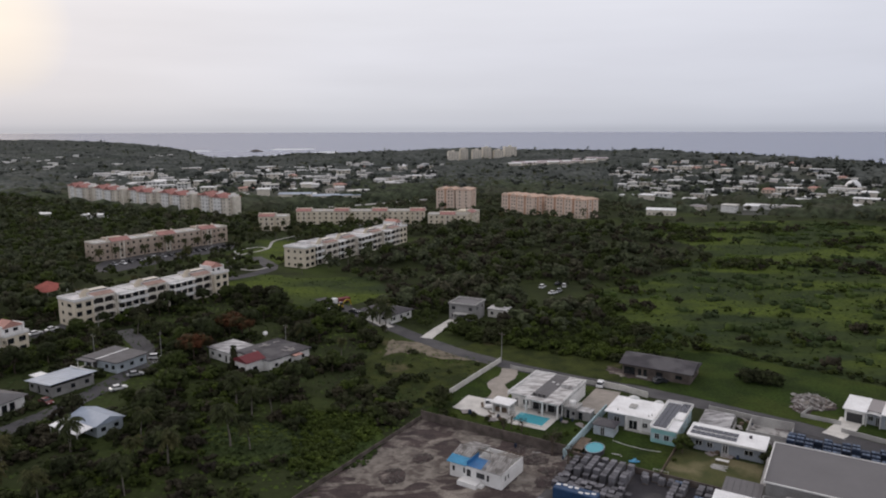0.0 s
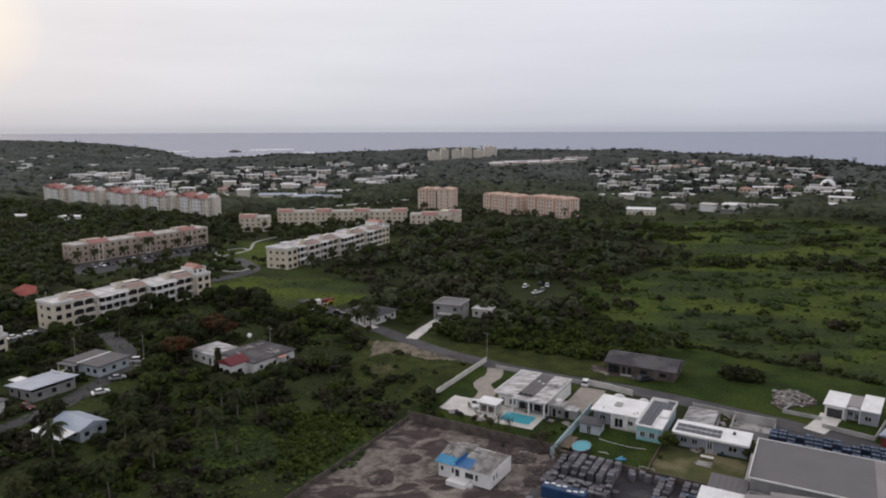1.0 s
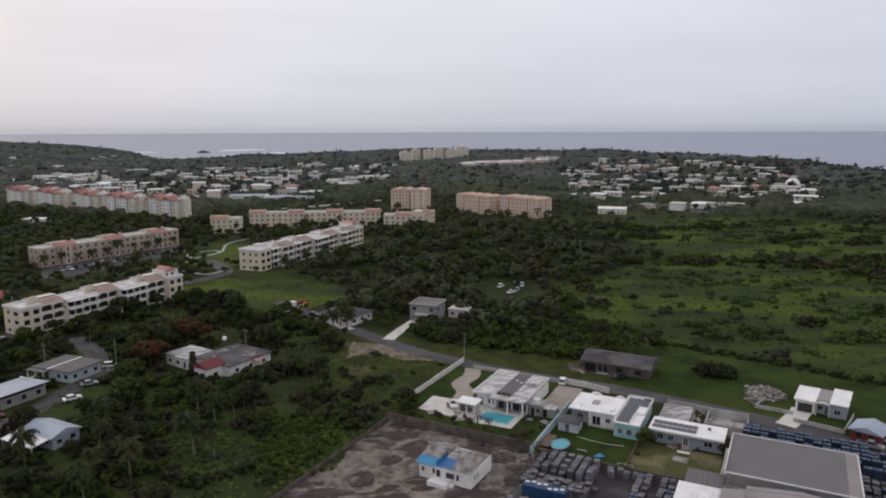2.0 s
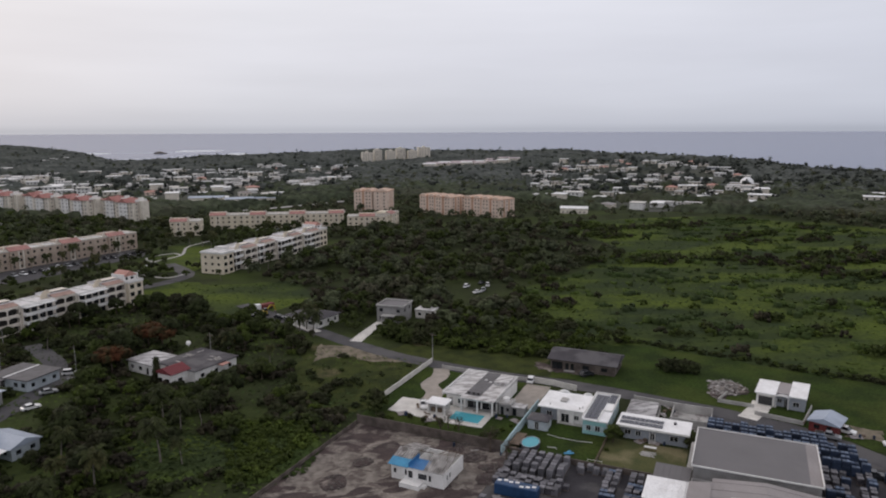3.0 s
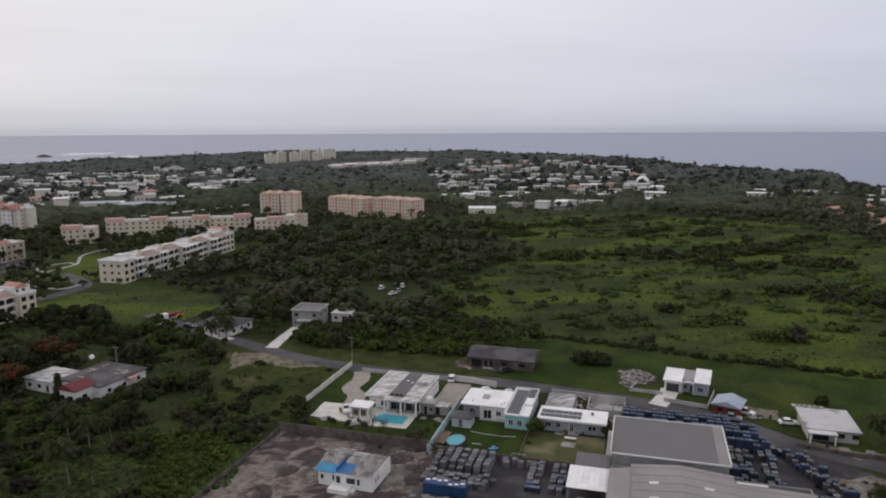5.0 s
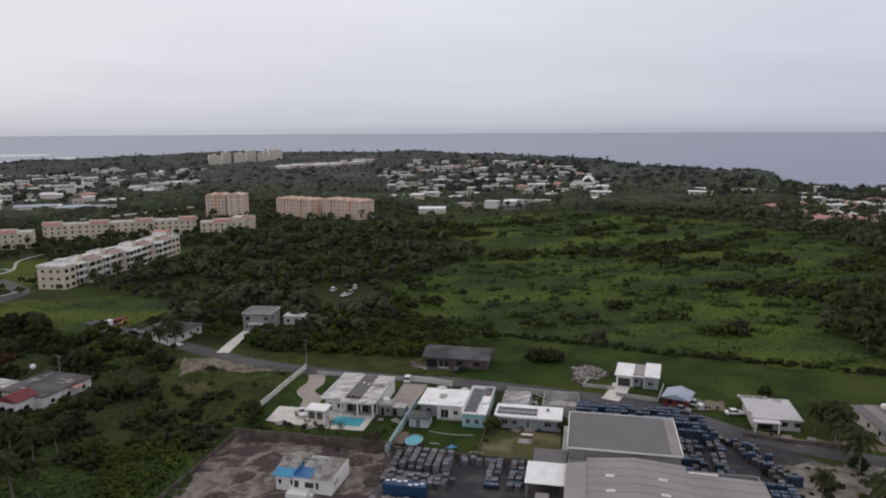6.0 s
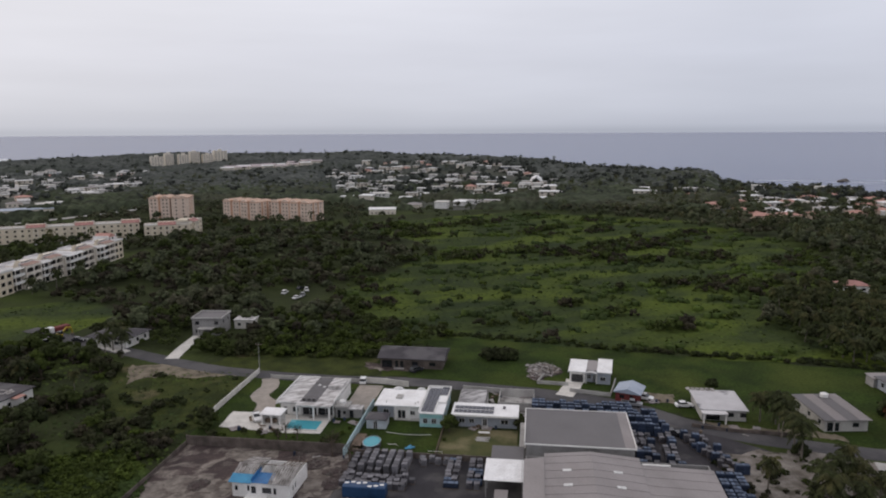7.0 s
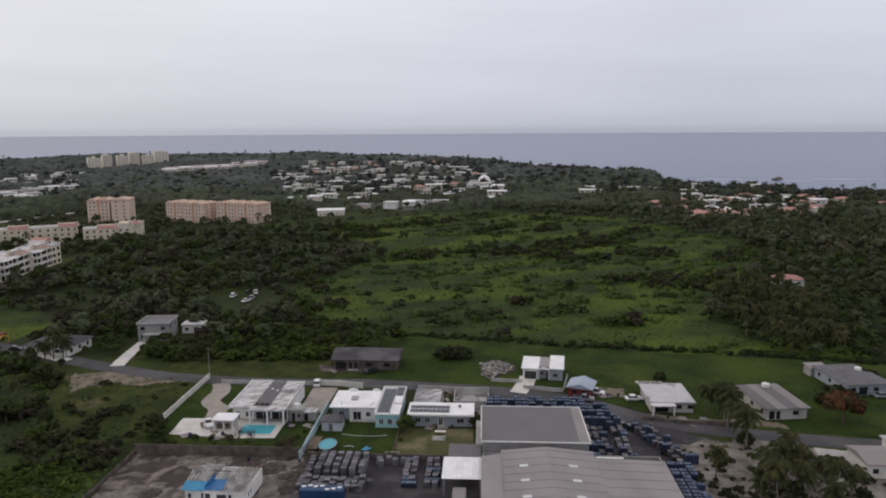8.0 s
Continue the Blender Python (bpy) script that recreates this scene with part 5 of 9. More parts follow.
t = simple_house("wood_house", 253, 204, -30, 11, 8, 3.0, "white", "tile_dusty", "small white house with brown tiled roof in the woods", ((1, 2.4, 1, 2.1), (5, 6, 0.1, 2.1), (8, 9.6, 1, 2.1)), kind="hip", rise=1.6)
t = simple_house("porch_house", -111.2, 194.2, -25, 13.4, 10.2, 3.1, "pale_blue", "roof_grey", "pale blue bungalow with grey flat roof and open porch", ((0.6, 2.6, 0.3, 2.4), (3.0, 5.2, 0.3, 2.4), (8.4, 9.8, 1, 2.2), (11, 12.4, 1, 2.2)), even(3, 10.2, 1.2, 1, 2.1), over=0.6)
part("roof_strip", boxes((5.4, -0.7, 3.4, 5.9, 10.6, 3.5)), "roof_white", t, "white roof seam")
part("porch_floor", boxes((-0.6, -2.4, 0, 6.4, 0, 0.5)), "pale_concrete", t)
part("porch_roof", boxes((-0.6, -2.6, 2.9, 6.4, -0.6, 3.1)), "roof_grey", t)
for px in (-0.3, 2.8, 5.9):
    block_part("column", t, "white", px, -2.3, 0.5, px + 0.22, -2.08, 2.9)
t = simple_house("tin_house", -116.4, 175.6, -30, 10.4, 11.6, 2.7, "grey", "tin", "house under a pale blue-grey tin roof", ((0.6, 2, 1, 2), (4, 5, 0.1, 2.1), (7.4, 9, 1, 2)), even(3, 11.6, 1.2, 0.9, 2.1), kind="slope", rise=0.9, ribs=12, over=0.8)
part("awning", boxes((-5.6, 3, 2.2, -0.9, 6.4, 2.3)), "roof_white", t, "white sheet awning")
for px in (-5.4, -1.2):
    block_part("post", t, "timber", px, 3.2, 0, px + 0.12, 3.32, 2.2)
t = simple_house("arched_house", -114.6, 154.6, 72, 11.0, 9.0, 2.9, "white", "roof_grey", "white bungalow with arched porch and grey hipped roof", ((0.5, 2.0, 0.2, 2.2), (2.6, 4.1, 0.2, 2.2), (4.7, 6.2, 0.2, 2.2), (6.8, 8.3, 0.2, 2.2)), even(2, 9, 1.2, 1, 2.1), kind="hip", rise=1.5, over=0.7)
t = thing("tin_roof_house", -94.6, 149.0, 0, -30, "small blue house under two pale tin roofs", "house")
shell(t, 0.6, 3.6, 10, 6.4, 0, 2.7, "pale_blue", ((1, 2.2, 1, 2), (4.4, 5.4, 0.1, 2), (7, 8.4, 1, 2)), (), even(2, 6.4, 1.2, 1, 2), even(2, 6.4, 1.2, 1, 2))
hip_roof(t, 0.6, 3.4, 10, 6.6, 2.75, 1.3, "tin", 0.5, True, "x", "pale blue-grey tin roof")
slope_roof(t, -0.4, -1.0, 10.4, 3.0, 2.3, 2.75, "roof_white", 0.08, "y", "bright white tin porch roof", 12)
for px in (-0.2, 3.2, 6.6, 10.0):
    block_part("post", t, "white", px, -0.8, 0, px + 0.12, -0.68, 2.3)


# ---- apartment blocks ----
def arch_fill(bm, x0, x1, y0, y1, z):
    """The two corner pieces that round the head of an opening."""
    w = (x1 - x0) / 2
    for s, xa in ((1, x0), (-1, x1)):
        pts = [(xa, z)] + [(xa + s * (w - w * math.cos(a)), z - 0.7 + 0.7 * math.sin(a)) for a in (0, 0.5, 1.0, math.pi / 2)]
        f = [bm.verts.new((x, y0, zz)) for x, zz in pts]
        b = [bm.verts.new((x, y1, zz)) for x, zz in pts]
        bm.faces.new(f)
        bm.faces.new(b[::-1])
        for i in range(len(pts)):
            bm.faces.new((f[i], f[(i + 1) % len(pts)], b[(i + 1) % len(pts)], b[i]))


def curved_gable(parent, x0, x1, y, z, rise, material, th=0.3):
    pts = [(x0, z)] + [(x0 + (x1 - x0) * k / 10, z + 0.35 * rise + 0.65 * rise * math.sin(math.pi * k / 10)) for k in range(11)] + [(x1, z)]
    bm = bmesh.new()
    f = [bm.verts.new((x, y, zz)) for x, zz in pts]
    b = [bm.verts.new((x, y + th, zz)) for x, zz in pts]
    bm.faces.new(f)
    bm.faces.new(b[::-1])
    for i in range(len(pts)):
        bm.faces.new((f[i], f[(i + 1) % len(pts)], b[(i + 1) % len(pts)], b[i]))
    return part("gable", bm, material, parent)


def terrace_block(name, x, y, rz, bays, d, label, floors=3, fh=3.05, group="terraced apartment blocks", step=0.55, long=1.0):
    """A row of flats: bays with wide arched loggias stand between plain bays with balconies, each bay set back from the last."""
    t = thing(name, x, y, 0, rz, label, "apartment block", group)
    t.scale = (long, 1, 1)
    H = floors * fh
    x0 = 0.0
    for i, kind in enumerate(bays):
        off = step * i + 0.9 * math.sin(i * 2.1)
        if kind == "end":
            w, h = 7.5, H
            op = [(a, b, k * fh + 0.7, k * fh + 2.4) for k in range(floors) for a, b in ((0.8, 2.9), (4.4, 6.6))]
            shell(t, x0, off, w, d, 0, h, "cream", f=op, l=[(a, b, k * fh + 0.9, k * fh + 2.1) for k in range(floors) for a, b in ((2.0, 3.4), (6.0, 7.4), (d - 3.4, d - 2.0))])
            flat_roof(t, x0, off, w, d, h, "terrace_roof", 0.25, 0.25, 0.7, "white")
            if i:
                # the raised stair room at the far end, under a pink hipped roof with white gable walls
                shell(t, x0 + 0.6, off + d * 0.3, w - 1.0, d * 0.6, h + 0.25, h + 2.3, "white", f=((1.0, 2.2, h + 0.8, h + 1.9), (3.6, 5.2, h + 0.8, h + 1.9)))
                hip_roof(t, x0 + 0.6, off + d * 0.3, w - 1.0, d * 0.6, h + 2.3, 1.9, "tile_pink", 0.3, True, "y", "pink tiled roof")
                part("gable", boxes((x0 + 0.2, off + d * 0.3 - 0.6, h + 0.25, x0 + 0.6, off + d * 0.92, h + 3.2), (x0 + w - 0.4, off + d * 0.3 - 0.6, h + 0.25, x0 + w, off + d * 0.92, h + 3.0)), "white", t)
        elif kind == "arch":
            w, h = 9.6, H + 0.5
            heads = ((0.45, 4.6), (5.0, 9.15))
            op = [(a, b, k * fh + 0.75, k * fh + 2.78) for k in range(floors) for a, b in heads]
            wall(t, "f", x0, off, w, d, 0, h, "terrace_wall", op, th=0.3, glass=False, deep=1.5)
            for a, b in heads:
                bm = bmesh.new()
                for k in range(floors):
                    arch_fill(bm, x0 + a, x0 + b, off + 0.02, off + 0.28, k * fh + 2.78)
                part("arch", bm, "terrace_wall", t)
            for k in range(1, floors):
                block_part("loggia_floor", t, "terrace_wall", x0 + 0.3, off + 0.3, k * fh - 0.12, x0 + w - 0.3, off + 2.2, k * fh + 0.05)
            # near-black wall: dark doors and the unlit depth put into one colour
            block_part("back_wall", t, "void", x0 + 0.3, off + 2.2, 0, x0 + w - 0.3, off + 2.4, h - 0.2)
            wall(t, "r", x0, off, w, d, 0, h, "terrace_wall")
            wall(t, "l", x0, off, w, d, 0, h, "terrace_wall")
            wall(t, "b", x0, off, w, d, 0, h, "terrace_wall", [(a, b, k * fh + 0.9, k * fh + 2.1) for k in range(floors) for a, b in ((2, 3.4), (6, 7.4))])
            part("roof", boxes((x0 + 0.2, off + 0.3, h - 0.2, x0 + w - 0.2, off + d - 0.2, h)), "terrace_roof", t)
            slope_roof(t, x0 + 0.3, off + 0.1, x0 + w - 0.1, off + 3.2, h, h + 0.7, "terrace_tile", 0.15, "y", "brownish pink tiled roof strip")
            part("parapet", boxes((x0, off + 3.25, h, x0 + w, off + 3.5, h + 1.2), (x0, off + d - 0.3, h, x0 + w, off + d, h + 0.8)), "terrace_roof", t)
            # solid near-black box in place of the shade under the canopy
            part("roof_room", boxes((x0 + 1.5, off + 3.6, h, x0 + w - 1.2, off + 6.4, h + 1.5)), "void", t, "dark box in place of a shaded roof terrace")
            part("roof_canopy", boxes((x0 + 1.2, off + 3.55, h + 1.5, x0 + w - 0.9, off + 6.8, h + 1.68)), "terrace_wall", t)
            curved_gable(t, x0 - 2.6, x0 + 2.4, off + 3.7, h - 0.3, 2.9, "cream", 0.35)
        else:
            w, h = 6.6, H - 0.2
            op = [(a, b, k * fh + 0.2, k * fh + 2.4) for k in range(floors) for a, b in ((0.6, 3.0), (3.6, 6.0))]
            shell(t, x0, off + 0.8, w, d - 0.8, 0, h, "terrace_wall", f=op, b=[(2, 3.4, k * fh + 0.9, k * fh + 2.1) for k in range(floors)])
            for k in range(1, floors):
                b = part("balcony", boxes((x0 + 0.3, off - 1.3, k * fh - 0.1, x0 + w - 0.3, off + 0.8, k * fh + 0.08)), "white", t)
                part("balustrade", boxes((x0 + 0.3, off - 1.3, k * fh + 0.08, x0 + w - 0.3, off - 1.18, k * fh + 1.1), (x0 + 0.3, off - 1.18, k * fh + 0.08, x0 + 0.42, off + 0.8, k * fh + 1.1), (x0 + w - 0.42, off - 1.18, k * fh + 0.08, x0 + w - 0.3, off + 0.8, k * fh + 1.1)), "white", b)
            flat_roof(t, x0, off + 0.8, w, d - 0.8, h, "terrace_roof", 0.35, 0.25, 0.5, "white")
            part("balcony_roof", boxes((x0 + 0.2, off - 1.4, h - 0.1, x0 + w - 0.2, off + 0.44, h + 0.14)), "white", t)
            if i % 3 == 1:
                part("roof_room", boxes((x0 + 0.8, off + 6.5, h + 0.25, x0 + w - 1.8, off + d - 1.5, h + 1.9)), "terrace_roof", t)
        x0 += w
    return t


terrace_block("terrace_block", -77.5, 340, 63, ("end", "balcony", "arch", "balcony", "arch", "balcony", "balcony", "arch", "balcony", "arch", "end"), 13, "cream and white stepped apartment block with arched loggias", step=-0.25, fh=3.3, long=1.105)
terrace_block("terrace_block", -135.5, 234.5, 57.5, ("end", "arch", "balcony", "balcony", "arch", "balcony", "balcony", "arch", "end"), 10.5, "white stepped apartment block with pink tiled roof strips", step=-0.2, long=0.92)
terrace_block("terrace_block", -147, 188, 66, ("balcony", "arch", "end"), 7, "white two-storey apartment block end with pink roof", step=0, floors=2)


def gable_block(name, x, y, rz, bays, d, label, floors=3, fh=3.1, walls="beige", group="beige apartment blocks", roof="tile_dusty", step=0.0):
    """A row of plain flats: gabled bays with a tiled roof between flat-roofed bays."""
    t = thing(name, x, y, 0, rz, label, "apartment block", group)
    H = floors * fh
    x0 = 0.0
    for i, kind in enumerate(bays):
        w = 10.5 if kind == "g" else 8.5
        off = step * i + (0 if kind == "g" else 0.9)
        cols = ((1.0, 2.1), (w / 2 - 0.6, w / 2 + 0.6), (w - 2.1, w - 1.0)) if kind == "g" else ((1.6, 2.9), (w - 2.9, w - 1.6))
        op = [(a, b, k * fh + 0.9, k * fh + 2.2) for k in range(floors) for a, b in cols]
        shell(t, x0, off, w, d - off + step * i, 0, H, walls, f=op, r=[(a, a + 1.2, k * fh + 0.9, k * fh + 2.2) for k in range(floors) for a in (2.5, d - 5)] if i == len(bays) - 1 else (), l=[(a, a + 1.2, k * fh + 0.9, k * fh + 2.2) for k in range(floors) for a in (2.5, d - 5)] if i == 0 else ())
        if kind == "g":
            part("roof", boxes((x0, off, H, x0 + w, off + d, H + 0.2)), "pale_concrete", t)
            slope_roof(t, x0 - 0.2, off - 0.3, x0 + w + 0.2, off + 3.6, H + 0.2, H + 1.9, roof, 0.18, "y", "faded red tiled roof")
            curved_gable(t, x0 - 1.2, x0 + 1.6, off + 3.7, H, 3.0, "cream_white")
            curved_gable(t, x0 + w - 1.6, x0 + w + 1.2, off + 3.7, H, 3.0, "cream_white")
            part("roof_room", boxes((x0 + 0.2, off + 4.5, H + 0.2, x0 + w - 0.2, off + d - 0.5, H + 1.6)), walls, t)
            part("frontispiece", boxes((x0 + w / 2 - 1.4, off - 0.5, 0, x0 + w / 2 + 1.4, off - 0.02, 0.6), (x0 + w / 2 - 1.4, off - 0.5, 0.6, x0 + w / 2 - 0.8, off - 0.02, H), (x0 + w / 2 + 0.8, off - 0.5, 0.6, x0 + w / 2 + 1.4, off - 0.02, H)), "cream_white", t)
        else:
            flat_roof(t, x0, off, w, d - off + step * i, H, "roof_worn", 0.05, 0.25, 0.5, "cream_white")
        x0 += w
    return t


gable_block("gable_block", -190, 357, 55, "fgffgffgf", 12, "long beige three-storey apartment block with pink gables")
gable_block("gable_block", -137, 472, 2, "gf", 12, "short beige three-storey apartment block with pink gable", walls="cream")
gable_block("gable_block", -118, 503, 1.5, "gffgffgffg", 12, "long cream three-storey apartment block with pink gables", walls="cream")
gable_block("gable_block", -22, 484, -3, "fgf", 12, "cream three-storey apartment block with pink gable", walls="cream")
gable_block("gable_block", 5.5, 486, 68, "fgf", 12, "cream three-storey apartment wing with pink gable", walls="cream")


def slab_block(parent, x0, y0, w, d, z, floors, fh, walls, cols, side_cols=2, sides="fr", width=1.2):
    H = floors * fh
    for s in "fblr":
        ln = w if s in "fb" else d
        n = cols if s in "fb" else side_cols
        op = [(a, b, z + k * fh + 0.9, z + k * fh + 2.2) for k in range(floors) for a, b, *_ in even(n, ln, width, 0, 0, 0.8)] if s in sides and n else ()
        wall(parent, s, x0, y0, w, d, z, z + H, walls, op, one_pane=True)
    return z + H


def red_roof_complex():
    base = Vector((-384, 684))
    a = radians(-31)
    for i in range(10):
        s = i * 24.0
        off = (0, -8, -3, -10)[i % 4]
        x, y = base.x + math.cos(a) * s - math.sin(a) * off, base.y + math.sin(a) * s + math.cos(a) * off
        t = thing("red_roof_block", x, y, float(land(x, y)) - 0.3, -31, "white five-storey apartment block with red hipped roof", "apartment block", "red-roofed apartment blocks")
        z = slab_block(t, 0, 0, 20, 15, 0, 5, 2.9, "cream_white", 5, 3, "fr", 1.1)
        hip_roof(t, 0, 0, 20, 15, z, 3.4, "tile_red", 0.7, False, "y", "faded red hipped tile roof")
        hip_roof(t, 5.5, -1.2, 9, 9, z - 0.2, 3.0, "tile_red", 0.4, True, "y", "faded red cross gable", 0.15, "cross_gable")
        wall(t, "f", 5.5, -1.2, 9, 4, 0, z - 0.2, "white", [(p, p + 1.2, k * 2.9 + 0.9, k * 2.9 + 2.2) for k in range(5) for p in (1.6, 6.2)], one_pane=True)
        part("gable", boxes((20.0, 2, z - 0.3, 20.5, 13, z + 2.2), (20.0, 5, z + 2.2, 20.5, 10, z + 3.6)), "white", t, "white stepped parapet gable")
        part("stair_tower", boxes((20.5, 5, 0, 24, 11, z + 0.8)), "cream_white", t)


red_roof_complex()


def tower(name, x, y, rz, w, d, floors, bays, label, top=True):
    """A peach tower: pale bays between orange stair stripes, a pink crown on each bay."""
    t = thing(name, x, y, float(land(x, y)) - 0.3, rz, label, "apartment tower", "peach apartment towers")
    fh = 2.85
    bw = w / bays
    for i in range(bays):
        off = (0.0, 0.9)[i % 2]
        h = slab_block(t, i * bw, off, bw - 1.4, d - off, 0, floors, fh, "pink", 2, 3 if i in (0, bays - 1) else 0, "fr" if i == bays - 1 else "fl" if i == 0 else "f")
        curved_gable(t, i * bw + 0.8, i * bw + bw - 2.2, off + 0.05, h + 0.35, 1.9, "pink")
        part("crown", boxes((i * bw - 0.3, off - 0.3, h, i * bw + bw - 1.1, d + 0.3, h + 0.35)), "peach", t, "peach cornice")
        hip_roof(t, i * bw, off, bw - 1.4, d - off, h + 0.35, 1.5, "peach_roof", 0.2, False, "y", "peach tiled hipped roof")
        if i < bays - 1:
            part("stair_stripe", boxes((i * bw + bw - 1.4, 0.5, 0, i * bw + bw, d - 0.5, h + 1.3)), "peach", t, "orange stair tower")
    for k in (0.35, 0.65):
        part("side_stripe", boxes((w - 1.4, d * k - 0.7, 0, w - 1.3, d * k + 0.7, floors * fh)), "peach", t)
    return t


tower("apartment_tower", -19, 601, -14, 17, 22, 6, 2, "peach apartment tower with pink hipped roof")
tower("apartment_tower", -2.5, 596, -14, 14, 24, 6, 1, "peach apartment tower wing with pink roof")
tower("apartment_tower", 36, 585, -50, 36, 20, 5, 4, "peach and white apartment tower row with pink roofs")
tower("apartment_tower", 70, 562, -50, 38, 20, 5, 4, "peach and white apartment tower row with pink roofs")


def far_condos():
    x0, y0 = -16, 1440
    for i, (s, w, fl) in enumerate(((0, 22, 6), (25, 16, 8), (50, 20, 7), (72, 18, 8), (96, 20, 6), (118, 26, 7))):
        x, y = x0 + s, y0 + s * 0.35 + (i % 2) * 8
        t = thing("condo_tower", x, y, float(land(x, y)) - 0.5, 8, "cream seaside condominium tower with flat roof", "apartment tower", "seaside condominium towers")
        z = slab_block(t, 0, 0, w, 16, 0, fl, 3.0, "cream_white", 4, 0, "f", 2.4)
        flat_roof(t, 0, 0, w, 16, z, "pale_concrete", 0.3, 0.3, 0.6, "cream_white")
        part("stair_tower", boxes((w / 2 - 3, 4, z, w / 2 + 3, 12, z + 4)), "cream_white", t)
        part("stair_tower", boxes((1, 4, z, 4, 12, z + 2.4)), "cream_white", t)
    for i in range(15):
        x, y = 92 + (i % 8) * 23 + (i // 8) * 9, 1215 + (i % 8) * 7 + (i % 2) * 6 + (i // 8) * 34
        t = thing("pink_row_house", x, y, float(land(x, y)) - 0.5, 10, "low pinkish terrace with pale walls", "terrace", "pink seaside terraces")
        z = slab_block(t, 0, 0, 21, 12, 0, 3, 3.0, "cream_white", 5, 0, "f", 2.2)
        hip_roof(t, 0, 0, 21, 12, z, 1.3, "mauve_roof" if i % 3 else "roof_white", 0.4, True, "x", "pale mauve gabled roof")
        part("gable", boxes((-0.3, 5, z, 0.3, 7, z + 1.9), (20.7, 5, z, 21.3, 7, z + 1.9)), "white", t)


far_condos()


# ---- the town ----
def inside(poly, x, y):
    n, c = len(poly), False
    for i in range(n):
        (x0, y0), (x1, y1) = poly[i], poly[i - 1]
        if (y0 > y) != (y1 > y) and x < (x1 - x0) * (y - y0) / (y1 - y0) + x0:
            c = not c
    return c


TOWN_C = [(430, 600), (560, 610), (600, 560), (700, 540), (690, 500), (560, 540), (430, 570)]


# (width, depth, height, walls, roof, roof shape)
TOWN_KINDS = [(10, 9, 3.2, "white", "roof_white", "flat"), (12, 9, 3.2, "cream_white", "roof_worn", "flat"), (9, 9, 6.0, "white", "pale_concrete", "flat"), (13, 10, 3.3, "white", "roof_worn", "flat"),
              (11, 9, 3.2, "pink", "tile_pink", "hip"), (10, 10, 3.2, "cream_white", "metal_light", "hip"), (12, 8, 5.8, "cream_white", "roof_white", "flat"), (11, 10, 3.2, "grey_blue", "roof_white", "flat")]
KIND_LABEL = {"roof_white": "small white house with bright flat roof", "roof_worn": "small pale house with streaked flat roof", "pale_concrete": "two-storey white house with concrete roof", "tile_pink": "small pink house with tiled hipped roof", "metal_light": "small cream house with grey metal roof"}
town_spots = []


def town():
    made = {}
    for poly, count, rz0 in ((TOWN_L, 170, 12), (TOWN_R, 120, -32), (TOWN_E, 34, -20), (TOWN_C, 16, -40)):
        n = tries = 0
        while n < count and tries < 9000:
            tries += 1
            x = random.uniform(min(p[0] for p in poly), max(p[0] for p in poly))
            y = random.uniform(min(p[1] for p in poly), max(p[1] for p in poly))
            if poly is TOWN_L:      # streets run along the rows
                y = round(y / 34) * 34 + random.uniform(-8, 8)
            elif poly is TOWN_R:
                s = round((0.5 * x + 0.87 * y) / 36) * 36 - (0.5 * x + 0.87 * y)
                x, y = x + 0.5 * s + random.uniform(-9, 9), y + 0.87 * s + random.uniform(-9, 9)
            if not inside(poly, x, y) or any((x - a) ** 2 + (y - b) ** 2 < 290 for a, b in town_spots):
                continue
            k = random.choices(range(8), (5, 3, 2, 3, 1.2, 1.5, 2, 2))[0]
            if poly is TOWN_E:
                k = random.choice((0, 1, 4, 4, 3))
            town_spots.append((x, y))
            n += 1
            m = pose(x, y, float(land(x, y)) - 0.15, 0, 0, rz0 + random.choice((0, 0, 90)) + random.uniform(-7, 7)) @ Matrix.Diagonal((random.uniform(0.9, 1.4), random.uniform(0.95, 1.3), random.uniform(0.95, 1.2), 1))
            if k in made:
                copy_thing(made[k], m)
                continue
            w, d, h, walls, roof, style = TOWN_KINDS[k]
            t = new("town_house")
            tagged(t, KIND_LABEL[roof], "house", "houses of the town")
            fl = 2 if h > 4 else 1
            cols = ((1.2, 2.6), (w / 2 - 0.5, w / 2 + 0.5), (w - 2.8, w - 1.2))
            bm = boxes((0, 0.2, 0, 0.2, d, h), (w - 0.2, 0.2, 0, w, d, h), (0.2, d - 0.2, 0, w - 0.2, d, h))
            edges = [0] + [e for c in cols for e in c] + [w]
            for e0, e1 in zip(edges[::2], edges[1::2]):
                box(bm, e0, 0, 0, e1, 0.2, h)
            for c0, c1 in cols:
                for z0, z1 in [(0, 0.9)] + [(kk * 2.9 + 2.2, kk * 2.9 + 3.8 if kk + 1 < fl else h) for kk in range(fl)]:
                    box(bm, c0, 0, z0, c1, 0.2, z1)
            part("wall", bm, walls, t)
            tagged(part("glazing", boxes(*[(c0, 0.12, kk * 2.9 + 0.9, c1, 0.17, kk * 2.9 + 2.2) for kk in range(fl) for c0, c1 in cols]), "glass", t), kind="stuff")
            if style == "flat":
                part("roof", boxes((-0.5, -0.9, h, w + 0.5, d + 0.5, h + 0.3)), roof, t)
            else:
                hip_roof(t, 0, 0, w, d, h, 1.4, roof, 0.5)
            if k in (0, 3):
                part("carport_roof", boxes((w + 0.5, 0.5, 2.5, w + 4.2, 6.5, 2.7)), roof, t)
                part("post", boxes((w + 3.9, 0.7, 0, w + 4.1, 0.9, 2.5)), walls, t)
            t.matrix_basis = m
            made[k] = t


town()


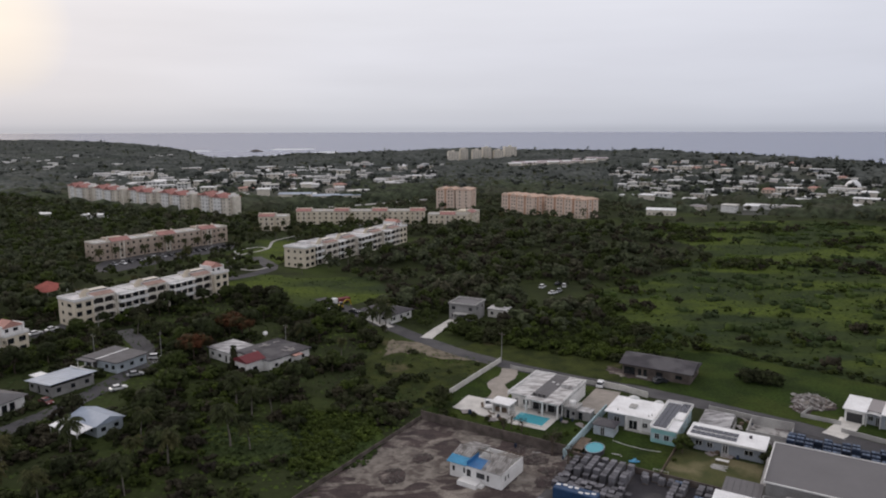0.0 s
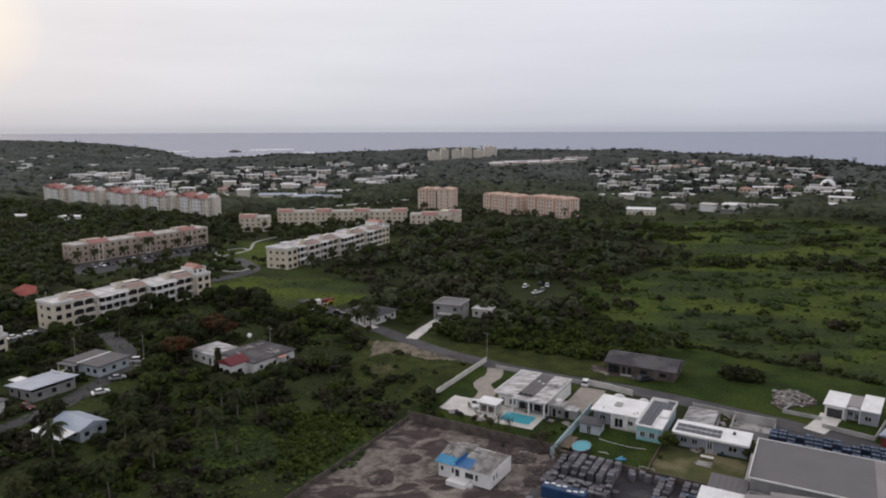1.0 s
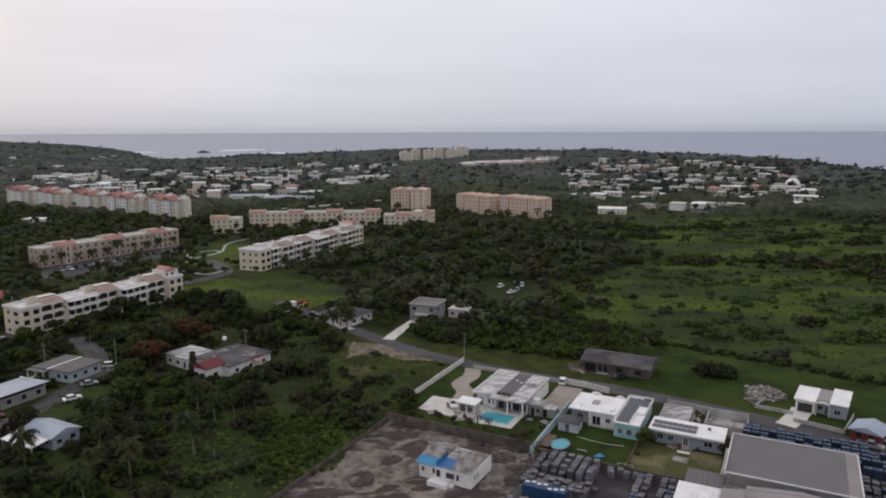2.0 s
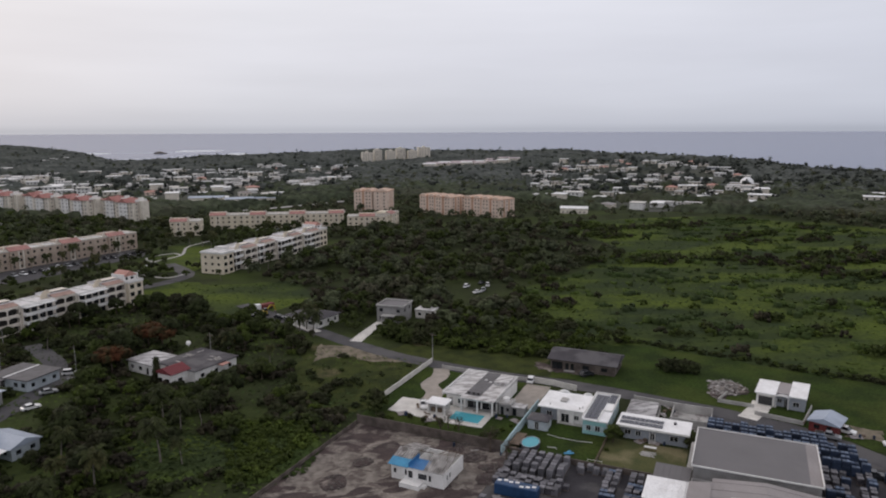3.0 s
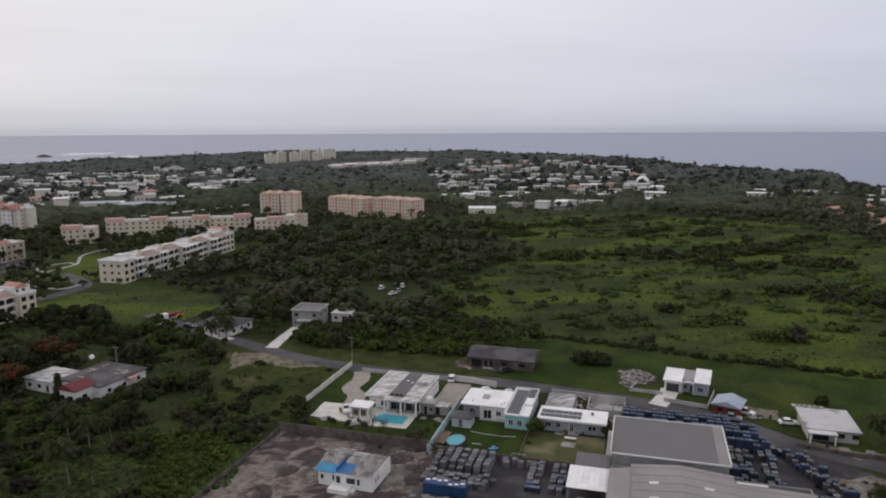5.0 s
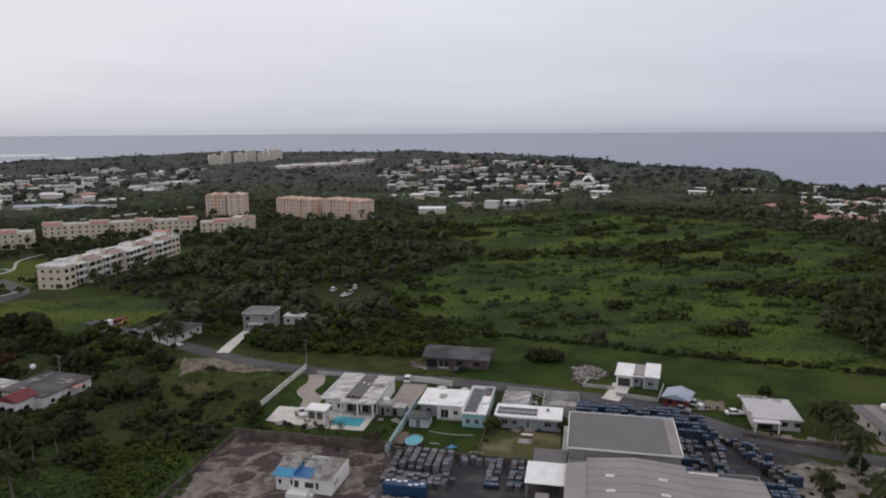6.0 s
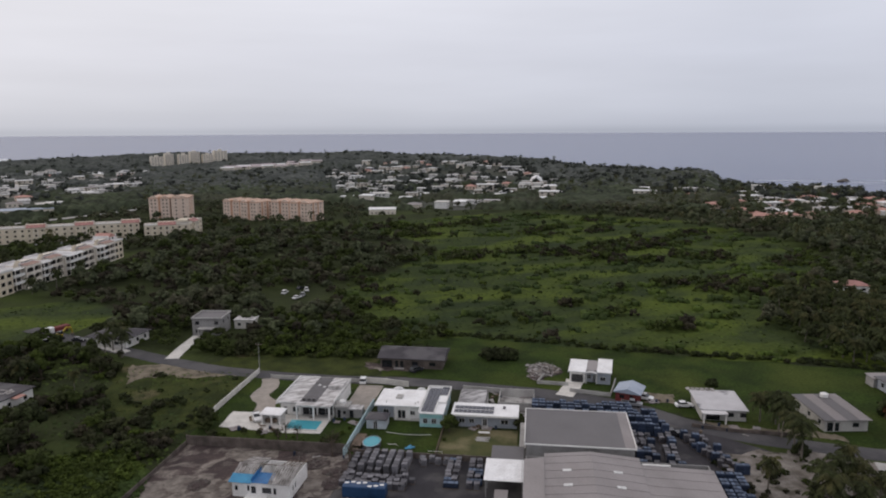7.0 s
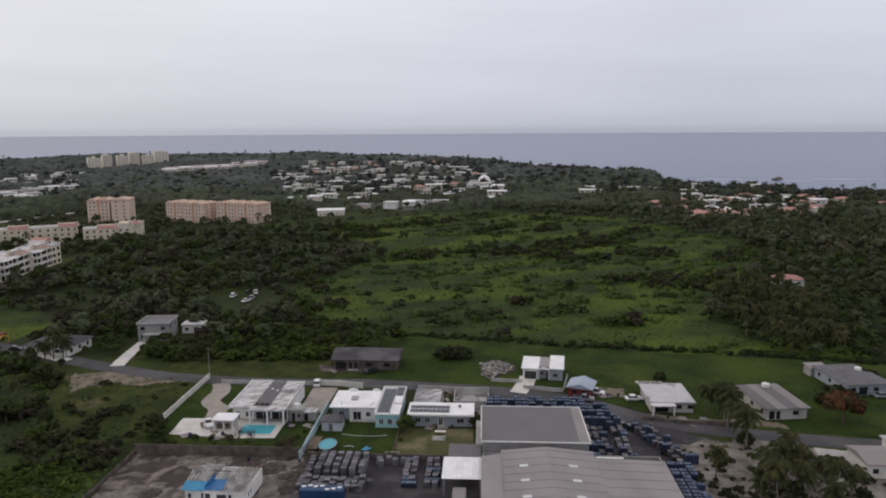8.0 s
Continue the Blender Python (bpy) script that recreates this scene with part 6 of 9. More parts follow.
def big_shed(x, y, rz, w, d, h, roof, label):
    t = thing("town_hall_shed", x, y, float(land(x, y)) - 0.3, rz, label, "shed")
    slab_block(t, 0, 0, w, d, 0, 1, h, "cream_white", 6, 0, "f")
    hip_roof(t, 0, 0, w, d, h, 1.2, roof, 0.4, True, "x")
    town_spots.extend([(x + w * 0.25, y), (x + w * 0.75, y)])


big_shed(-140, 672, 12, 46, 18, 5, "tin", "long pale blue sheet-roofed hall")
big_shed(-178, 690, 5, 32, 16, 5, "tin", "grey-blue hall with sheet roof")
big_shed(150, 560, -20, 22, 14, 4.5, "roof_white", "white flat hall at the edge of the meadow")
big_shed(480, 640, -38, 34, 14, 4.5, "roof_white", "long white hall near the headland")


def dome_house():
    x, y = 439, 785
    z = float(land(x, y))
    t = thing("dome_house", x, y, z - 0.3, -32, "white domed building on the slope", "dome building")
    bm = bmesh.new()
    bmesh.ops.create_uvsphere(bm, u_segments=18, v_segments=10, radius=8, matrix=Matrix.Translation((0, 0, 3.5)))
    bmesh.ops.bisect_plane(bm, geom=bm.verts[:] + bm.edges[:] + bm.faces[:], plane_co=(0, 0, 3), plane_no=(0, 0, -1), clear_outer=True)
    part("dome", bm, "roof_white", t, smooth=True)
    bm = bmesh.new()
    ring(bm, 0, 0, 0, 3.2, 8.3, 8.1, 18)
    part("drum", bm, "white", t)
    for i in range(5):
        part("window", boxes((-6 + i * 2.6, -8.5, 1, -4.6 + i * 2.6, -8.0, 2.4)), "glass", t)


dome_house()


def headland_houses():
    """Houses on the far headland, too far off to tell apart."""
    bm = bmesh.new()
    k = 0
    while k < 46:
        az, r = radians(random.uniform(-34, -22)), random.uniform(1250, 1750)
        x, y = r * math.sin(az), r * math.cos(az)
        z = float(land(x, y))
        w = random.uniform(9, 17)
        box(bm, x, y, z - 0.5, x + w, y + 10, z + random.choice((3.5, 3.5, 6)))
        town_spots.append((x + w / 2, y + 5))
        k += 1
    tagged(part("distant_houses", bm, "white"), "white houses scattered over the far headland", "houses", kind="stuff")


headland_houses()


# ---- plants ----
def leaf_cloud(clumps, leaves, size, seed, flat=0.75, core=True):
    """Quads of foliage round clump centres (x, y, z, radius), with the normals of the whole crown."""
    g = np.random.default_rng(seed)
    k = np.array(clumps, float)
    mid_c = k[:, :3].mean(0) - (0, 0, 0.6)
    c = np.repeat(k, leaves, 0)
    n = len(c)
    d = g.normal(size=(n, 3))
    d /= np.linalg.norm(d, axis=1)[:, None]
    d[:, 2] = np.abs(d[:, 2]) * np.where(g.random(n) < 0.8, 1, -1)
    p = c[:, :3] + d * (c[:, 3] * g.uniform(0.45, 1.05, n))[:, None] * (1, 1, flat)
    nr = d + g.normal(size=(n, 3)) * 0.45 + (0, 0, 0.3)
    nr /= np.linalg.norm(nr, axis=1)[:, None]
    soft = p - mid_c
    soft /= np.linalg.norm(soft, axis=1)[:, None] + 1e-6
    soft = 0.45 * soft + 0.75 * d + 0.35 * nr + (0, 0, 0.1)
    soft /= np.linalg.norm(soft, axis=1)[:, None] + 1e-6
    nr *= np.where((nr * soft).sum(1) < 0, -1, 1)[:, None]
    a = np.cross(nr, g.normal(size=(n, 3)))
    a /= np.linalg.norm(a, axis=1)[:, None]
    b = np.cross(nr, a)
    s = size * g.uniform(0.55, 1.3, n)[:, None]
    q = g.uniform(0.5, 0.85, n)[:, None]
    v = np.stack([p - a * s, p - b * s * q, p + a * s, p + b * s * q], 1).reshape(-1, 3)
    nn = np.repeat(soft, 4, 0)
    # the dense inside of each clump
    corner = np.array([(x, y, z) for z in (-1, 1) for x, y in ((-1, -1), (1, -1), (1, 1), (-1, 1))]) / 1.732
    quads = np.array([(3, 2, 1, 0), (4, 5, 6, 7), (0, 1, 5, 4), (1, 2, 6, 5), (2, 3, 7, 6), (3, 0, 4, 7)])
    for cx, cy, cz, r in clumps if core else ():
        t = g.uniform(0, 1.57)
        rot = np.array([[math.cos(t), -math.sin(t), 0], [math.sin(t), math.cos(t), 0], [0, 0, 1]])
        k8 = corner @ rot.T
        w8 = k8 * r * g.uniform(0.72, 0.95, (8, 1)) * (1, 1, flat * 1.1) + (cx, cy, cz)
        out = w8 - mid_c
        out = k8 + 0.5 * out / (np.linalg.norm(out, axis=1)[:, None] + 1e-6)
        out /= np.linalg.norm(out, axis=1)[:, None] + 1e-6
        v = np.concatenate([v, w8[quads].reshape(-1, 3)])
        nn = np.concatenate([nn, out[quads].reshape(-1, 3)])
    return v, np.arange(len(v)).reshape(-1, 4), nn


def crown_clumps(n, rx, rz, zc, seed, rmin=0.3, rmax=0.48):
    g = np.random.default_rng(seed)
    out = []
    for i in range(n):
        a = 2.4 * i + g.uniform(-0.4, 0.4)
        u = (i + 0.5) / n
        rr = rx * math.sqrt(u) * 0.78
        zz = zc + rz * (0.75 * math.cos(u * 1.9) - 0.25) + g.uniform(-0.2, 0.2) * rz
        out.append((rr * math.cos(a) * g.uniform(0.8, 1.15), rr * math.sin(a) * g.uniform(0.8, 1.15), zz, rx * g.uniform(rmin, rmax)))
    return out


def trunk_mesh(h, r, tips, seed):
    g = random.Random(seed)
    bm = bmesh.new()
    bend = [(0, 0, -0.2), (g.uniform(-0.2, 0.2), g.uniform(-0.2, 0.2), h * 0.35), (g.uniform(-0.3, 0.3), g.uniform(-0.3, 0.3), h * 0.62)]
    tube(bm, bend, [r, r * 0.75, r * 0.5], 7)
    for x, y, z, _ in tips:
        m = [(bend[2][k] + v) / 2 for k, v in enumerate((x, y, z))]
        tube(bm, [bend[2], (m[0], m[1], m[2] - 0.2), (x * 0.9, y * 0.9, z)], [r * 0.42, r * 0.28, r * 0.08], 5)
    return bm


def tree(name, x, y, s, rz, clumps, leaves, size, leafmat, h, r, label, category="tree", group="", seed=1):
    t = new(name)
    tagged(t, label, category, group)
    part("trunk", trunk_mesh(h, r, clumps[:: max(1, len(clumps) // 6)], seed), "bark", t)
    v, f, nn = leaf_cloud(clumps, leaves, size, seed)
    c = new("crown", numbers("crown", v, f, leafmat, normals=nn))
    c.parent = t
    t.matrix_basis = pose(x, y, float(land(x, y)), 0, 0, rz) @ Matrix.Scale(s, 4)
    return t


def palm_parts(h, lean, fronds, seed, ln=3.6, rows=7):
    """Points of the trunk, and a crown of arched fronds, each with two ranks of hanging leaflets."""
    g = random.Random(seed)
    top = Vector((lean, lean * 0.4, h))
    pts = [Vector((lean * k * k, lean * 0.4 * k * k, h * k - 0.2 * (k == 0))) for k in (0, 0.3, 0.6, 0.85, 1)]
    V = []
    for i in range(fronds):
        a = 2.4 * i + g.uniform(-0.2, 0.2)
        up = 1.25 - 1.75 * (i + 0.5) / fronds + g.uniform(-0.15, 0.15)
        L = ln * g.uniform(0.85, 1.1)
        fall = 0.55 + 0.45 * max(up, 0)
        spine = []
        for k in range(rows + 1):
            u = k / rows
            out = L * u * (1 - 0.2 * u) * (0.8 if up < -0.2 else 1)
            spine.append(top + Vector((math.cos(a) * out, math.sin(a) * out, L * (up * u - fall * u * u))))
        side = Vector((-math.sin(a), math.cos(a), 0))
        for k in range(rows):
            p, q = spine[k], spine[k + 1]
            w = L * 0.25 * math.sin(math.pi * min(1, 0.16 + k / rows * 0.8))
            for sgn in (1, -1):
                for j in (0, 0.5):
                    s0, s1 = p.lerp(q, j), p.lerp(q, j + 0.46)
                    tip = side * sgn * w * 0.85 + Vector((0, 0, -w * g.uniform(0.45, 0.8))) + (q - p) * 0.5
                    V.append((s0, s1, s1 + tip * 0.95, s0 + tip))
    v = np.array([[tuple(p) for p in q] for q in V]).reshape(-1, 3)
    return pts, v, np.arange(len(v)).reshape(-1, 4)


def palm(name, x, y, s, rz, h, lean, fronds, seed, label, group=""):
    t = new(name)
    tagged(t, label, "palm", group)
    pts, v, f = palm_parts(h, lean, fronds, seed)
    bm = bmesh.new()
    tube(bm, pts, [0.26, 0.18, 0.15, 0.13, 0.19], 6)
    part("trunk", bm, "palm_bark", t)
    c = new("crown", numbers("crown", v, f, "palm_leaf"))
    c.parent = t
    t.matrix_basis = pose(x, y, float(land(x, y)), 0, 0, rz) @ Matrix.Scale(s, 4)
    return t


# what plants keep clear of: (x, y, turn, width, depth, margin)
KEEP = [(-78, 203.4, -36, 27, 18, 2), (-111, 194, -25, 14, 11, 2.5), (-116, 175, -30, 11, 12, 2.5), (-114.6, 154.6, 72, 11, 9, 2), (-94.6, 149, -30, 11, 10, 1.5),
        (-38, 249, -36, 15, 12, 2.5), (-5.4, 247.6, -24, 22, 10, 2), (44, 190.6, -31, 19, 11, 2), (-77.5, 340, 63, 97, 14, 3), (-135.5, 233, 57.5, 66, 13, 3), (-147, 188, 66, 25, 8, 2), (-336, 536, -8, 16, 12, 5), (-294, 530, -8, 20, 12, 5), (251, 199, -30, 15, 13, 3),
        (-190, 357, 55, 83, 13, 3), (-137, 472, 2, 20, 13, 3), (-118, 503, 1.5, 94, 13, 3), (-22, 484, -3, 28, 13, 3), (5.5, 486, 68, 29, 13, 3), (-19, 601, -14, 32, 24, 3),
        (36, 585, -50, 36, 20, 3), (70, 562, -50, 38, 20, 3), (-384, 684, -31, 240, 16, 6), (-45, 268, 0, 10, 12, 3), (24, 274, 0, 22, 24, 1), (-177, 276, 0, 16, 16, 2), (150, 560, -20, 22, 14, 4), (-16, 1440, 10, 150, 40, 2), (92, 1212, 14, 190, 14, 2)]
LINES = [(lots((-190, 212), (-150, 196), (-121, 184.5), (-100, 178.5), (-70, 175.5), (0, 170)), 5), ([(-118, 128), (-107, 150), (-100, 168), (-97, 184), (-96, 198), (-103, 214), (-118, 232)], 4.2),
         ([(-175, 196), (-150, 216), (-141, 235), (-135, 262), (-122, 300), (-100, 326), (-96, 345), (-112, 372)], 5), ([(-120, 610), (-60, 655), (-15, 700)], 6), ([(-13, 224), (-9.4, 233), (-5.4, 242), (-3, 247)], 4.2), ([(-26, 236), (-36, 250)], 3)]
OPEN = [[(-186, 332), (-168, 332), (-132, 396), (-136, 420), (-150, 420), (-188, 362)], [(-104, 306), (-97, 328), (-78, 318), (-48, 316), (-34, 288), (-50, 258), (-80, 292)], [(-120, 362), (-100, 358), (-93, 396), (-112, 432), (-124, 420)],
        [(-30, 196), (-25, 220), (8, 200), (-4, 174), (-12, 162), (-26, 174)], lots((-93, 70), (150, 70), (150, 150), (60, 190), (0, 200), (-50, 194), (-93, 176))]
GRASS_LOT = [(-27.5, 225), (-12.6, 214.5), (9.5, 199.5), (-4, 176), (-13, 163), (-19, 171), (-16, 183), (-26, 194)]
VINES = [(-40, 150), (-38, 162), (-24, 160), (-19, 146), (-22, 134), (-36, 130)]
CLEARING = [(-62, 151), (-50, 157), (-40, 151), (-36, 137), (-50, 133), (-58, 141)]


def free(x, y, pad=0.0):
    for cx, cy, rz, w, d, mg in KEEP:
        a = radians(rz)
        u, v = (x - cx) * math.cos(a) + (y - cy) * math.sin(a), -(x - cx) * math.sin(a) + (y - cy) * math.cos(a)
        if -mg - pad < u < w + mg + pad and -mg - pad < v < d + mg + pad:
            return False
    for pts, r in LINES:
        for (x0, y0), (x1, y1) in zip(pts, pts[1:]):
            k = max(0, min(1, ((x - x0) * (x1 - x0) + (y - y0) * (y1 - y0)) / ((x1 - x0) ** 2 + (y1 - y0) ** 2)))
            if math.hypot(x - x0 - k * (x1 - x0), y - y0 - k * (y1 - y0)) < r + pad:
                return False
    return not any(inside(p, x, y) for p in OPEN)


def scatter(poly, count, gap, seed, rule=None, pad=0.0):
    g = random.Random(seed)
    xs, ys = [p[0] for p in poly], [p[1] for p in poly]
    out, cells = [], {}
    for _ in range(count * 12):
        if len(out) >= count:
            break
        x, y = g.uniform(min(xs), max(xs)), g.uniform(min(ys), max(ys))
        if not inside(poly, x, y) or not free(x, y, pad) or (rule and not rule(x, y)):
            continue
        ci, cj = int(x // gap), int(y // gap)
        if any((x - a) ** 2 + (y - b) ** 2 < gap * gap for i in (-1, 0, 1) for j in (-1, 0, 1) for a, b in cells.get((ci + i, cj + j), ())):
            continue
        cells.setdefault((ci, cj), []).append((x, y))
        out.append((x, y))
    return out


def joined(name, kinds, spots, smin, smax, material, label, category, seed, sink=0.0):
    """Many plants as one object: kinds are (verts, faces), spots are (x, y)."""
    g = np.random.default_rng(seed)
    V, Fs, Ns, n = [], [], [], 0
    for x, y in spots:
        v, f, nn = kinds[g.integers(len(kinds))]
        s, a = g.uniform(smin, smax), g.uniform(0, 6.283)
        sz = s * g.uniform(0.8, 1.25)
        c, d = math.cos(a) * s, math.sin(a) * s
        q = np.stack([v[:, 0] * c - v[:, 1] * d + x, v[:, 0] * d + v[:, 1] * c + y, v[:, 2] * sz + float(land(x, y)) - sink], -1)
        V.append(q)
        if nn is not None:
            c, d = math.cos(a), math.sin(a)
            Ns.append(np.stack([nn[:, 0] * c - nn[:, 1] * d, nn[:, 0] * d + nn[:, 1] * c, nn[:, 2]], -1))
        Fs.append(f + n)
        n += len(v)
    ob = new(name, numbers(name, np.concatenate(V), np.concatenate(Fs), material, normals=np.concatenate(Ns) if Ns else None))
    return tagged(ob, label, category, kind="stuff")


def drift(x, y, scale, seed):
    return noise.noise((x / scale + seed * 17.3, y / scale - seed * 9.1, seed * 3.7))


JUNGLE = [(-60, 96), (-33, 117), (-13.5, 157), (-9, 174), (-27, 176), (-31, 196), (-27, 222), (-40, 238), (-56, 250), (-84, 288), (-106, 300), (-120, 250), (-132, 262), (-165, 262), (-185, 200), (-150, 110), (-90, 88)]
FOREST = [(-30, 461), (28, 500), (100, 488), (122, 434), (136, 387), (96, 326), (62, 306), (46, 266), (55, 245), (24, 222), (12, 230), (10, 262), (-18, 250), (-36, 262), (-30, 300), (-50, 318), (-64, 334), (-30, 395), (-22, 440)]
HEDGE = [(70, 211), (79, 209), (97, 194.5), (116, 177.5), (143, 157), (169, 136.5), (190, 118)]
FIELD = [(120, 500), (270, 520), (330, 430), (345, 320), (308, 252), (272, 236), (222, 218), (186, 186), (174, 150), (168, 138), (144, 158), (117, 179), (98, 196), (79, 211), (64, 214), (40, 222), (56, 248), (48, 266), (64, 306), (98, 326), (138, 387)]
WOODS = [(300, 510), (540, 590), (830, 505), (420, 160), (208, 106), (192, 119), (170, 138), (178, 160), (188, 186), (224, 213), (272, 231), (312, 250), (345, 320), (330, 430)]
ESTATE = [(-215, 300), (-135, 240), (-96, 330), (-36, 425), (-20, 470), (40, 510), (30, 560), (-120, 530), (-150, 480), (-215, 430)]
WEST = [(-480, 720), (-360, 517), (-182, 247), (-150, 258), (-186, 322), (-205, 350), (-160, 430), (-140, 462), (-150, 520), (-260, 570), (-390, 655)]
BACK = [(-170, 505), (30, 530), (140, 510), (150, 640), (60, 700), (-20, 690), (-160, 540)]

leafy = [leaf_cloud(crown_clumps(16, 3.6, 2.4, 5.0, 20 + k), 42, 0.42, 40 + k) for k in range(4)]
mid = [leaf_cloud(crown_clumps(11, 3.4, 2.3, 4.4, 60 + k), 15, 0.58, 80 + k) for k in range(5)]
bush = [leaf_cloud(crown_clumps(7, 1.9, 1.0, 0.9, 100 + k), 18, 0.36, 120 + k) for k in range(4)]
bushfar = [leaf_cloud(crown_clumps(6, 2.2, 1.1, 1.0, 140 + k), 9, 0.5, 160 + k) for k in range(4)]
filler = [leaf_cloud(crown_clumps(5, 2.0, 0.8, 0.7, 260 + k, 0.36, 0.55), 8, 0.42, 270 + k) for k in range(4)]
herb = [leaf_cloud(crown_clumps(3, 2.4, 0.3, 0.3, 240 + k, 0.5, 0.7), 4, 0.6, 250 + k) for k in range(4)]
mid2 = [leaf_cloud(crown_clumps(9, 3.6, 2.4, 4.2, 165 + k, 0.34, 0.52), 7, 0.78, 170 + k) for k in range(5)]
far = [leaf_cloud(crown_clumps(4, 4.2, 2.8, 4.0, 180 + k, 0.5, 0.75), 3, 1.3, 200 + k) for k in range(5)]
palmfar = [(*palm_parts(8.5 + k, 0.8 * k, 9, 220 + k, 3.6, 2)[1:], None) for k in range(3)]


def plant_trees():
    protos = {}
    spots = scatter(JUNGLE, 190, 4.2, 1, lambda x, y: not inside(VINES, x, y) and not inside(GRASS_LOT, x, y) and not inside(CLEARING, x, y) and drift(x, y, 14, 4) < 0.15, 1.6)
    spots += [(-31, 226), (-35, 230.5), (-39, 234.5), (-27.5, 229.5), (-44, 240), (-48, 236)]
    a57 = radians(57.5)
    row = [(-135.5 + k * 5.2 * math.cos(a57) + (8 + k % 3) * math.sin(a57), 234.5 + k * 5.2 * math.sin(a57) - (8 + k % 3) * math.cos(a57)) for k in range(-1, 12)]
    spots += row
    for i, (x, y) in enumerate(spots):
        g = random.Random(1000 + i)
        k = g.choices(range(5), (3, 3, 2, 2, 1.2))[0]
        s = g.choice((0.5, 0.6, 0.7, 0.85, 1.0, 1.15)) * g.uniform(0.9, 1.1)
        if not free(x, y + 7, 1.5) or not free(x, y + 14, 0.5) or not free(x + 3, y + 10):
            s = min(s, 0.42)      # only low trees grow before the houses
        if (x, y) in row:
            s = g.uniform(0.75, 1.0)
        m = pose(x, y, 0, 0, 0, g.uniform(0, 360)) @ Matrix.Scale(s, 4)
        if k in protos:
            copy_thing(protos[k], m)
            continue
        lm = ("leaf", "leaf_dark", "leaf", "leaf_dark", "leaf_light")[k]
        word = {"leaf": "mid-green", "leaf_dark": "dark green", "leaf_light": "light green"}[lm]
        protos[k] = tree("broadleaf_tree", x, y, s, 0, crown_clumps(16, 3.6, 2.4, 5.0, 20 + k), 42, 0.42, lm, 5.4, 0.22, f"dense {word} broadleaf tree in the overgrown plot", group="trees of the overgrown plot", seed=40 + k)


plant_trees()


def flame_trees():
    p = None
    for x, y, s in ((-74, 223, 1.25), (-82, 201.5, 1.0), (-79, 226, 1.0), (138.5, 97.5, 0.95)):
        m = pose(x, y, 0, 0, 0, random.uniform(0, 360)) @ Matrix.Scale(s, 4)
        if p:
            copy_thing(p, m)
        else:
            p = tree("flame_tree", x, y, s, 0, crown_clumps(15, 4.2, 1.5, 4.6, 301), 40, 0.4, "leaf_red", 4.6, 0.25, "spreading flame tree with orange-red blossom", group="flame trees", seed=302)
    tree("yellow_tree", -52, 223, 0.62, 0, crown_clumps(10, 2.6, 1.6, 3.6, 303), 36, 0.36, "leaf_yellow", 3.6, 0.16, "small tree with yellow-orange blossom", seed=304)
    tree("dark_cypress", -66.5, 191.0, 1.05, 0, [(0, 0, 1.2 + 0.8 * k, 1.85 - 0.14 * k) for k in range(8)], 60, 0.3, "leaf_dark", 6, 0.2, "dark dense columnar tree beside the house", seed=305)
    q = None
    for u, v, s in ((-88.6, 140.5, 0.85), (-87.5, 137.5, 0.62), (-89, 143, 0.5), (-84.5, 134.5, 0.42), (-31.4, 144.5, 0.8), (-15, 147.5, 0.6), (-16, 150.5, 0.55), (-56.5, 136.5, 0.4), (-58.4, 134.6, 0.36), (-78.5, 138.3, 0.28), (-74.8, 138.0, 0.26), (-70.6, 138.2, 0.3)):
        x, y = lot(u, v)
        m = pose(x, y, 0, 0, 0, random.uniform(0, 360)) @ Matrix.Scale(s, 4)
        if q:
            copy_thing(q, m)
        else:
            q = tree("garden_tree", x, y, s, 0, crown_clumps(14, 3.6, 2.6, 3.6, 306), 46, 0.42, "leaf", 4.4, 0.2, "rounded green garden tree beside a wall", group="garden trees", seed=307)
    w = None
    for u, v, s in ((-83, 135.5, 0.5), (-80.5, 134.6, 0.42), (-76.5, 135, 0.45), (-73.5, 136.6, 0.4), (-69, 135.2, 0.36), (-66.5, 137.6, 0.36), (-63.5, 135.4, 0.42), (-58, 137.5, 0.62), (-55.4, 135, 0.6), (-56, 140.5, 0.6), (-54.8, 143.5, 0.45), (-88.5, 139.5, 0.8), (-88.2, 134.2, 0.6), (-58, 156, 0.5), (-60.5, 153.5, 0.4), (-32, 140, 0.45), (-21, 132.6, 0.4), (-27, 132.8, 0.35)):
        x, y = lot(u, v)
        m = pose(x, y, 0, 0, 0, random.uniform(0, 360)) @ Matrix.Scale(s, 4)
        if w:
            copy_thing(w, m)
        else:
            w = tree("garden_shrub", x, y, s, 0, crown_clumps(10, 2.5, 1.5, 1.5, 316), 40, 0.36, "leaf_light", 1.8, 0.12, "light green garden shrub beside a wall", "shrub", "garden shrubs", 317)
    r = None
    for x, y, s in ((79.6, 183.2, 1.25), (76.8, 184.4, 1.0), (82.2, 182.0, 1.0), (61.5, 196, 0.8), (148, 107, 1.3), (151, 104.5, 1.1), (171, 112, 1.0), (110, 101, 0.7), (122, 140, 0.6)):
        m = pose(x, y, 0, 0, 0, random.uniform(0, 360)) @ Matrix.Scale(s, 4)
        if r:
            copy_thing(r, m)
        else:
            r = tree("round_shrub", x, y, s, 0, crown_clumps(12, 2.6, 1.5, 1.4, 308), 46, 0.36, "leaf_dark", 1.8, 0.15, "broad rounded dark shrub on the mown verge", "shrub", "rounded shrubs", 309)


flame_trees()


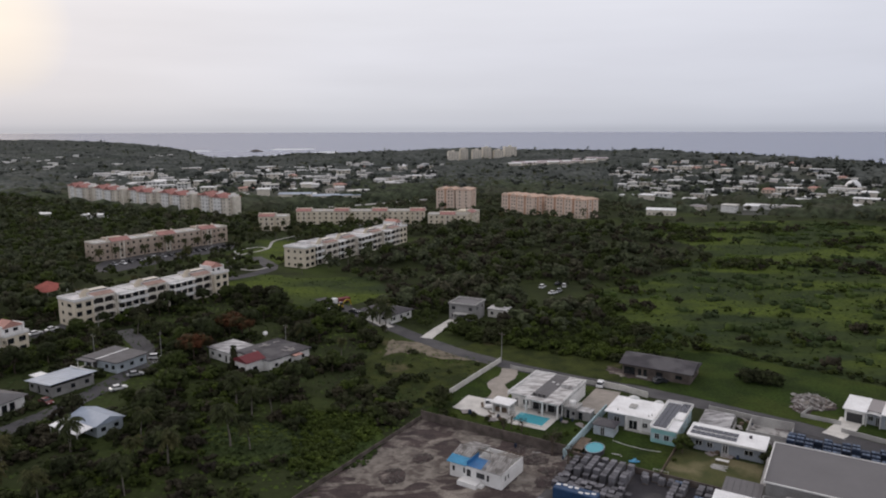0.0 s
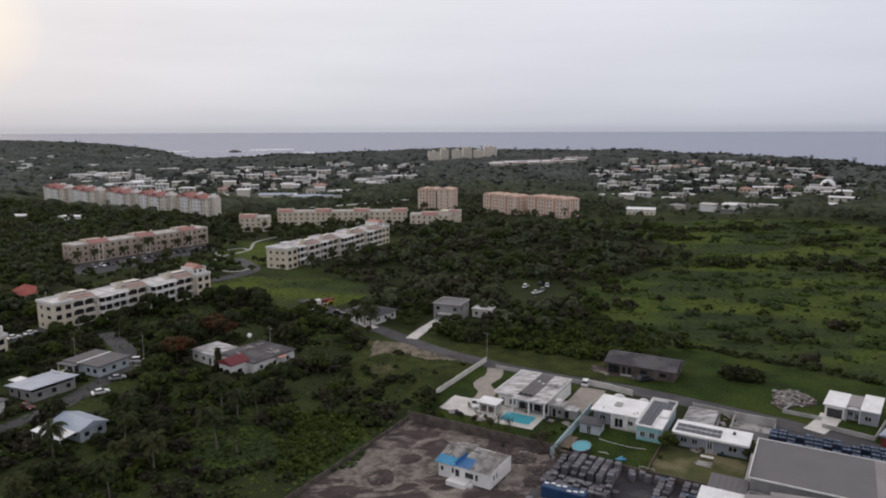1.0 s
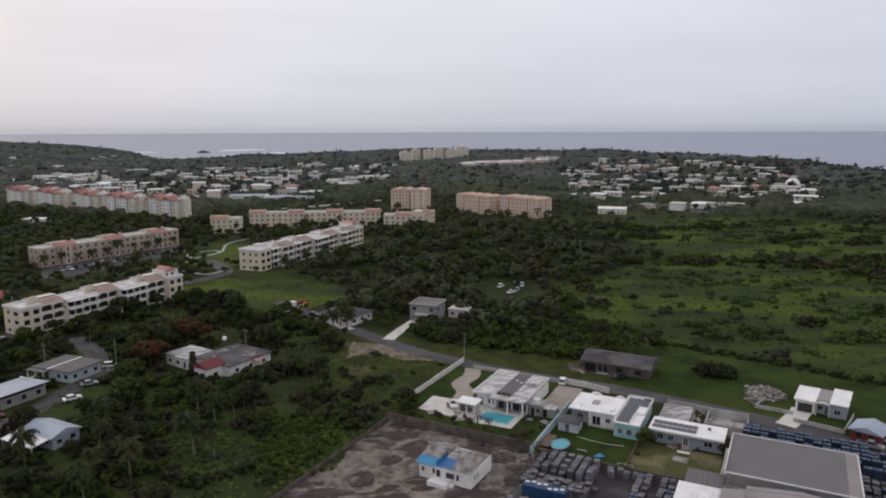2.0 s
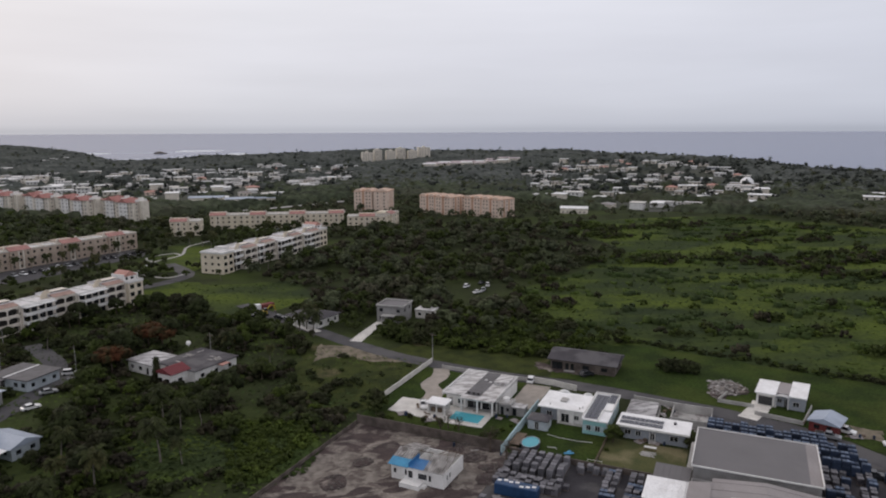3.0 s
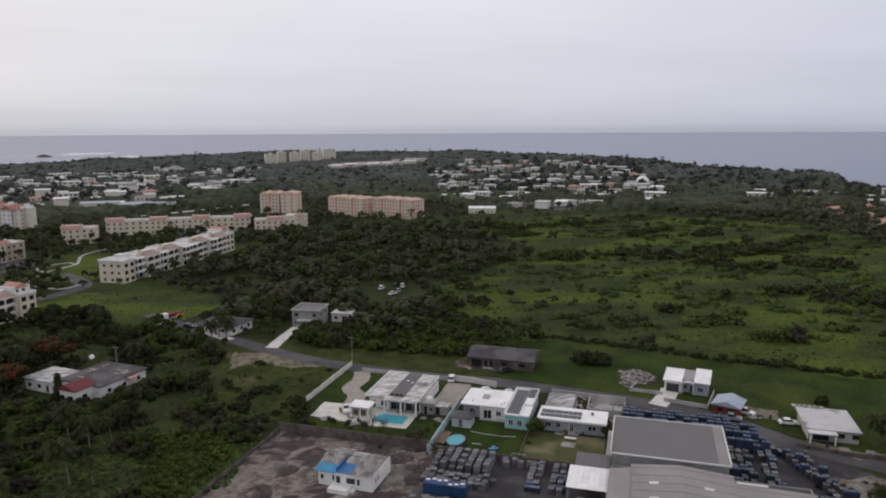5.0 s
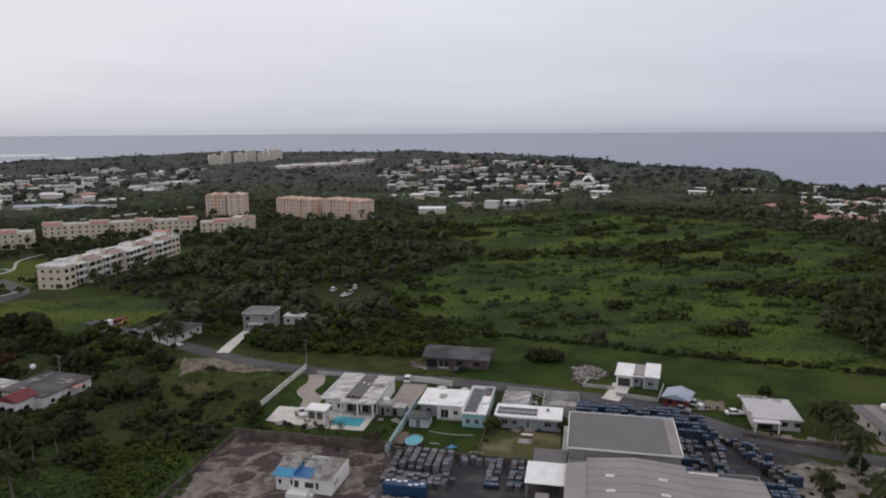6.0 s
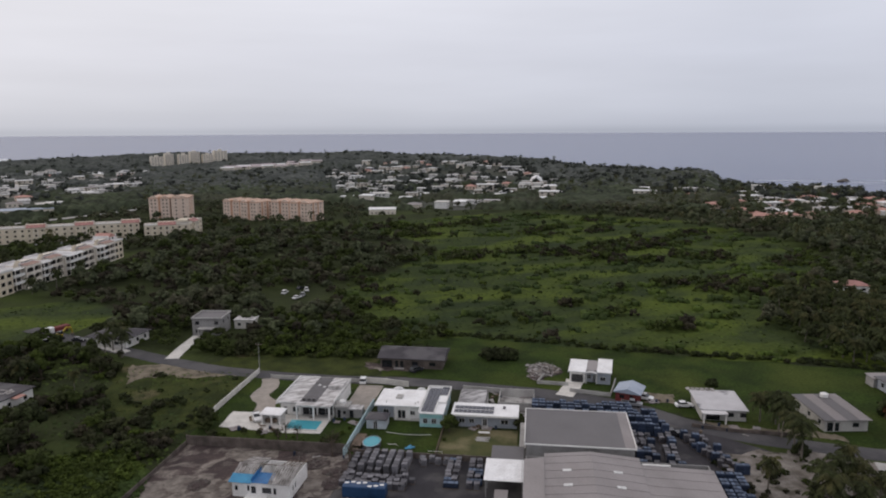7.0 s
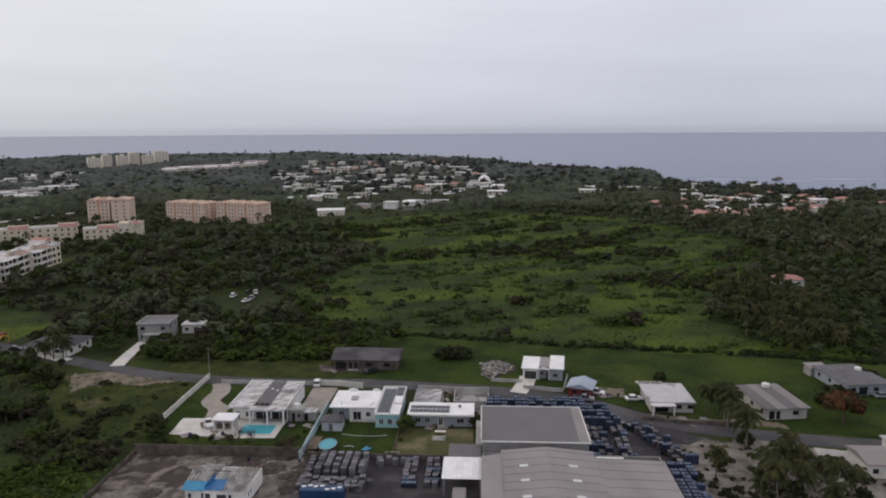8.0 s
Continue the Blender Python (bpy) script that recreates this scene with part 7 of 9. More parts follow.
def palms():
    protos = {}
    g = random.Random(5)
    near = [(115.2, 117), (116.2, 112.4), (113, 108.6), (117.6, 114.6), (114.6, 111), (107.4, 98.6), (110, 102.6), (91.4, 92.4), (90.2, 81), (104.4, 84.1), (91.4, 78.4), (95.6, 75), (98.2, 72), (100.6, 80.6), (97.4, 84.6), (102.4, 76.4), (106.2, 80.4), (101.4, 86.6), (104.2, 73), (106.4, 88.4),
            (-58.5, 167), (-52, 158), (-73, 145), (-47.7, 141.5), (-70.5, 136), (-79.4, 117), (-52.4, 143), (-48, 161), (-32, 236), (-27, 231), (-30, 240), (-136, 246), (-100, 221), (-90, 121), (-128, 250), (-92, 232), (-86, 140), (-95, 131), (-62, 133), (-38, 205), (-52, 215), (-84, 226), (-66, 122), (-110, 226), (-118, 214)]
    spots = near + [(-186 + 42 * k / 9, 352 + 62 * k / 9) for k in range(10)] + [(-76, 326), (-66, 341), (-58, 352), (-50, 371)] + scatter(ESTATE, 62, 7.0, 21, None, 0.0) + scatter([(170, 142), (182, 168), (200, 192), (240, 212), (262, 200), (226, 160), (186, 128)], 62, 4.2, 22)
    for i, (x, y) in enumerate(spots):
        k = i % 4
        s = g.uniform(0.75, 1.1) * (1.02 if i < 22 else 1.0 if i < len(near) else 0.95)
        m = pose(x, y, 0, 0, 0, g.uniform(0, 360)) @ Matrix.Scale(s, 4)
        if k in protos:
            copy_thing(protos[k], m)
        else:
            protos[k] = palm("palm_tree", x, y, s, 0, 6.4 + k * 0.9, 0.5 * k, 19 + k, 500 + k, "coconut palm with drooping green fronds", "palms")


palms()

shrub_spots = scatter(JUNGLE, 760, 1.9, 2, lambda x, y: not inside(VINES, x, y) and not inside(GRASS_LOT, x, y) and not inside(CLEARING, x, y) and drift(x, y, 14, 4) < 0.2, 0.3)
joined("scrub", bush, shrub_spots[::5] + shrub_spots[1::5], 0.8, 1.6, "leaf", "dense mid-green scrub of the overgrown plot", "scrub", 31)
joined("scrub", bush, shrub_spots[2::5], 0.7, 1.5, "leaf_dark", "dense dark scrub of the overgrown plot", "scrub", 32)
joined("scrub", bush, shrub_spots[3::5], 0.7, 1.4, "leaf_brown", "brownish twiggy scrub of the overgrown plot", "scrub", 51)
joined("scrub", bush, shrub_spots[4::5], 0.6, 1.2, "leaf_light", "light green scrub of the overgrown plot", "scrub", 52)
fill_spots = scatter(JUNGLE, 900, 1.7, 68, lambda x, y: not inside(VINES, x, y) and not inside(GRASS_LOT, x, y) and not inside(CLEARING, x, y) and drift(x, y, 14, 4) < 0.25, -0.3)
joined("undergrowth", filler, fill_spots[::2], 0.6, 1.3, "leaf_dark", "dark low undergrowth of the overgrown plot", "undergrowth", 68, 0.2)
joined("undergrowth", filler, fill_spots[1::2], 0.6, 1.2, "leaf_brown", "brownish low undergrowth of the overgrown plot", "undergrowth", 69, 0.2)
house_bush = [(-55 + 0.588 * k + random.uniform(-0.8, 1.6), 187 + 0.81 * k + random.uniform(-1.5, 0.5)) for k in range(0, 16)] + [(-65 + 1.3 * k + random.uniform(-1, 1), 186.5 - 0.6 * k + random.uniform(-2, 0)) for k in range(8)]
joined("house_bushes", bush, house_bush, 0.7, 1.25, "leaf", "green bushes crowding round the rambling house", "bushes", 71)
vine_spots = scatter(VINES, 150, 1.5, 53, lambda x, y: x > -38 or drift(x, y, 9, 41) > 0.1)
joined("vines", bush, vine_spots, 0.4, 0.9, "leaf_light", "light green creeping vines over low bushes", "vines", 53, 0.3)
lot_bush = [(-14.4 + 3.4 * math.cos(k * 1.1), 184 + 2.2 * math.sin(k * 1.7)) for k in range(10)] + [(-21 + random.uniform(-3, 2), 176 + random.uniform(-6, 8)) for _ in range(14)] + [(-17.3, 208.4), (-16, 207.6), (-24, 190), (-25.5, 194), (-22, 187), (-5, 190), (-8, 176), (-10, 172), (-12, 168), (3, 197)]
joined("lot_shrubs", bush, lot_bush, 0.5, 1.0, "leaf_dark", "dark shrubs over the rough grass lot", "shrubs", 81)
joined("lot_weeds", bush, [(random.uniform(-27, 4), random.uniform(166, 206)) for _ in range(1)] + scatter([(-27, 194), (-24, 206), (0, 196), (-8, 176), (-14, 166), (-25, 176)], 34, 1.6, 82, None, -30), 0.25, 0.5, "leaf", "low green weeds over the rough grass lot", "weeds", 82)
forest_spots = scatter(FOREST, 720, 4.2, 3, lambda x, y: not (24 < x < 54 and 258 < y < 306) and drift(x, y, 24, 5) < 0.24 and (x < 46 or drift(x, y, 12, 6) < 0.1))
joined("woodland", mid, forest_spots[::4], 0.55, 1.2, "leaf", "mixed green woodland between meadow and apartments", "woodland", 33)
joined("woodland", mid2, forest_spots[1::4] + forest_spots[2::4], 0.5, 1.15, "leaf_wood", "dark woodland between meadow and apartments", "woodland", 34)
joined("woodland", mid2, forest_spots[3::4], 0.45, 0.85, "leaf_brown", "brownish twiggy woodland between meadow and apartments", "woodland", 54)
low_spots = scatter(FOREST, 420, 3.2, 13, lambda x, y: not (24 < x < 54 and 258 < y < 306))
joined("woodland_scrub", bushfar, low_spots[::2], 0.6, 1.4, "leaf_brown", "brownish low scrub under the woodland", "scrub", 72)
joined("woodland_scrub", bushfar, low_spots[1::2], 0.6, 1.4, "leaf_wood", "greyish low scrub under the woodland", "scrub", 73)
edge = scatter([(12, 226), (26, 220), (40, 214), (62, 204), (76, 210), (60, 232), (50, 262), (30, 250)], 140, 3.0, 4, None, 0.5)
joined("thicket", mid, edge[::2], 0.4, 0.75, "leaf", "green thicket above the road", "thicket", 35)
joined("thicket", mid, edge[1::2], 0.35, 0.65, "leaf_light", "light green thicket above the road", "thicket", 55)
road_bush = scatter([(-14, 236), (4, 226), (22, 222), (52, 222), (58, 204), (44, 200), (22, 210), (6, 218)], 170, 2.0, 66, None, 0.3)
joined("roadside_bushes", bush, road_bush[::2], 0.7, 1.5, "leaf_light", "light green bushes above the road", "bushes", 66)
joined("roadside_bushes", bush, road_bush[1::2], 0.6, 1.3, "leaf", "mid-green bushes above the road", "bushes", 67)
near_house = scatter([(-26, 236), (-14, 228), (10, 216), (20, 224), (14, 262), (-20, 268), (-44, 274), (-60, 252), (-40, 240)], 130, 3.2, 56, None, 0.2)
joined("roadside_trees", mid, near_house, 0.35, 0.7, "leaf", "green trees round the houses on the road", "trees", 56)
field_spots = scatter(FIELD, 760, 2.2, 6, lambda x, y: drift(x * 0.7, y * 1.2, 34, 2) + 0.7 * drift(x * 0.6, y * 1.5, 15, 3) > 0.29)
lone_spots = scatter(FIELD, 130, 4.5, 7, lambda x, y: drift(x * 0.7, y * 1.5, 14, 9) > 0.14)
joined("meadow_shrubs", bushfar, field_spots[::3], 0.7, 1.9, "leaf", "green shrubs in bands across the meadow", "shrubs", 36)
joined("meadow_shrubs", bushfar, field_spots[1::3], 0.6, 1.5, "leaf_brown", "brownish shrubs in bands across the meadow", "shrubs", 37)
joined("meadow_shrubs", bushfar, field_spots[2::3] + lone_spots[::3], 0.4, 1.1, "leaf_light", "light green shrubs scattered over the meadow", "shrubs", 57)
joined("meadow_shrubs", bushfar, lone_spots[1::3], 0.3, 0.9, "leaf", "small green shrubs scattered over the meadow", "shrubs", 58)
joined("meadow_shrubs", herb, lone_spots[2::3] + scatter(FIELD, 420, 2.4, 17, lambda x, y: drift(x * 0.6, y * 1.8, 18, 12) > 0.06), 0.6, 1.7, "weeds", "tall grass tussocks over the meadow", "tussocks", 60)
joined("meadow_trees", mid2, scatter(FIELD, 26, 16, 18), 0.35, 0.75, "leaf_dark", "single dark trees standing in the meadow", "trees", 64)
hedge = []
for (x0, y0), (x1, y1) in zip(HEDGE, HEDGE[1:]):
    n = int(math.hypot(x1 - x0, y1 - y0) / 1.1)
    hedge += [(x0 + (x1 - x0) * k / n + random.uniform(-0.8, 2.2), y0 + (y1 - y0) * k / n + random.uniform(-0.6, 2.6)) for k in range(n)]
joined("hedge", bush, hedge[::2], 0.45, 0.8, "leaf_dark", "dark overgrown hedge above the mown verge", "hedge", 38)
joined("hedge", bush, hedge[1::2], 0.45, 0.8, "leaf", "green overgrown hedge above the mown verge", "hedge", 70)
wood_spots = scatter(WOODS, 1250, 5.6, 7) + scatter([(171, 138), (194, 118), (330, 120), (400, 200), (390, 300), (348, 320), (312, 250), (272, 231), (224, 213), (188, 186), (178, 160)], 800, 4.0, 65)
close_w = [p for p in wood_spots if math.hypot(*p) < 430]
joined("east_woods", mid2, close_w[::3], 0.4, 0.85, "leaf_wood", "dark woods of trees and palms east of the meadow", "woods", 39)
joined("east_woods", mid2, close_w[1::3], 0.4, 0.8, "leaf", "green woods of trees and palms east of the meadow", "woods", 40)
joined("east_woods", mid2, close_w[2::3], 0.4, 0.75, "leaf_dark", "dark green woods east of the meadow", "woods", 59)
far_w = [p for p in wood_spots if math.hypot(*p) >= 430 and not any((p[0] - a) ** 2 + (p[1] - b) ** 2 < 90 for a, b in town_spots)]
joined("east_woods", far, far_w[::2], 0.7, 1.2, "leaf_wood", "distant dark woods towards the sea", "woods", 41)
joined("east_palms", palmfar, far_w[2::6], 0.75, 1.0, "palm_leaf", "distant palms above the woods", "palms", 42)
est_spots = scatter(ESTATE, 420, 3.8, 8, None, -1.5)
joined("estate_trees", mid2, est_spots[::2], 0.4, 0.85, "leaf", "green trees between the apartment blocks", "trees", 43)
joined("estate_trees", mid2, est_spots[1::2], 0.4, 0.85, "leaf_dark", "dark trees between the apartment blocks", "trees", 44)
west_spots = scatter(WEST, 850, 5.2, 9)
joined("west_woods", mid2, west_spots[::2], 0.6, 1.1, "leaf_wood", "dark woods beside the apartments", "woods", 45)
joined("west_woods", mid2, west_spots[1::2], 0.6, 1.1, "leaf", "green woods beside the apartments", "woods", 46)
back_spots = scatter(BACK, 420, 4.8, 10)
joined("back_trees", mid2, back_spots, 0.45, 0.95, "leaf_wood", "dark trees round the towers", "trees", 47)


def blur_noise(X, Y, scale, seed):
    """Smooth random field between 0 and 1, by bilinear steps over a table."""
    tab = np.random.default_rng(seed).random((256, 256))
    u, v = X / scale, Y / scale
    i, j = np.floor(u).astype(int), np.floor(v).astype(int)
    fu, fv = u - i, v - j
    fu, fv = fu * fu * (3 - 2 * fu), fv * fv * (3 - 2 * fv)
    a, b, c, d = tab[i % 256, j % 256], tab[(i + 1) % 256, j % 256], tab[i % 256, (j + 1) % 256], tab[(i + 1) % 256, (j + 1) % 256]
    return (a * (1 - fu) + b * fu) * (1 - fv) + (c * (1 - fu) + d * fu) * fv


def inside_all(poly, X, Y):
    c = np.zeros(X.shape, bool)
    for (x0, y0), (x1, y1) in zip(poly, poly[-1:] + poly[:-1]):
        if y0 != y1:
            c ^= ((y0 > Y) != (y1 > Y)) & (X < (x1 - x0) * (Y - y0) / (y1 - y0) + x0)
    return c


def wooded(X, Y):
    """Where the far woods stand closed: off the houses, streets, fields and beaches."""
    r, az = np.hypot(X, Y), np.degrees(np.arctan2(X, Y))
    ok = (az > -40) & (az < 64) & (land(X, Y) > -1.5) & (r > 610)
    for p in (FIELD, BACK, WEST, ESTATE, FOREST):
        ok &= ~inside_all(p, X, Y)
    for cx, cy, rz, w, d, mg in KEEP:
        a = radians(rz)
        u, v = (X - cx) * math.cos(a) + (Y - cy) * math.sin(a), -(X - cx) * math.sin(a) + (Y - cy) * math.cos(a)
        ok &= ~((u > -mg - 2) & (u < w + mg + 2) & (v > -mg - 14) & (v < d + mg + 2))
    for pts, rr in LINES:
        for (x0, y0), (x1, y1) in zip(pts, pts[1:]):
            k = np.clip(((X - x0) * (x1 - x0) + (Y - y0) * (y1 - y0)) / ((x1 - x0) ** 2 + (y1 - y0) ** 2), 0, 1)
            ok &= np.hypot(X - x0 - k * (x1 - x0), Y - y0 - k * (y1 - y0)) > rr + 4
    town = inside_all(TOWN_L, X, Y) | inside_all(TOWN_R, X, Y) | inside_all(TOWN_E, X, Y)
    ok &= ~town | (blur_noise(X, Y, 26, 5) > 0.56)
    return ok


def far_trees():
    xs, ys = np.arange(-1500, 1150, 5.0), np.arange(250, 2300, 5.0)
    X, Y = np.meshgrid(xs, ys)
    g = np.random.default_rng(21)
    jx, jy = g.uniform(-2.1, 2.1, X.shape), g.uniform(-2.1, 2.1, X.shape)
    ok = wooded(X, Y)
    for a, b in town_spots:      # a clearing round each house, wider before its front
        i0, i1 = np.searchsorted(xs, (a - 9, a + 21))
        j0, j1 = np.searchsorted(ys, (b - 24, b + 13))
        ok[j0:j1, i0:i1] = False
    tall = 2.6 + 3.2 * blur_noise(X, Y, 60, 8) + 3.4 * blur_noise(X, Y, 9, 6) ** 1.5 + g.uniform(-1.9, 1.9, X.shape)
    Z = land(X, Y) + np.where(ok, tall, -0.6)
    n = len(xs)
    v = np.stack([X + jx, Y + jy, Z], -1).reshape(-1, 3)
    J, I = np.nonzero(ok[:-1, :-1] | ok[1:, :-1] | ok[:-1, 1:] | ok[1:, 1:])
    i = J * n + I
    f = np.stack([i, i + 1, i + n + 1, i + n], -1)
    used, inv = np.unique(f, return_inverse=True)
    me = numbers("far_canopy", v[used], inv.reshape(-1, 4), "canopy_hazed")
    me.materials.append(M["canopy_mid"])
    c = me.polygons
    # beyond about 880 m the canopy takes the haze-lightened colour
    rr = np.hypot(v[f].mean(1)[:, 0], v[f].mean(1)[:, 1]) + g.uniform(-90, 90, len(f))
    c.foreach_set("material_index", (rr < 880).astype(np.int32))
    tagged(new("far_canopy", me), "closed dark woods over the far hills and round the town", "woods", kind="stuff")
    h = random.Random(11)
    near_cells = {}
    for a, b in town_spots:
        near_cells.setdefault((int(a // 20), int(b // 20)), []).append((a, b))
    pts = np.array([(470 + (float(np.interp(d, AZ, COAST)) - 482) * h.random() ** 0.8, d) for d in [h.uniform(-38, 60) for _ in range(4200)]] +
                   [(float(np.interp(d, AZ, COAST)) - h.uniform(30, 80), d) for d in [h.uniform(-21, 60) for _ in range(500)]])
    PX, PY = pts[:, 0] * np.sin(np.radians(pts[:, 1])), pts[:, 0] * np.cos(np.radians(pts[:, 1]))
    keep = wooded(PX, PY) | ((np.hypot(PX, PY) < 625) & np.array([free(x, y, 2) and not inside(FIELD, x, y) and not inside(BACK, x, y) and not inside(FOREST, x, y) for x, y in zip(PX, PY)])) | ((inside_all(TOWN_L, PX, PY) | inside_all(TOWN_R, PX, PY) | inside_all(TOWN_E, PX, PY)) & (g.random(len(PX)) < 0.75))
    spots, palm_spots = [], []
    for x, y in zip(PX[keep], PY[keep]):
        ci, cj = int(x // 20), int(y // 20)
        if any((x - a) ** 2 + (y - b) ** 2 < 130 for p in (-1, 0, 1) for q in (-1, 0, 1) for a, b in near_cells.get((ci + p, cj + q), ())):
            continue
        (palm_spots if h.random() < 0.1 else spots).append((float(x), float(y)))
    near_s = [q for q in spots if math.hypot(*q) < 720]
    joined("far_woods", mid2, near_s, 0.5, 1.0, "leaf_wood", "dark trees before the town", "woods", 50, 0.3)
    joined("far_woods", far, [q for q in spots if math.hypot(*q) >= 720], 0.7, 1.3, "leaf_hazed", "distant dark trees standing above the woods", "woods", 48, 0.3)
    joined("far_palms", palmfar, palm_spots, 0.8, 1.15, "palm_leaf", "distant palms above the woods", "palms", 49)


far_trees()


sand_spots = [(86 + 34 * random.random(), 72 + 34 * random.random()) for _ in range(150)]
joined("sand_scrub", bush, [q for q in sand_spots if 168 < q[0] + q[1] < 205 and (q[0] + q[1] < 180 or drift(q[0], q[1], 5, 31) > 0.1)], 0.3, 0.9, "leaf_dark", "dark scrub on the pale sand under coconut palms", "scrub", 62)
joined("sand_scrub", bush, [q for q in sand_spots if 186 < q[0] + q[1] < 208 and drift(q[0], q[1], 4, 33) > 0.05], 0.25, 0.6, "leaf", "low green scrub on the pale sand", "scrub", 63)


def weeds():
    """Tall weeds and tufts over the meadow, the verges and the overgrown plot."""
    g = np.random.default_rng(12)
    V = []
    for poly, count, size in ((FIELD, 26000, 0.45), (VINES, 5200, 0.4), (CLEARING, 2600, 0.35), (JUNGLE, 15000, 0.4), (OPEN[1], 1200, 0.4), (OPEN[3], 1600, 0.3)):
        xs, ys = [p[0] for p in poly], [p[1] for p in poly]
        P = np.stack([g.uniform(min(xs), max(xs), count), g.uniform(min(ys), max(ys), count)], -1)
        ok = np.array([inside(poly, x, y) for x, y in P])
        P = P[ok]
        n = len(P)
        a = g.uniform(0, 6.283, n)
        s = size * g.uniform(0.5, 1.5, n)
        tilt = g.uniform(0.9, 1.45, n)
        dx, dy = np.cos(a), np.sin(a)
        base = np.stack([P[:, 0], P[:, 1], np.full(n, 0.0)], -1)
        side = np.stack([-dy * s, dx * s, np.zeros(n)], -1)
        up = np.stack([dx * s * np.sin(tilt) * 1.6, dy * s * np.sin(tilt) * 1.6, s * np.cos(tilt) * 1.1 + 0.1], -1)
        quad = np.stack([base - side, base + side, base + side * 0.5 + up, base - side * 0.5 + up * 0.8], 1)
        face = np.cross(quad[:, 1] - quad[:, 0], quad[:, 3] - quad[:, 0])[:, 2]
        quad[face < 0] = quad[face < 0][:, ::-1]
        V.append(quad.reshape(-1, 3))
    v = np.concatenate(V)
    up_n = np.tile(np.array([0.0, 0.0, 1.0]), (len(v), 1)) + g.normal(size=(len(v) // 4, 3)).repeat(4, 0) * 0.25
    tagged(new("weeds", numbers("weeds", v, np.arange(len(v)).reshape(-1, 4), "weeds", normals=up_n / np.linalg.norm(up_n, axis=1)[:, None])), "tall green weeds and grass tufts", "weeds", kind="stuff")


weeds()


# ---- stored blocks in the yard ----
def block_stack(x, y, rz, nx, ny, nz, material, label):
    t = thing("block_pallet", x, y, 0.06, rz, label, "pallet", "stacked pallets in the yard")
    X, Y = nx * 0.4, ny * 0.4
    bm = boxes((0, 0, 0.08, X, Y, 0.12))
    for i in range(3):
        box(bm, 0, i * (Y - 0.1) / 2, 0, X, i * (Y - 0.1) / 2 + 0.1, 0.08)
    part("pallet", bm, "timber", t)
    g = random.Random(nx * 100 + ny * 10 + nz)
    if material == "wrap":      # film-wrapped bundles, one on another
        bm = bmesh.new()
        last = None
        for k in range(nz):
            z = 0.12 + k * 1.0
            for e, dz in ((0.06, 0), (0.0, 0.06), (0.0, 0.86), (0.07, 0.93), (0.12, 1.0)):
                now = [bm.verts.new((px, py, z + dz)) for px, py in ((e, e), (X - e, e), (X - e, Y - e), (e, Y - e))]
                for q in range(4) if last else ():
                    bm.faces.new((last[q], last[(q + 1) % 4], now[(q + 1) % 4], now[q]))
                if not last:
                    bm.faces.new(now[::-1])
                last = now
        bm.faces.new(last)
        part("wrapped_load", bm, material, t, "blocks under dark blue film")
        # thin paler slabs paint the skylight on the wrapped tops
        for k in range(2):
            part("top_sheet", boxes((0.1 + k * X * 0.48, 0.12, 0.12 + nz + 0.004, X * 0.46 + k * X * 0.48, Y - 0.14, 0.16 + nz)), "skylit_wrap_top", t)
        return t
    bm = bmesh.new()
    for k in range(nz):
        for i in range(2):
            a, b = g.uniform(0, 0.05), g.uniform(0, 0.05)
            if k < nz - 1 or g.random() < 0.75:
                box(bm, i * X / 2 + a * 0.4, b, 0.12 + k * 0.42, (i + 1) * X / 2 - 0.03, Y - 0.04 + b * 0.5, 0.12 + k * 0.42 + 0.39)
    tagged(part("block_load", bm, material, t, "stacked concrete blocks"), kind="stuff")
    # thin pale slabs added to paint the stack tops as lit by the sky
    part("top_sheet", boxes((0.03, 0.04, 0.12 + nz * 0.42 - 0.026, X * 0.52, Y - 0.06, 0.12 + nz * 0.42 + 0.02), (X * 0.56, 0.06, 0.12 + nz * 0.42 - 0.026, X - 0.06, Y - 0.05, 0.12 + nz * 0.42 + 0.02)), "skylit_top", t, "pale slab coloured like sky-lit block tops")
    return t


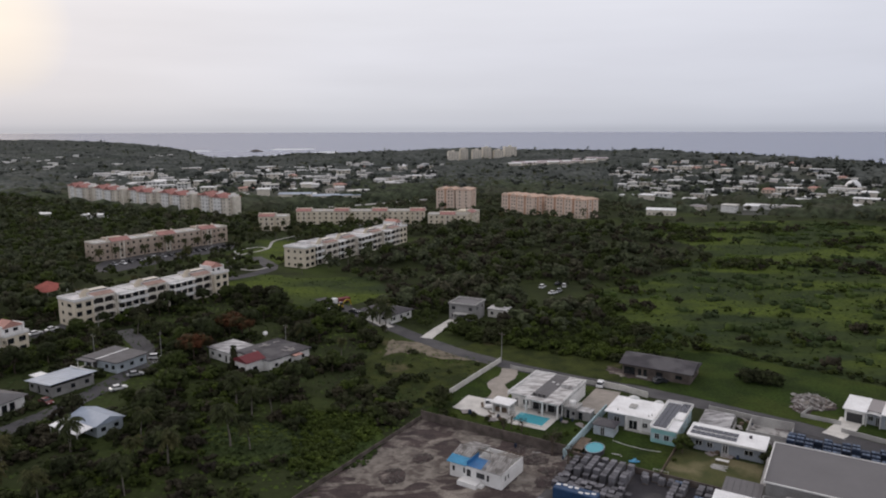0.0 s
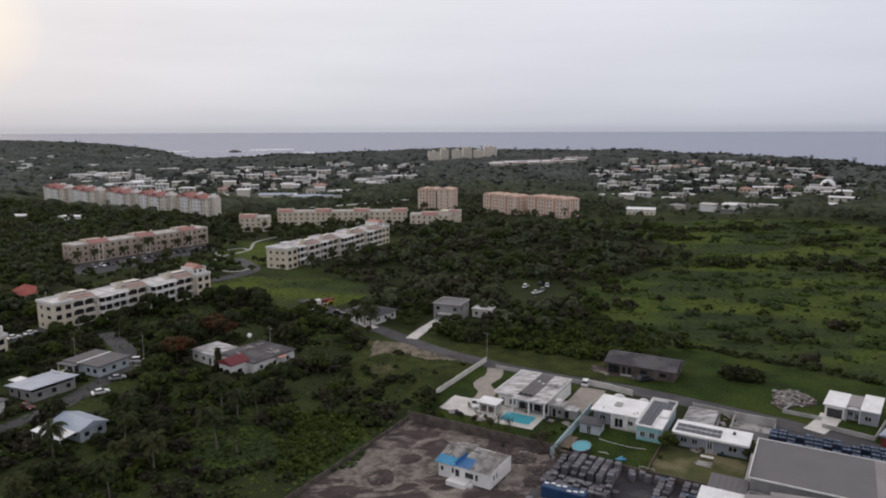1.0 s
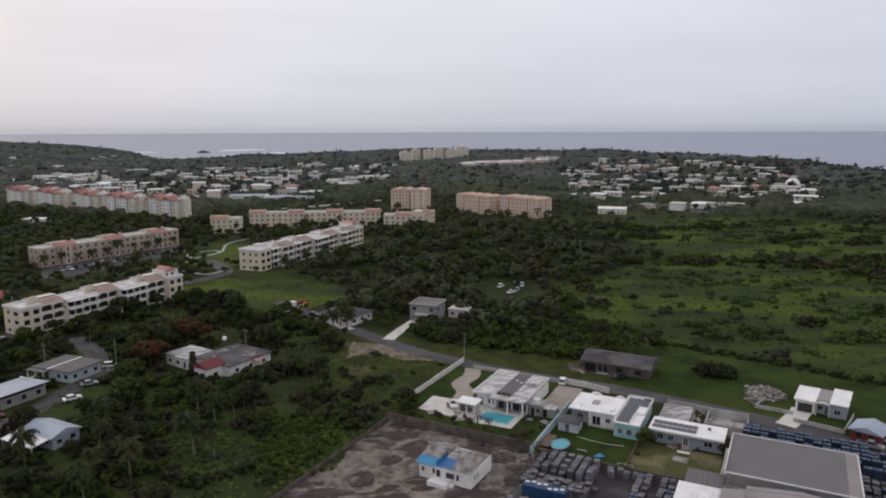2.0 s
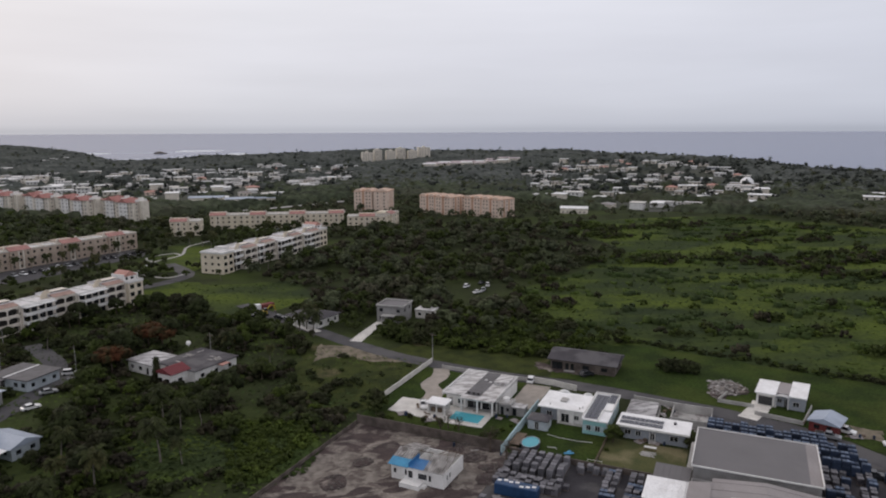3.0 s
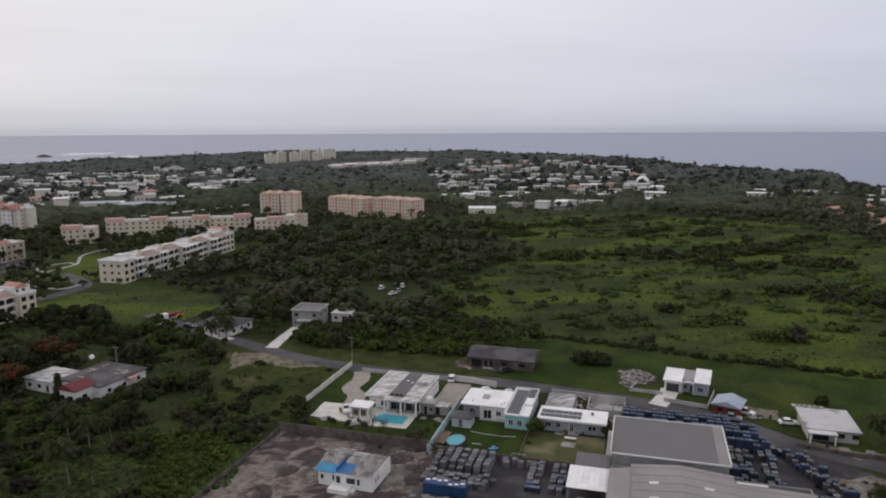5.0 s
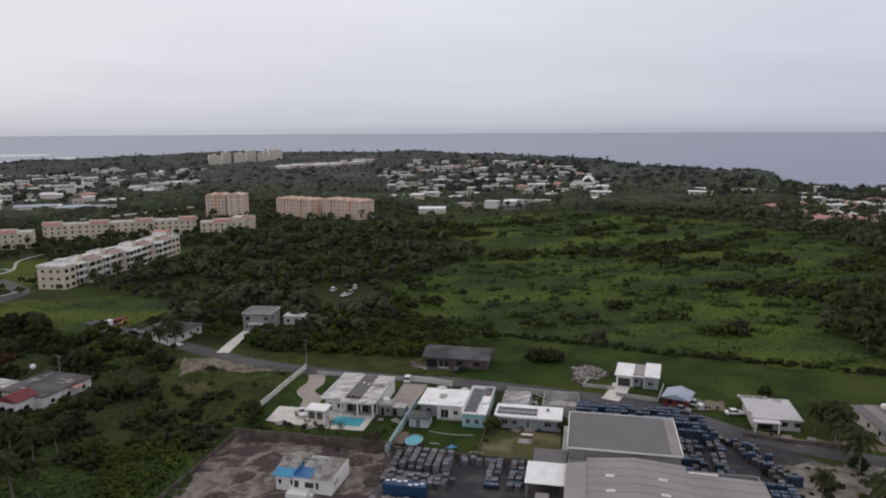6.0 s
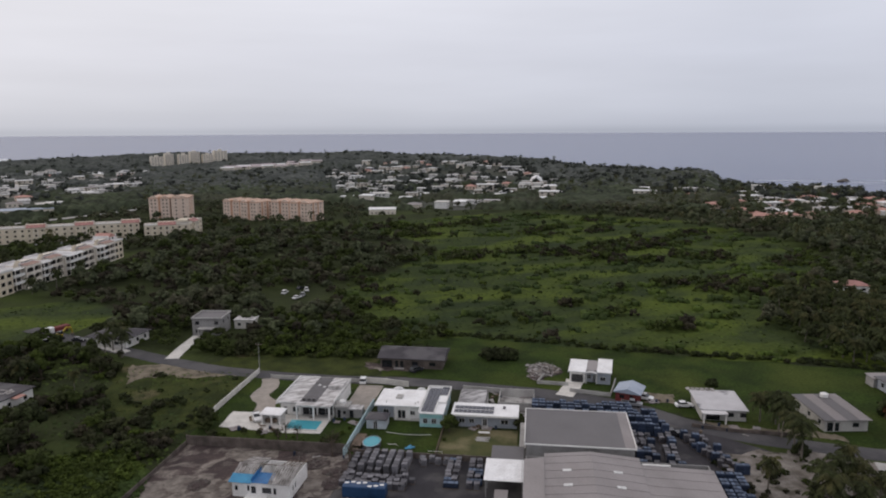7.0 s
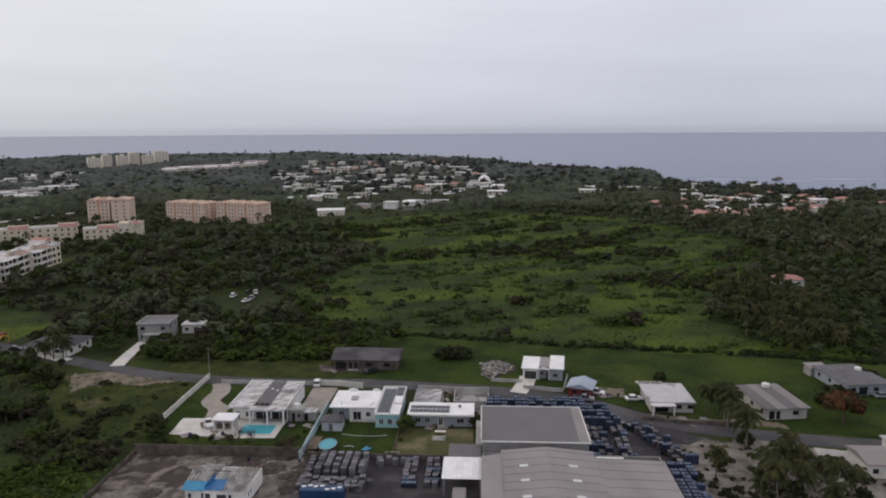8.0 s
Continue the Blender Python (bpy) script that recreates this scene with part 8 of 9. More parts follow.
def storage_yard():
    g = random.Random(77)
    kinds = {"dark": (3, 3, 3, "block"), "tall_dark": (3, 3, 4, "block"), "pale": (3, 3, 5, "block_light"), "low_pale": (3, 3, 3, "block_light"), "low": (3, 3, 2, "block"), "wrap": (4, 3, 2, "wrap"), "tall_wrap": (4, 3, 3, "wrap"), "low_wrap": (4, 3, 1, "wrap")}
    words = {"block": "pallet of dark grey concrete blocks", "block_light": "pallet of pale grey concrete blocks", "wrap": "pallet of blocks wrapped in dark blue film"}
    protos, spots = {}, []
    # tall pale rows against the garden wall, with gangways between them
    for i in range(6):
        for j in range(6):
            spots.append((-47.4 + i * 1.75, 128.6 - j * 1.32, "pale" if g.random() < 0.8 else "low_pale", 1))
    # dark rows before them and at the fence
    for i in range(11):
        for j in range(6):
            if g.random() < 0.85 and not (113 > 119.4 - j * 1.45 - (j > 2) * 3.2 > 109.5):
                spots.append((-49.8 + i * 1.32, 119.4 - j * 1.45 - (j > 2) * 3.2, g.choice(("dark", "tall_dark", "low", "low_pale")), 4))
    for j in range(6):
        spots.append((-49.6, 128.4 - j * 1.5, g.choice(("low", "dark", "low_pale")), 12))
    # loose low stacks along the wall
    for i in range(5):
        spots.append((-36.4 + i * 1.5, 127.6 + g.uniform(-0.8, 0.8), g.choice(("low", "low_pale")), 20))
    # short rows beside the awning
    for i in range(5):
        for j in range(8):
            if i != 2 and g.random() < 0.9:
                spots.append((-29.6 + i * 1.5, 128.6 - j * 1.42, g.choice(("dark", "low_wrap", "dark", "low", "low_pale")), 3))
    # long blue rows behind the workshop, five deep where the road leaves room
    for j in range(8):
        v = 147.2 + j * 2.05
        far_u = 20 - max(0, v - 150) * 0.62
        for i in range(int((far_u + 12.6) / 1.72)):
            if g.random() < 0.95:
                spots.append((-12.6 + i * 1.72, v, "tall_wrap" if j < 6 and g.random() < 0.6 else "wrap" if g.random() < 0.5 else g.choice(("low_wrap", "dark", "low_wrap", "low")), 1))
    # grid east of the workshop
    for i in range(6):
        for j in range(13):
            if i != 3 and g.random() < 0.9:
                spots.append((9.6 + i * 1.5, 127.6 + j * 1.5, g.choice(("dark", "tall_dark", "low_pale", "dark", "wrap")), 3))
    # the ragged east edge, and blue bundles beside the warehouse
    for i in range(11):
        for j in range(3):
            if g.random() < 0.88:
                spots.append((20.6 + i * 0.62 + j * 1.5, 146.5 - i * 1.55, g.choice(("dark", "tall_dark", "low_wrap", "low", "wrap")), 6))
    for i in range(3):
        for j in range(11):
            spots.append((23.6 + i * 1.75, 127 - j * 1.4, "wrap" if g.random() < 0.75 else "low_wrap", 2))
    for u, v, k, loose in spots:
        x, y = lot(u + g.uniform(-0.03, 0.03) * loose, v + g.uniform(-0.03, 0.03) * loose)
        rz = -30 + g.uniform(-1, 1) * loose
        if k in protos:
            copy_thing(protos[k], pose(x, y, 0.06, 0, 0, rz))
        else:
            nx, ny, nz, m = kinds[k]
            protos[k] = block_stack(x, y, rz, nx, ny, nz, m, words[m])
    t = lot_thing("tarped_load", -48.2, 113.0, "long load under dark blue tarpaulin", "load", z=0.06)
    part("tarpaulin", bevel(boxes((0, 0, 0, 8.4, 2.4, 2.3)), 0.15), "tarp_dark", t)
    for i in range(7):
        p = part("paper_sheet", boxes((0, 0, 0, 0.8, 0.6, 0.03)), "tank", t)
        p.matrix_basis = pose(0.3 + i * 1.15, g.uniform(0.3, 1.6), 2.3, 0, 0, g.uniform(-20, 20))


storage_yard()


# ---- vehicles ----
def profile(bm, pts, y0, y1, inset=0.0):
    a = [bm.verts.new((x, y0, z)) for x, z in pts]
    b = [bm.verts.new((x, y1, z)) for x, z in pts]
    bm.faces.new(a)
    bm.faces.new(b[::-1])
    for i in range(len(pts)):
        bm.faces.new((a[i], a[(i + 1) % len(pts)], b[(i + 1) % len(pts)], b[i]))


def car(paint, kind, label):
    t = new("car" if kind != "pickup" else "pickup_truck")
    tagged(t, label, "car" if kind != "pickup" else "pickup")
    bm = bmesh.new()
    if kind == "pickup":
        profile(bm, [(0, 0.45), (5.2, 0.45), (5.2, 0.95), (4.9, 1.05), (3.9, 1.12), (0, 1.12)], -0.9, 0.9)
    else:
        profile(bm, [(0, 0.35), (4.4, 0.35), (4.45, 0.7), (4.2, 0.85), (3.2, 0.98), (0.5, 1.0), (0.02, 0.85)], -0.87, 0.87)
    part("body", bevel(bm, 0.05), paint, t)
    bm = bmesh.new()
    pts = [(1.9, 1.12), (3.9, 1.12), (3.3, 1.68), (2.1, 1.7)] if kind == "pickup" else [(0.5, 1.0), (3.2, 0.98), (2.5, 1.44), (1.1, 1.46)] if kind == "sedan" else [(0.25, 1.0), (3.3, 0.98), (2.6, 1.62), (0.5, 1.66)]
    profile(bm, pts, -0.76, 0.76)
    cb = part("cabin", bevel(bm, 0.04), "glass", t, "dark glass cabin")
    zr = max(z for _, z in pts)
    xs = [x for x, z in pts if z > zr - 0.1]
    part("roof", boxes((min(xs), -0.72, zr, max(xs), 0.72, zr + 0.04)), paint, t)
    if kind == "pickup":
        part("bed", boxes((0.1, -0.75, 1.12, 1.8, 0.75, 1.13)), "void", t)
    wheel = None
    for x in (0.85, 3.6 if kind != "pickup" else 4.2):
        for y in (-0.88, 0.7):
            m = Matrix.Translation((x, y, 0.32))
            if wheel is None:
                bm = bmesh.new()
                ring(bm, 0, 0, 0, 0.18, 0.32, 0.32, 12)
                bmesh.ops.rotate(bm, verts=bm.verts[:], matrix=Matrix.Rotation(radians(-90), 3, "X"))
                wheel = part("wheel", bm, "rubber", t)
                wheel.matrix_basis = m
            else:
                shared("wheel", wheel, t, m)
    part("headlight", boxes((4.36 if kind != "pickup" else 5.12, -0.75, 0.62, 4.47 if kind != "pickup" else 5.22, -0.4, 0.76)), "tank", t)
    part("headlight", boxes((4.36 if kind != "pickup" else 5.12, 0.4, 0.62, 4.47 if kind != "pickup" else 5.22, 0.75, 0.76)), "tank", t)
    return t


def vehicles():
    made = {}
    g = random.Random(3)
    where = [(4.9, 168.6, -90, "car_white", "pickup"), (50.4, 182, 20, "car_dark", "hatch"), (34.9, 178, 65, "car_white", "hatch"), (103, 132.2, -22, "car_white", "sedan"), (161, 104, -25, "car_silver", "sedan"),
             (-94.5, 174.5, 40, "car_white", "sedan"), (-108.5, 167.5, -30, "car_red", "sedan"), (-95.6, 201, 10, "car_white", "hatch"), (-92, 196, 15, "car_silver", "pickup"), (-95, 185.5, 30, "car_silver", "sedan"),
             (41, 302, 50, "car_dark", "sedan"), (44, 297.5, 80, "car_white", "hatch"), (33.6, 296, 60, "car_white", "hatch"), (36, 285, 40, "car_white", "sedan"), (40.2, 288.4, 70, "car_silver", "hatch"), (-52, 256, 10, "car_dark", "hatch"), (-43, 256.6, -30, "car_dark", "sedan"),
             (91.5, 138.8, -40, "car_silver", "pickup"), (97.8, 141, -50, "car_white", "hatch"), (88, 120, -20, "car_dark", "pickup"), (-146, 224, 60, "car_white", "sedan"), (-143, 229, 62, "car_white", "sedan"), (-150, 218, 60, "car_dark", "sedan")]
    for k in range(17):
        s = k / 16
        where.append((-178 + 40 * s + g.uniform(-0.6, 0.6), 349 + 60 * s + g.uniform(-0.6, 0.6), -35, g.choice(("car_white", "car_dark", "car_silver", "car_dark", "car_dark")), g.choice(("sedan", "hatch"))))
    for k in range(9):
        where.append((-84 + 6.5 * k + g.uniform(-1, 1), 492 + g.uniform(-1, 1), 90, g.choice(("car_white", "car_dark", "car_silver")), "sedan"))
    words = {"car_white": "white", "car_dark": "dark", "car_silver": "silver", "car_red": "dark red"}
    for x, y, rz, paint, kind in where:
        m = pose(x, y, 0.08, 0, 0, rz)
        if (paint, kind) in made:
            copy_thing(made[paint, kind], m)
        else:
            noun = {"sedan": "parked saloon car", "hatch": "parked hatchback car", "pickup": "parked pickup truck"}[kind]
            made[paint, kind] = car(paint, kind, f"{words[paint]} {noun} with dark windows")
            made[paint, kind].matrix_basis = m
    t = thing("lorry", -50, 268.5, 0.05, 38, "white-cabbed lorry with rusty red tipper bed", "lorry")
    part("cab", bevel(boxes((-2.2, -1.1, 0.6, 0, 1.1, 2.6)), 0.12), "car_white", t)
    part("windscreen", boxes((-2.24, -0.95, 1.6, -2.2, 0.95, 2.35)), "glass", t)
    part("bed", bevel(boxes((0.2, -1.2, 0.9, 5.6, 1.2, 2.3)), 0.06), "brick_red", t)
    for x in (-1.4, 3.0, 4.3):
        for y in (-1.15, 0.85):
            bm = bmesh.new()
            ring(bm, 0, 0, 0, 0.3, 0.5, 0.5, 12)
            bmesh.ops.rotate(bm, verts=bm.verts[:], matrix=Matrix.Rotation(radians(-90), 3, "X"))
            w = part("wheel", bm, "rubber", t)
            w.matrix_basis = Matrix.Translation((x, y, 0.5))
    t = thing("excavator", -47.6, 260.6, 0.05, 30, "yellow excavator with folded arm", "excavator")
    part("track", bevel(boxes((-1.6, -1.3, 0, 1.6, -0.7, 0.8)), 0.15), "rubber", t)
    part("track", bevel(boxes((-1.6, 0.7, 0, 1.6, 1.3, 0.8)), 0.15), "rubber", t)
    part("house", bevel(boxes((-1.8, -1.2, 0.8, 1.2, 1.2, 1.9)), 0.1), "yellow", t)
    part("cab", bevel(boxes((0.0, -1.1, 1.9, 1.2, 0.0, 2.9)), 0.08), "glass", t)
    bm = bmesh.new()
    tube(bm, [(1.0, 0.3, 1.6), (3.0, 0.3, 3.6), (4.4, 0.3, 3.2)], [0.28, 0.24, 0.2], 6)
    part("boom", bm, "yellow", t)
    bm = bmesh.new()
    tube(bm, [(4.4, 0.3, 3.3), (4.9, 0.3, 1.2)], [0.2, 0.16], 6)
    part("arm", bm, "yellow", t)
    part("bucket", bevel(boxes((4.3, -0.2, 0.5, 5.2, 0.8, 1.2)), 0.08), "debris", t)


vehicles()


# ---- rubble, ruins and clutter ----
def heap(name, x, y, rx, ry, h, count, size, material, label, category="rubble", base="dirt", boards=False):
    """A heap of broken slabs and lumps over a low mound."""
    g = random.Random(int(x * 7 + y * 3))
    t = thing(name, x, y, 0.04, g.uniform(0, 90), label, category)
    bm = bmesh.new()
    bmesh.ops.create_icosphere(bm, subdivisions=3, radius=1.0)
    for v in bm.verts:
        n = 1 + 0.35 * noise.noise(v.co * 2.1 + Vector((x, y, 0)))
        v.co = Vector((v.co.x * rx * n, v.co.y * ry * n, max(-0.1, v.co.z * h * n * 0.55)))
    part("mound", bm, base, t)
    bm = bmesh.new()
    for _ in range(count):
        a, r = g.uniform(0, 6.283), math.sqrt(g.random())
        px, py = r * rx * 1.05 * math.cos(a), r * ry * 1.05 * math.sin(a)
        s = size * g.uniform(0.4, 1.3)
        z = h * 0.5 * max(0, 1 - r * r) + 0.05
        m = Matrix.Translation((px, py, z)) @ Euler((g.uniform(-0.6, 0.6), g.uniform(-0.6, 0.6), g.uniform(0, 6.28))).to_matrix().to_4x4() @ Matrix.Diagonal((s, s * g.uniform(0.08, 0.32) if boards else s * g.uniform(0.12, 0.7), 0.07 if boards else s * g.uniform(0.05, 0.22), 1))
        bmesh.ops.create_cube(bm, size=1.0, matrix=m)
    tagged(part("rubble", bm, material, t), kind="stuff")
    return t


heap("rubble_heap", 88.5, 167.5, 3.4, 3.0, 0.7, 90, 1.2, "debris", "heap of dark broken timber and masonry", boards=True)
heap("rubble_heap", 86.5, 169.5, 5.4, 4.4, 0.5, 170, 2.0, "rubble", "heap of broken pale concrete and roof sheets", boards=True)
heap("rubble_heap", 81.8, 164.8, 2.0, 3.0, 1.0, 40, 1.2, "rubble", "heap of crumpled pale sheets", boards=True)
for hx, hy, ra, rb, hh in ((-10.2, 137.6, 2.4, 1.8, 0.7), (13.2, 137.2, 3.0, 2.2, 0.6), (16.5, 132.5, 2.8, 2.2, 0.7), (11.5, 142.6, 3.4, 1.6, 0.5), (-16, 130, 3.4, 2.6, 0.5), (14.5, 127.5, 2.2, 2.6, 0.8)):
    heap("debris_heap", hx, hy, ra, rb, hh, 70, 0.6, "debris", "scattered builders' rubble on bare earth")


def ruin():
    t = lot_thing("ruin", -31, 156, "roofless ruin of low concrete walls and slabs", "ruin")
    for b in ((0, 0, 7, 0.25), (0, 0, 0.25, 9), (7, 0, 7.25, 9), (0, 9, 7.25, 9.25), (10, 3, 19, 3.25), (10, 12, 19, 12.25), (10, 3.25, 10.25, 12), (18.8, 3.25, 19, 12)):
        block_part("ruin_wall", t, "concrete", b[0], b[1], 0, b[2], b[3], random.uniform(0.9, 2.4))
    slope_roof(t, 0.3, 0.3, 6.9, 8.9, 1.6, 2.8, "roof_patched", 0.08, "y", "sagging patched grey sheet roof", 8)
    block_part("floor_slab", t, "concrete", 10.25, 3.25, 0, 18.8, 12, 0.12)
    for i in range(18):
        p = part("sheet", boxes((-0.8, -0.4, 0, 0.8, 0.4, 0.05)), "rubble", t)
        p.matrix_basis = pose(random.uniform(7.5, 18.5), random.uniform(-1.5, 11), 0.15 + random.uniform(0, 0.4), random.uniform(-20, 20), random.uniform(-20, 20), random.uniform(0, 180))
    t = lot_thing("shed_row", -12.8, 147.8, "low dark shed beside the workshop", "shed")
    shell(t, -2.2, -14, 2.0, 12, 0, 2.2, "concrete")
    slope_roof(t, -2.3, -14.2, -0.1, -1.8, 2.2, 2.5, "concrete", 0.1)


ruin()


def garden_clutter():
    x, y = lot(-39.5, 134.9)
    t = thing("play_mat", x, y, 0.08, -20, "blue plastic paddling toy on the lawn", "toy")
    for i, (a, b, r) in enumerate(((0, 0, 0), (1.0, 0.3, 30), (0.4, 0.9, 60))):
        p = part("plastic_sheet", bevel(boxes((-0.6, -0.3, 0, 0.6, 0.3, 0.22)), 0.06), "tarp_light", t)
        p.matrix_basis = pose(a, b, 0, 0, 0, r)
    x, y = lot(-44.2, 136.4)
    t = thing("garden_pipe", x, y, 0.1, -25, "white plastic pipe lying on the lawn", "pipe")
    bm = bmesh.new()
    tube(bm, [(0, 0, 0.06), (1.8, 0.1, 0.06), (2.2, -0.5, 0.06)], [0.08, 0.08, 0.08], 6)
    part("pipe", bm, "tank", t)
    t = lot_thing("garden_hose", -46, 142.2, "pale hose lying across the lawn", "hose", z=0.08)
    bm = bmesh.new()
    tube(bm, [(0, 0.6, 0.04), (3, -0.1, 0.04), (7, -0.3, 0.04), (10.5, 0.3, 0.04)], [0.05] * 4, 5)
    part("hose", bm, "tank", t)
    t = lot_thing("garden_bench", -24.6, 143.4, "weathered white garden table and planks", "table")
    part("tabletop", bevel(boxes((0, 0, 0.7, 2.6, 0.9, 0.78)), 0.03), "tank", t)
    for a in (0.1, 2.4):
        for b in (0.1, 0.7):
            block_part("leg", t, "timber", a, b, 0, a + 0.1, b + 0.1, 0.7)
    t = lot_thing("timber_pile", -25, 140.6, "pile of grey planks on dry grass", "planks")
    for i in range(8):
        p = part("plank", boxes((0, 0, 0, 3.0, 0.25, 0.06)), "concrete", t)
        p.matrix_basis = pose(random.uniform(-0.3, 0.3), i * 0.26, 0.06 * (i % 3), 0, 0, random.uniform(-8, 8))
    g = None
    for u, v in ((-73.6, 141.4), (-72.4, 141.0), (-74.8, 142.2), (-79, 144.4), (-66, 147.6)):
        x, y = lot(u, v)
        m = pose(x, y, 0.15, 0, 0, random.uniform(0, 360))
        if g:
            copy_thing(g, m)
        else:
            g = new("sun_lounger")
            tagged(g, "dark poolside lounger with folded back", "lounger", "poolside loungers")
            part("seat", bevel(boxes((0, 0, 0.3, 1.3, 0.6, 0.38)), 0.02), "timber", g)
            bk = part("backrest", bevel(boxes((0, 0, 0, 0.7, 0.6, 0.07)), 0.02), "timber", g)
            bk.matrix_basis = pose(1.28, 0, 0.34, 0, -40, 0)
            for a, b in ((0.05, 0.02), (0.05, 0.52), (1.2, 0.02), (1.2, 0.52)):
                block_part("leg", g, "frame", a, b, 0, a + 0.06, b + 0.06, 0.3)
            g.matrix_basis = m
    t = lot_thing("soccer_goal", -34.5, 132.2, "small white goal frame on the lawn", "goal", z=0.07)
    for a in ((0, 0, 0, 0.06, 0.06, 1.0), (3.0, 0, 0, 3.06, 0.06, 1.0), (0, 0, 1.0, 3.06, 0.06, 1.06)):
        block_part("bar", t, "white", *a)


garden_clutter()


def bare_tree(x, y, s, seed):
    g = random.Random(seed)
    t = thing("bare_tree", x, y, 0.05, g.uniform(0, 360), "leafless brown tree beside the wall", "tree")
    bm = bmesh.new()
    tube(bm, [(0, 0, -0.1), (0.1, 0, 2 * s), (0, 0.2, 3.4 * s)], [0.16, 0.12, 0.08], 6)
    for _ in range(16):
        a, z = g.uniform(0, 6.28), g.uniform(1.2, 3.3) * s
        r = g.uniform(0.8, 1.8) * s
        tube(bm, [(0.05, 0.05, z), (r * 0.5 * math.cos(a), r * 0.5 * math.sin(a), z + 0.7 * s), (r * math.cos(a), r * math.sin(a), z + g.uniform(0.9, 1.7) * s)], [0.06, 0.04, 0.015], 4)
    part("trunk", bm, "bark", t)
    v, f, nn = leaf_cloud([(0, 0, 3.2 * s, 1.7 * s)], 150, 0.14, seed, core=False)
    c = new("crown", numbers("crown", v, f, "leaf_brown", normals=nn))
    c.parent = t


for bx, by, bs in ((17.2, 139.6, 1.3), (19.6, 134.2, 1.2), (9.6, 152.4, 0.9), (7.6, 150.6, 0.8), (11.8, 150.8, 0.8)):
    bare_tree(bx, by, bs, int(bx * 10))


def utility_pole(x, y, h, arm, rz):
    t = thing("utility_pole", x, y, 0, rz, "tall thin weathered utility pole", "pole", "utility poles")
    bm = bmesh.new()
    ring(bm, 0, 0, -0.3, h, 0.11, 0.07, 8)
    part("mast", bm, "grey", t)
    if arm:
        part("crossarm", boxes((-1.0, -0.06, h - 0.7, 1.0, 0.06, h - 0.56)), "timber", t)
        for a in (-0.85, 0, 0.85):
            bm = bmesh.new()
            ring(bm, a, 0, h - 0.56, h - 0.36, 0.05, 0.04, 6)
            part("insulator", bm, "tank", t)


for px, py, ph, arm in ((10.6, 202, 8.5, True), (-110, 197.5, 9, True), (-90.4, 198.2, 9.5, False), (-121, 222, 9, False), (-56, 209.5, 8.5, True)):
    utility_pole(px, py, ph, arm, -35)


def pavilion():
    t = thing("pavilion", -178, 277, 0, -12, "open pavilion with large red hipped roof", "pavilion")
    for a in (0.2, 4.6, 9.0):
        for b in (0.2, 10.6):
            block_part("column", t, "white", a, b, 0, a + 0.35, b + 0.35, 3.2)
    hip_roof(t, 0, 0, 9.4, 11, 3.2, 3.2, "pavilion_tile", 0.9, False, "x", "bright red tiled roof")


pavilion()

strip("pavement_path_1", [(-96, 345), (-104, 336), (-120, 352), (-121, 378), (-112, 398), (-115, 428), (-104, 452)], 1.2, "concrete", 0.1, "pale winding garden path", "path")
strip("pavement_path_2", [(-121, 378), (-128, 392), (-118, 404), (-112, 398)], 1.1, "concrete", 0.104, "pale garden path loop", "path")


# ---- houses at the edge of the sand and the shore ----
t = simple_house("shore_house", 118, 78.5, -30, 9, 8, 3.0, "pale_concrete", "metal_light", "low grey house under palms with sheet roof", ((1, 2.2, 1, 2.1), (4, 5, 0.1, 2.1)), kind="gable", rise=1.0)
t = simple_house("shore_house", 129, 78, -30, 10, 8, 3.0, "pale_concrete", "concrete", "low grey concrete house beside the road", ((1, 2.2, 1, 2.1), (4, 5, 0.1, 2.1)))
tank("water_tank", 128.2, 83.6, 0.0, 1.0, 2.4, "tall white water tank beside the road")
strip("pavement_forecourt", [(119, 90), (126, 84), (134, 80)], 6, "concrete", 0.1, "grey concrete forecourt on the road", "forecourt")


